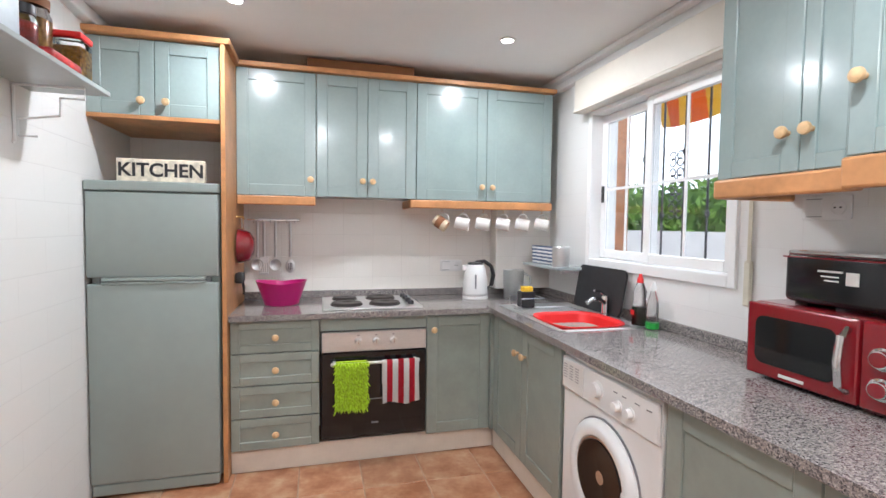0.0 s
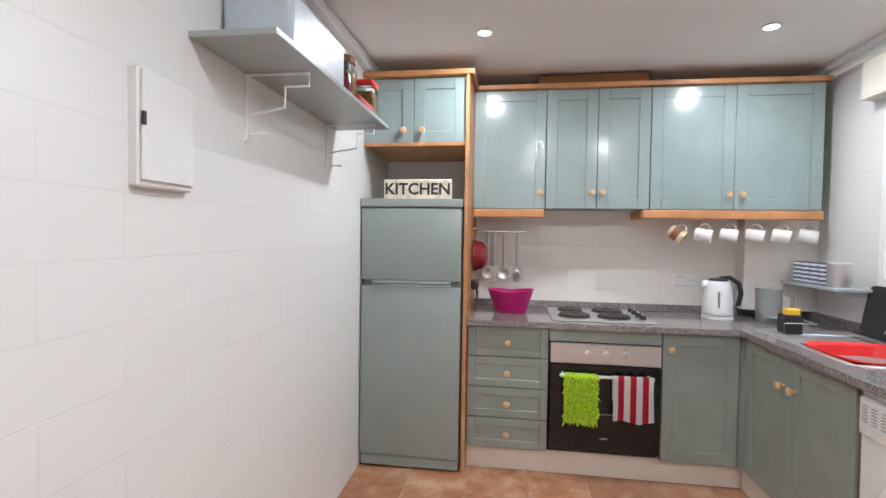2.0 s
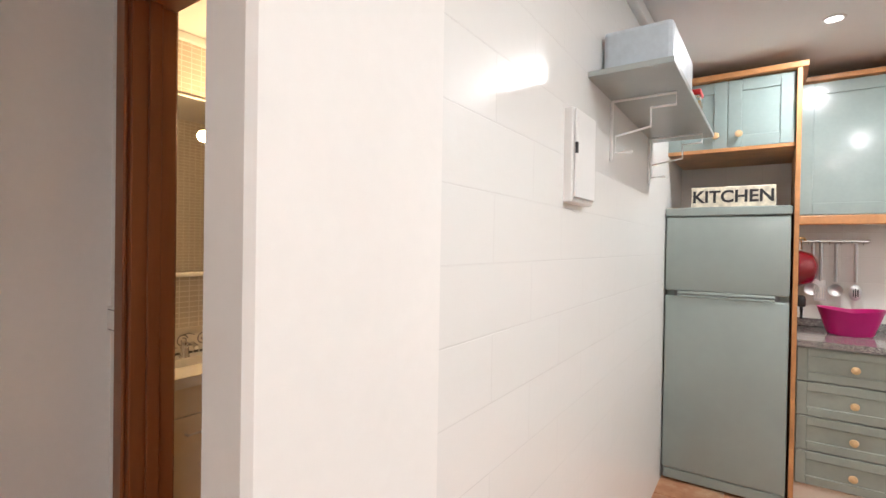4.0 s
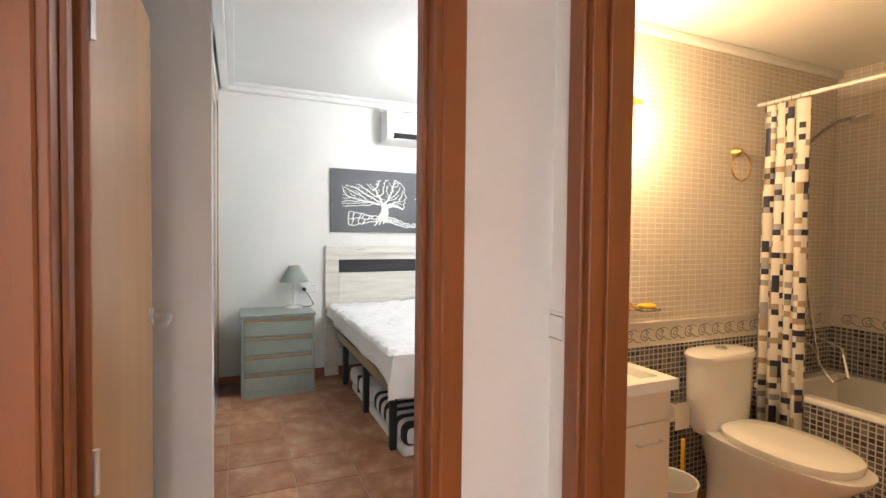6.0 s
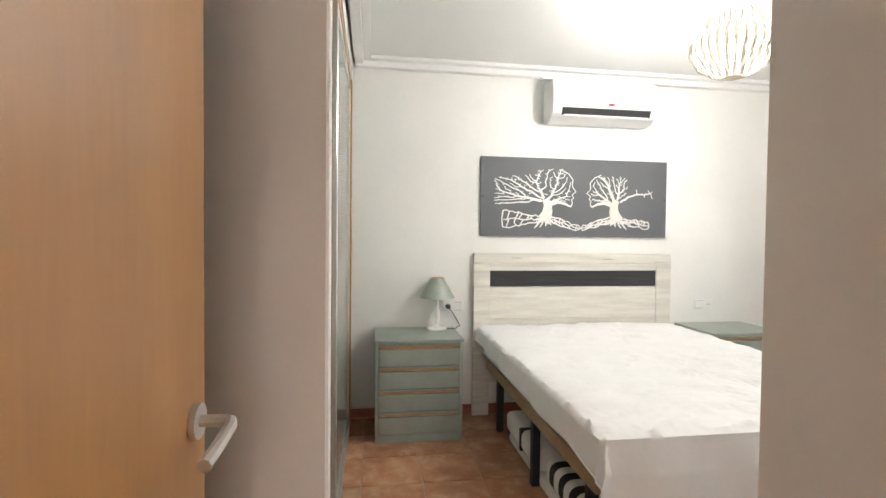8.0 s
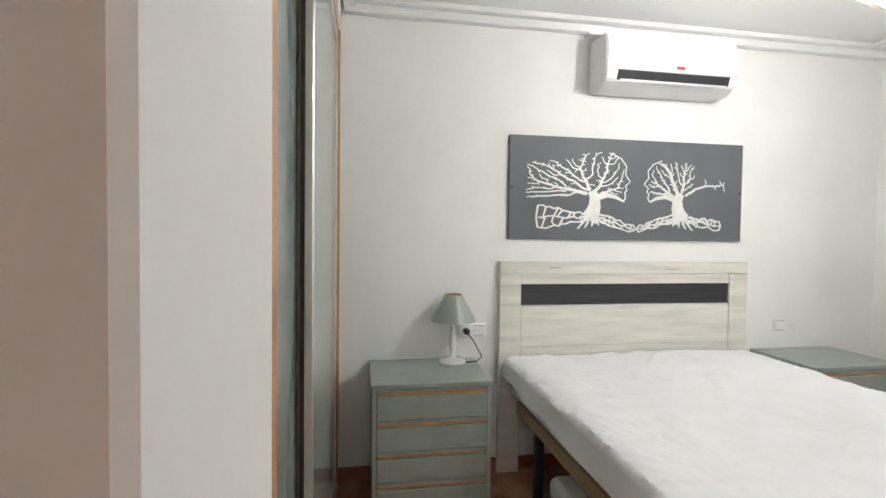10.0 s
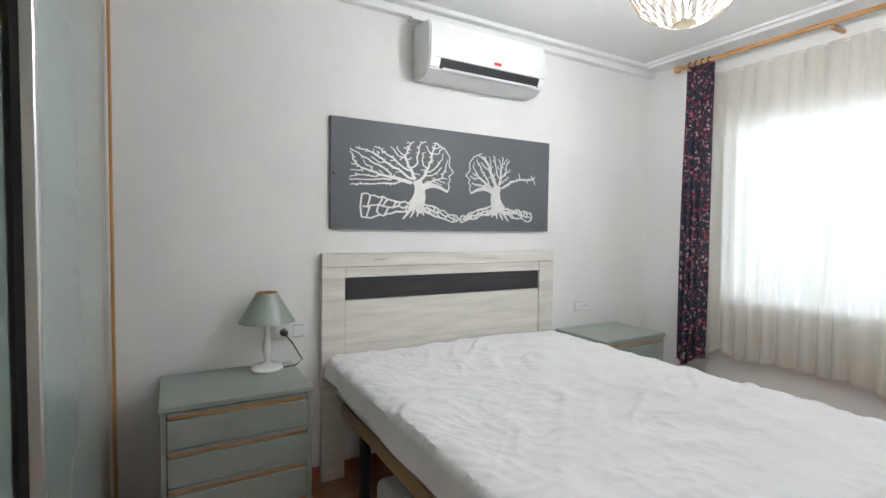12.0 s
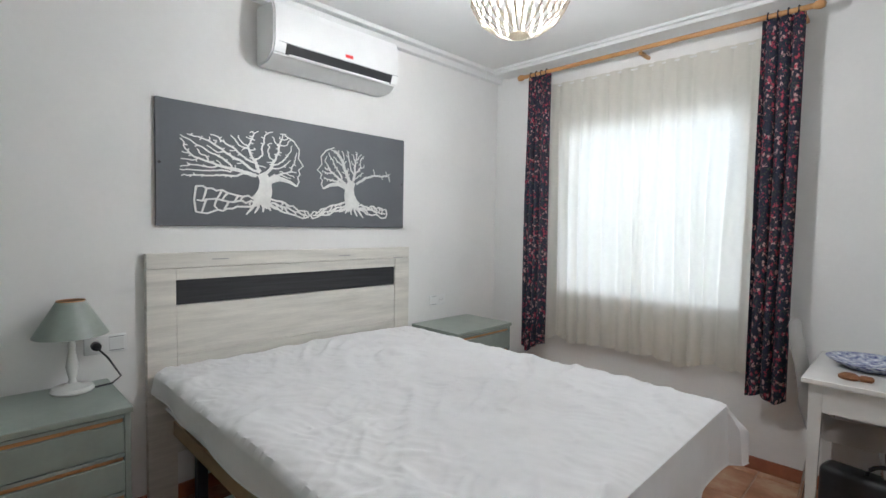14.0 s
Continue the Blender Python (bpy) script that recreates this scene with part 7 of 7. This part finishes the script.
# scroll border
bd_ = setting("border_tile", boxes((-1.8945, -1.889, -2.95, -0.458, 0.803, 0.905), (-1.8945, -1.884, -2.95, -0.458, 0.905, 0.918), (-1.8945, -1.884, -2.95, -0.458, 0.798, 0.804)), mat("cream_border_tile", (0.66, 0.62, 0.56), 0.25, var=0.06), "cream border tile with a grey scroll pattern", "border")
bn_ = setting("border_tile_north", boxes((-1.889, KX0 - T - 0.02, -0.457, -0.4505, 0.803, 0.905)), MATS["cream_border_tile"], "cream border tile with a grey scroll pattern", "border")
SCR = mat("grey_scroll_print", (0.20, 0.18, 0.18), 0.3)
bm0 = bmesh.new()
tube(arc((0, 0, 0), 0.026, 20, 330, (0, 1, 0), (0, 0, 1), 16), 0.0035, 5, bm0)
tube(arc((0, 0.004, 0), 0.012, 160, 480, (0, 1, 0), (0, 0, 1), 12), 0.003, 5, bm0)
tube([(0, 0.022, -0.012), (0, 0.045, -0.028), (0, 0.075, -0.032)], 0.0035, 5, bm0, 0.002)
tube([(0, -0.005, 0.026), (0, 0.03, 0.032), (0, 0.06, 0.02)], 0.003, 5, bm0, 0.0015)
scroll_me = bpy.data.meshes.new("scroll")
bm0.to_mesh(scroll_me)
bm0.free()
scroll_me.materials.append(SCR)
for i in range(24):
    s_ = new("scroll", scroll_me)
    s_.location = (-1.8885, -2.88 + i * 0.1, 0.853)
    s_.scale = (0.4, 1, 1)
    s_.parent = bd_
for i in range(14):
    s_ = new("scroll", scroll_me)
    s_.location = (-1.80 + i * 0.1, -0.4572, 0.853)
    s_.rotation_euler = (0, 0, radians(-90))
    s_.scale = (0.4, 1, 1)
    s_.parent = bn_

# toilet: stands on the mosaic wall, faces +x
t = thing("toilet", (-1.55, -1.575, 0), "white ceramic close-coupled toilet with closed lid", "toilet")


def oval_stack(levels, seg=32):
    """Lofted rings: (centre x, half length, half width, height)."""
    bm = bmesh.new()
    rows = []
    for cx, a, b_, z in levels:
        rows.append([bm.verts.new((cx + a * math.copysign(abs(math.cos(k * 2 * math.pi / seg)) ** 0.85, math.cos(k * 2 * math.pi / seg)), -1.575 + b_ * math.copysign(abs(math.sin(k * 2 * math.pi / seg)) ** 0.8, math.sin(k * 2 * math.pi / seg)), z)) for k in range(seg)])
    for a, b_ in zip(rows, rows[1:]):
        for k in range(seg):
            bm.faces.new((a[k], a[(k + 1) % seg], b_[(k + 1) % seg], b_[k]))
    bm.faces.new(rows[0][::-1])
    bm.faces.new(rows[-1])
    return bm


part("cistern", oval_stack([(-1.79, 0.07, 0.15, 0.37), (-1.79, 0.09, 0.185, 0.42), (-1.79, 0.092, 0.195, 0.60), (-1.79, 0.093, 0.20, 0.735)]), CERAM, t, smooth=True)
part("cistern_lid", oval_stack([(-1.788, 0.10, 0.207, 0.737), (-1.788, 0.103, 0.21, 0.757), (-1.788, 0.095, 0.20, 0.772), (-1.788, 0.06, 0.15, 0.777)]), CERAM, t, smooth=True)
part("flush_button", lathe([(0.028, 0.776), (0.028, 0.784), (0.02, 0.787), (0, 0.787)], Matrix.Translation((-1.785, -1.575, 0)), 18), CHROME, t, smooth=True)
part("bowl", oval_stack([(-1.62, 0.20, 0.12, 0), (-1.61, 0.21, 0.12, 0.08), (-1.58, 0.24, 0.13, 0.2), (-1.53, 0.31, 0.17, 0.31), (-1.50, 0.345, 0.185, 0.375), (-1.50, 0.35, 0.188, 0.395)]), CERAM, t, smooth=True)
part("seat_lid", oval_stack([(-1.46, 0.265, 0.185, 0.397), (-1.46, 0.27, 0.188, 0.412), (-1.46, 0.268, 0.187, 0.43), (-1.46, 0.25, 0.17, 0.442), (-1.47, 0.15, 0.10, 0.446)]), LACQ, t, "white closed lid", True)
o = thing("paper_holder", (-1.84, -1.84, 0.5), "chrome toilet paper holder with a roll", "paper holder")
part("cover", boxes((-1.888, -1.77, -1.90, -1.78, 0.54, 0.546), bevel=0.002), CHROME, o)
part("roll", lathe([(0.02, -0.05), (0.05, -0.05), (0.05, 0.05), (0.02, 0.05)], Matrix.Translation((-1.83, -1.84, 0.485)) @ Matrix.Rotation(radians(90), 4, "X"), 20), PAPER, o, "white paper roll", True)
part("sheet", boxes((-1.782, -1.78, -1.888, -1.792, 0.41, 0.485)), PAPER, o)
o = thing("waste_bin", (-1.66, -2.06, 0), "white plastic basket bin beside the vanity", "bin")
part("basket", lathe([(0, 0.004), (0.085, 0.004), (0.09, 0.0), (0.115, 0.26), (0.12, 0.27), (0.111, 0.268), (0.085, 0.008), (0, 0.008)], Matrix.Translation((-1.66, -2.06, 0.001)), 28), WHITE, o, smooth=True)
o = thing("toilet_brush", (-1.74, -1.88, 0), "yellow toilet brush in a cream holder", "toilet brush")
part("pot", lathe([(0, 0), (0.05, 0), (0.055, 0.05), (0.045, 0.12), (0.04, 0.12), (0, 0.06)], Matrix.Translation((-1.74, -1.88, 0.001)), 18), mat("cream_plastic", (0.6, 0.5, 0.3), 0.5), o, smooth=True)
part("handle", tube([(-1.74, -1.88, 0.07), (-1.745, -1.875, 0.22), (-1.75, -1.87, 0.38)], 0.009, 8), YEL, o, "yellow plastic handle", True)

# bathtub and shower
tb = thing("bathtub", (-1.0, -0.8, 0), "white bathtub boxed in dark slate mosaic", "bathtub")
part("apron", boxes((-1.887, KX0 - T - 0.014, -1.16, -1.12, 0, 0.50)), MOSXL, tb, "dark mosaic apron")
part("rim", boxes((-1.887, KX0 - T - 0.014, -1.17, -1.09, 0.501, 0.535), (-1.887, KX0 - T - 0.014, -0.53, -0.459, 0.501, 0.535), (-1.887, -1.80, -1.09, -0.53, 0.501, 0.535), (-0.26, KX0 - T - 0.014, -1.09, -0.53, 0.501, 0.535), bevel=0.012, segs=3), CERAM, tb)
part("tub", boxes((-1.80, -0.26, -1.09, -0.53, 0.10, 0.12), (-1.81, -1.80, -1.09, -0.53, 0.12, 0.515), (-0.26, -0.25, -1.09, -0.53, 0.12, 0.515), (-1.80, -0.26, -1.10, -1.09, 0.12, 0.515), (-1.80, -0.26, -0.53, -0.52, 0.12, 0.515)), CERAM, tb)
cr = thing("shower_rail", (-1.0, -1.18, 2.05), "white shower curtain rail across the bath", "rail")
part("bar", tube([(-1.894, -1.18, 2.06), (KX0 - T - 0.013, -1.18, 2.06)], 0.011, 10), WHITE, cr, smooth=True)
sc = thing("shower_curtain", (-1.70, -1.18, 0.3), "drawn-back shower curtain with blue and beige squares", "curtain")
part("cloth", cloth(-1.86, -1.62, 0.28, 2.04, -1.19, 4.5, 0.038, 110, 24, hem=0.02, wide=1.0, seed=4.2), SHOWERC, sc, smooth=True)
for i in range(6):
    part("ring", tube(arc((-1.84 + i * 0.042, -1.18, 2.056), 0.018, 0, 360, (0, 1, 0), (0, 0, 1), 12), 0.002, 6), CHROME, sc)
sw = thing("hand_shower", (-1.86, -0.85, 1.0), "chrome hand shower on a wall holder with hose", "shower")
part("holder", lathe([(0.025, 0), (0.02, 0.03), (0, 0.032)], wall_m(-1.8945, -0.95, 1.80, "+x"), 14), CHROME, sw, smooth=True)
part("arm", tube([(-1.87, -0.95, 1.80), (-1.78, -0.93, 1.86), (-1.66, -0.92, 1.95), (-1.58, -0.92, 1.96)], 0.012, 10), CHROME, sw, smooth=True)
part("head", lathe([(0.014, 0.03), (0.045, 0.01), (0.05, 0), (0, -0.002)], Matrix.Translation((-1.54, -0.92, 1.94)) @ Matrix.Rotation(radians(-15), 4, "Y"), 20), CHROME, sw, smooth=True)
part("hose", tube([(-1.85, -0.95, 1.79), (-1.80, -0.93, 1.4), (-1.76, -0.92, 1.0), (-1.70, -0.92, 0.66), (-1.62, -0.93, 0.58), (-1.56, -0.92, 0.62), (-1.60, -0.90, 0.76), (-1.75, -0.88, 0.80), (-1.86, -0.88, 0.78)], 0.008, 8), CHROME, sw, smooth=True)
mx_ = thing("bath_mixer", (-1.86, -0.86, 0.75), "chrome bath mixer on the dado", "tap")
part("body", tube([(-1.86, -0.95, 0.76), (-1.86, -0.77, 0.76)], 0.022, 12), CHROME, mx_, smooth=True)
part("spout", tube([(-1.86, -0.86, 0.75), (-1.78, -0.86, 0.74), (-1.75, -0.86, 0.71)], 0.013, 8), CHROME, mx_, smooth=True)
part("wall_flange", lathe([(0.03, 0), (0.025, 0.02), (0, 0.02)], wall_m(-1.8875, -0.86, 0.76, "+x"), 14), CHROME, mx_)
tr_ = thing("towel_ring", (-1.86, -1.35, 1.78), "brass towel ring on the mosaic wall", "towel ring")
part("rose", lathe([(0.028, 0), (0.024, 0.02), (0.012, 0.04), (0, 0.042)], wall_m(-1.8945, -1.36, 1.79, "+x"), 16), GOLD, tr_, smooth=True)
part("ring", tube(arc((-1.855, -1.36, 1.71), 0.075, 0, 360, (0, 1, 0), (0, 0, 1), 24), 0.004, 6), GOLD, tr_, smooth=True)

# ---- floor tiles ----
TS = 0.333
bmt = boxes((-TS / 2 + 0.003, TS / 2 - 0.003, -TS / 2 + 0.003, TS / 2 - 0.003, -0.008, 0.0))
bmesh.ops.bevel(bmt, geom=[e for e in bmt.edges if e.verts[0].co.z > -0.001 and e.verts[1].co.z > -0.001], offset=0.003, segments=1, affect="EDGES")
tile_me = bpy.data.meshes.new("floor_tile")
bmt.to_mesh(tile_me)
bmt.free()


def tile_mat():
    m = mat("glazed_terracotta", (0.45, 0.23, 0.13), 0.35)
    N = m.node_tree.nodes
    b = N["Principled BSDF"]
    oi, tc, ad = N.new("ShaderNodeObjectInfo"), N.new("ShaderNodeTexCoord"), N.new("ShaderNodeVectorMath")
    ad.operation = "MULTIPLY_ADD"
    ad.inputs[1].default_value = (37, 37, 37)
    link(m, oi.outputs["Random"], ad.inputs[0])
    link(m, tc.outputs["Object"], ad.inputs[2])
    n1, n2 = N.new("ShaderNodeTexNoise"), N.new("ShaderNodeTexNoise")
    n1.inputs["Scale"].default_value, n1.inputs["Detail"].default_value = 7, 4
    n2.inputs["Scale"].default_value, n2.inputs["Detail"].default_value = 40, 4
    link(m, ad.outputs[0], n1.inputs[0])
    link(m, ad.outputs[0], n2.inputs[0])
    r = N.new("ShaderNodeValToRGB")
    e = r.color_ramp.elements
    e[0].position, e[0].color = 0.30, (0.30, 0.115, 0.05, 1)
    e[1].position, e[1].color = 0.72, (0.55, 0.36, 0.22, 1)
    k = e.new(0.50)
    k.color = (0.42, 0.20, 0.105, 1)
    mx = N.new("ShaderNodeMath")
    mx.operation = "MULTIPLY_ADD"
    mx.inputs[1].default_value, mx.inputs[2].default_value = 0.25, -0.125
    link(m, n2.outputs[0], mx.inputs[0])
    sm = N.new("ShaderNodeMath")
    link(m, n1.outputs[0], sm.inputs[0])
    link(m, mx.outputs[0], sm.inputs[1])
    link(m, sm.outputs[0], r.inputs[0])
    hs = N.new("ShaderNodeHueSaturation")
    vr = N.new("ShaderNodeMath")
    vr.operation = "MULTIPLY_ADD"
    vr.inputs[1].default_value, vr.inputs[2].default_value = 0.25, 0.87
    link(m, oi.outputs["Random"], vr.inputs[0])
    link(m, vr.outputs[0], hs.inputs["Value"])
    link(m, r.outputs[0], hs.inputs["Color"])
    link(m, hs.outputs[0], b.inputs["Base Color"])
    bp = N.new("ShaderNodeBump")
    bp.inputs["Strength"].default_value, bp.inputs["Distance"].default_value = 0.2, 0.003
    link(m, n1.outputs[0], bp.inputs["Height"])
    link(m, bp.outputs[0], b.inputs["Normal"])
    return m


tile_me.materials.append(tile_mat())
ROOMS = [(KX0, 2.1, -4.8, -0.52), (-1.19, KX0, -4.8, HY), (BX0, -1.29, -4.1, BYW), (-1.97, KX0 - T, -2.95, -1.16)]
for i in range(-15, 8):
    for j in range(-15, 1):
        x, y = 0.10 + i * TS, -0.52 + j * TS + TS / 2
        if any(a - TS / 2 < x < b + TS / 2 and c - TS / 2 < y < d + TS / 2 for a, b, c, d in ROOMS):
            t_ = new("floor_tile", tile_me)
            t_.location = (x, y, 0)
            t_.parent = floor
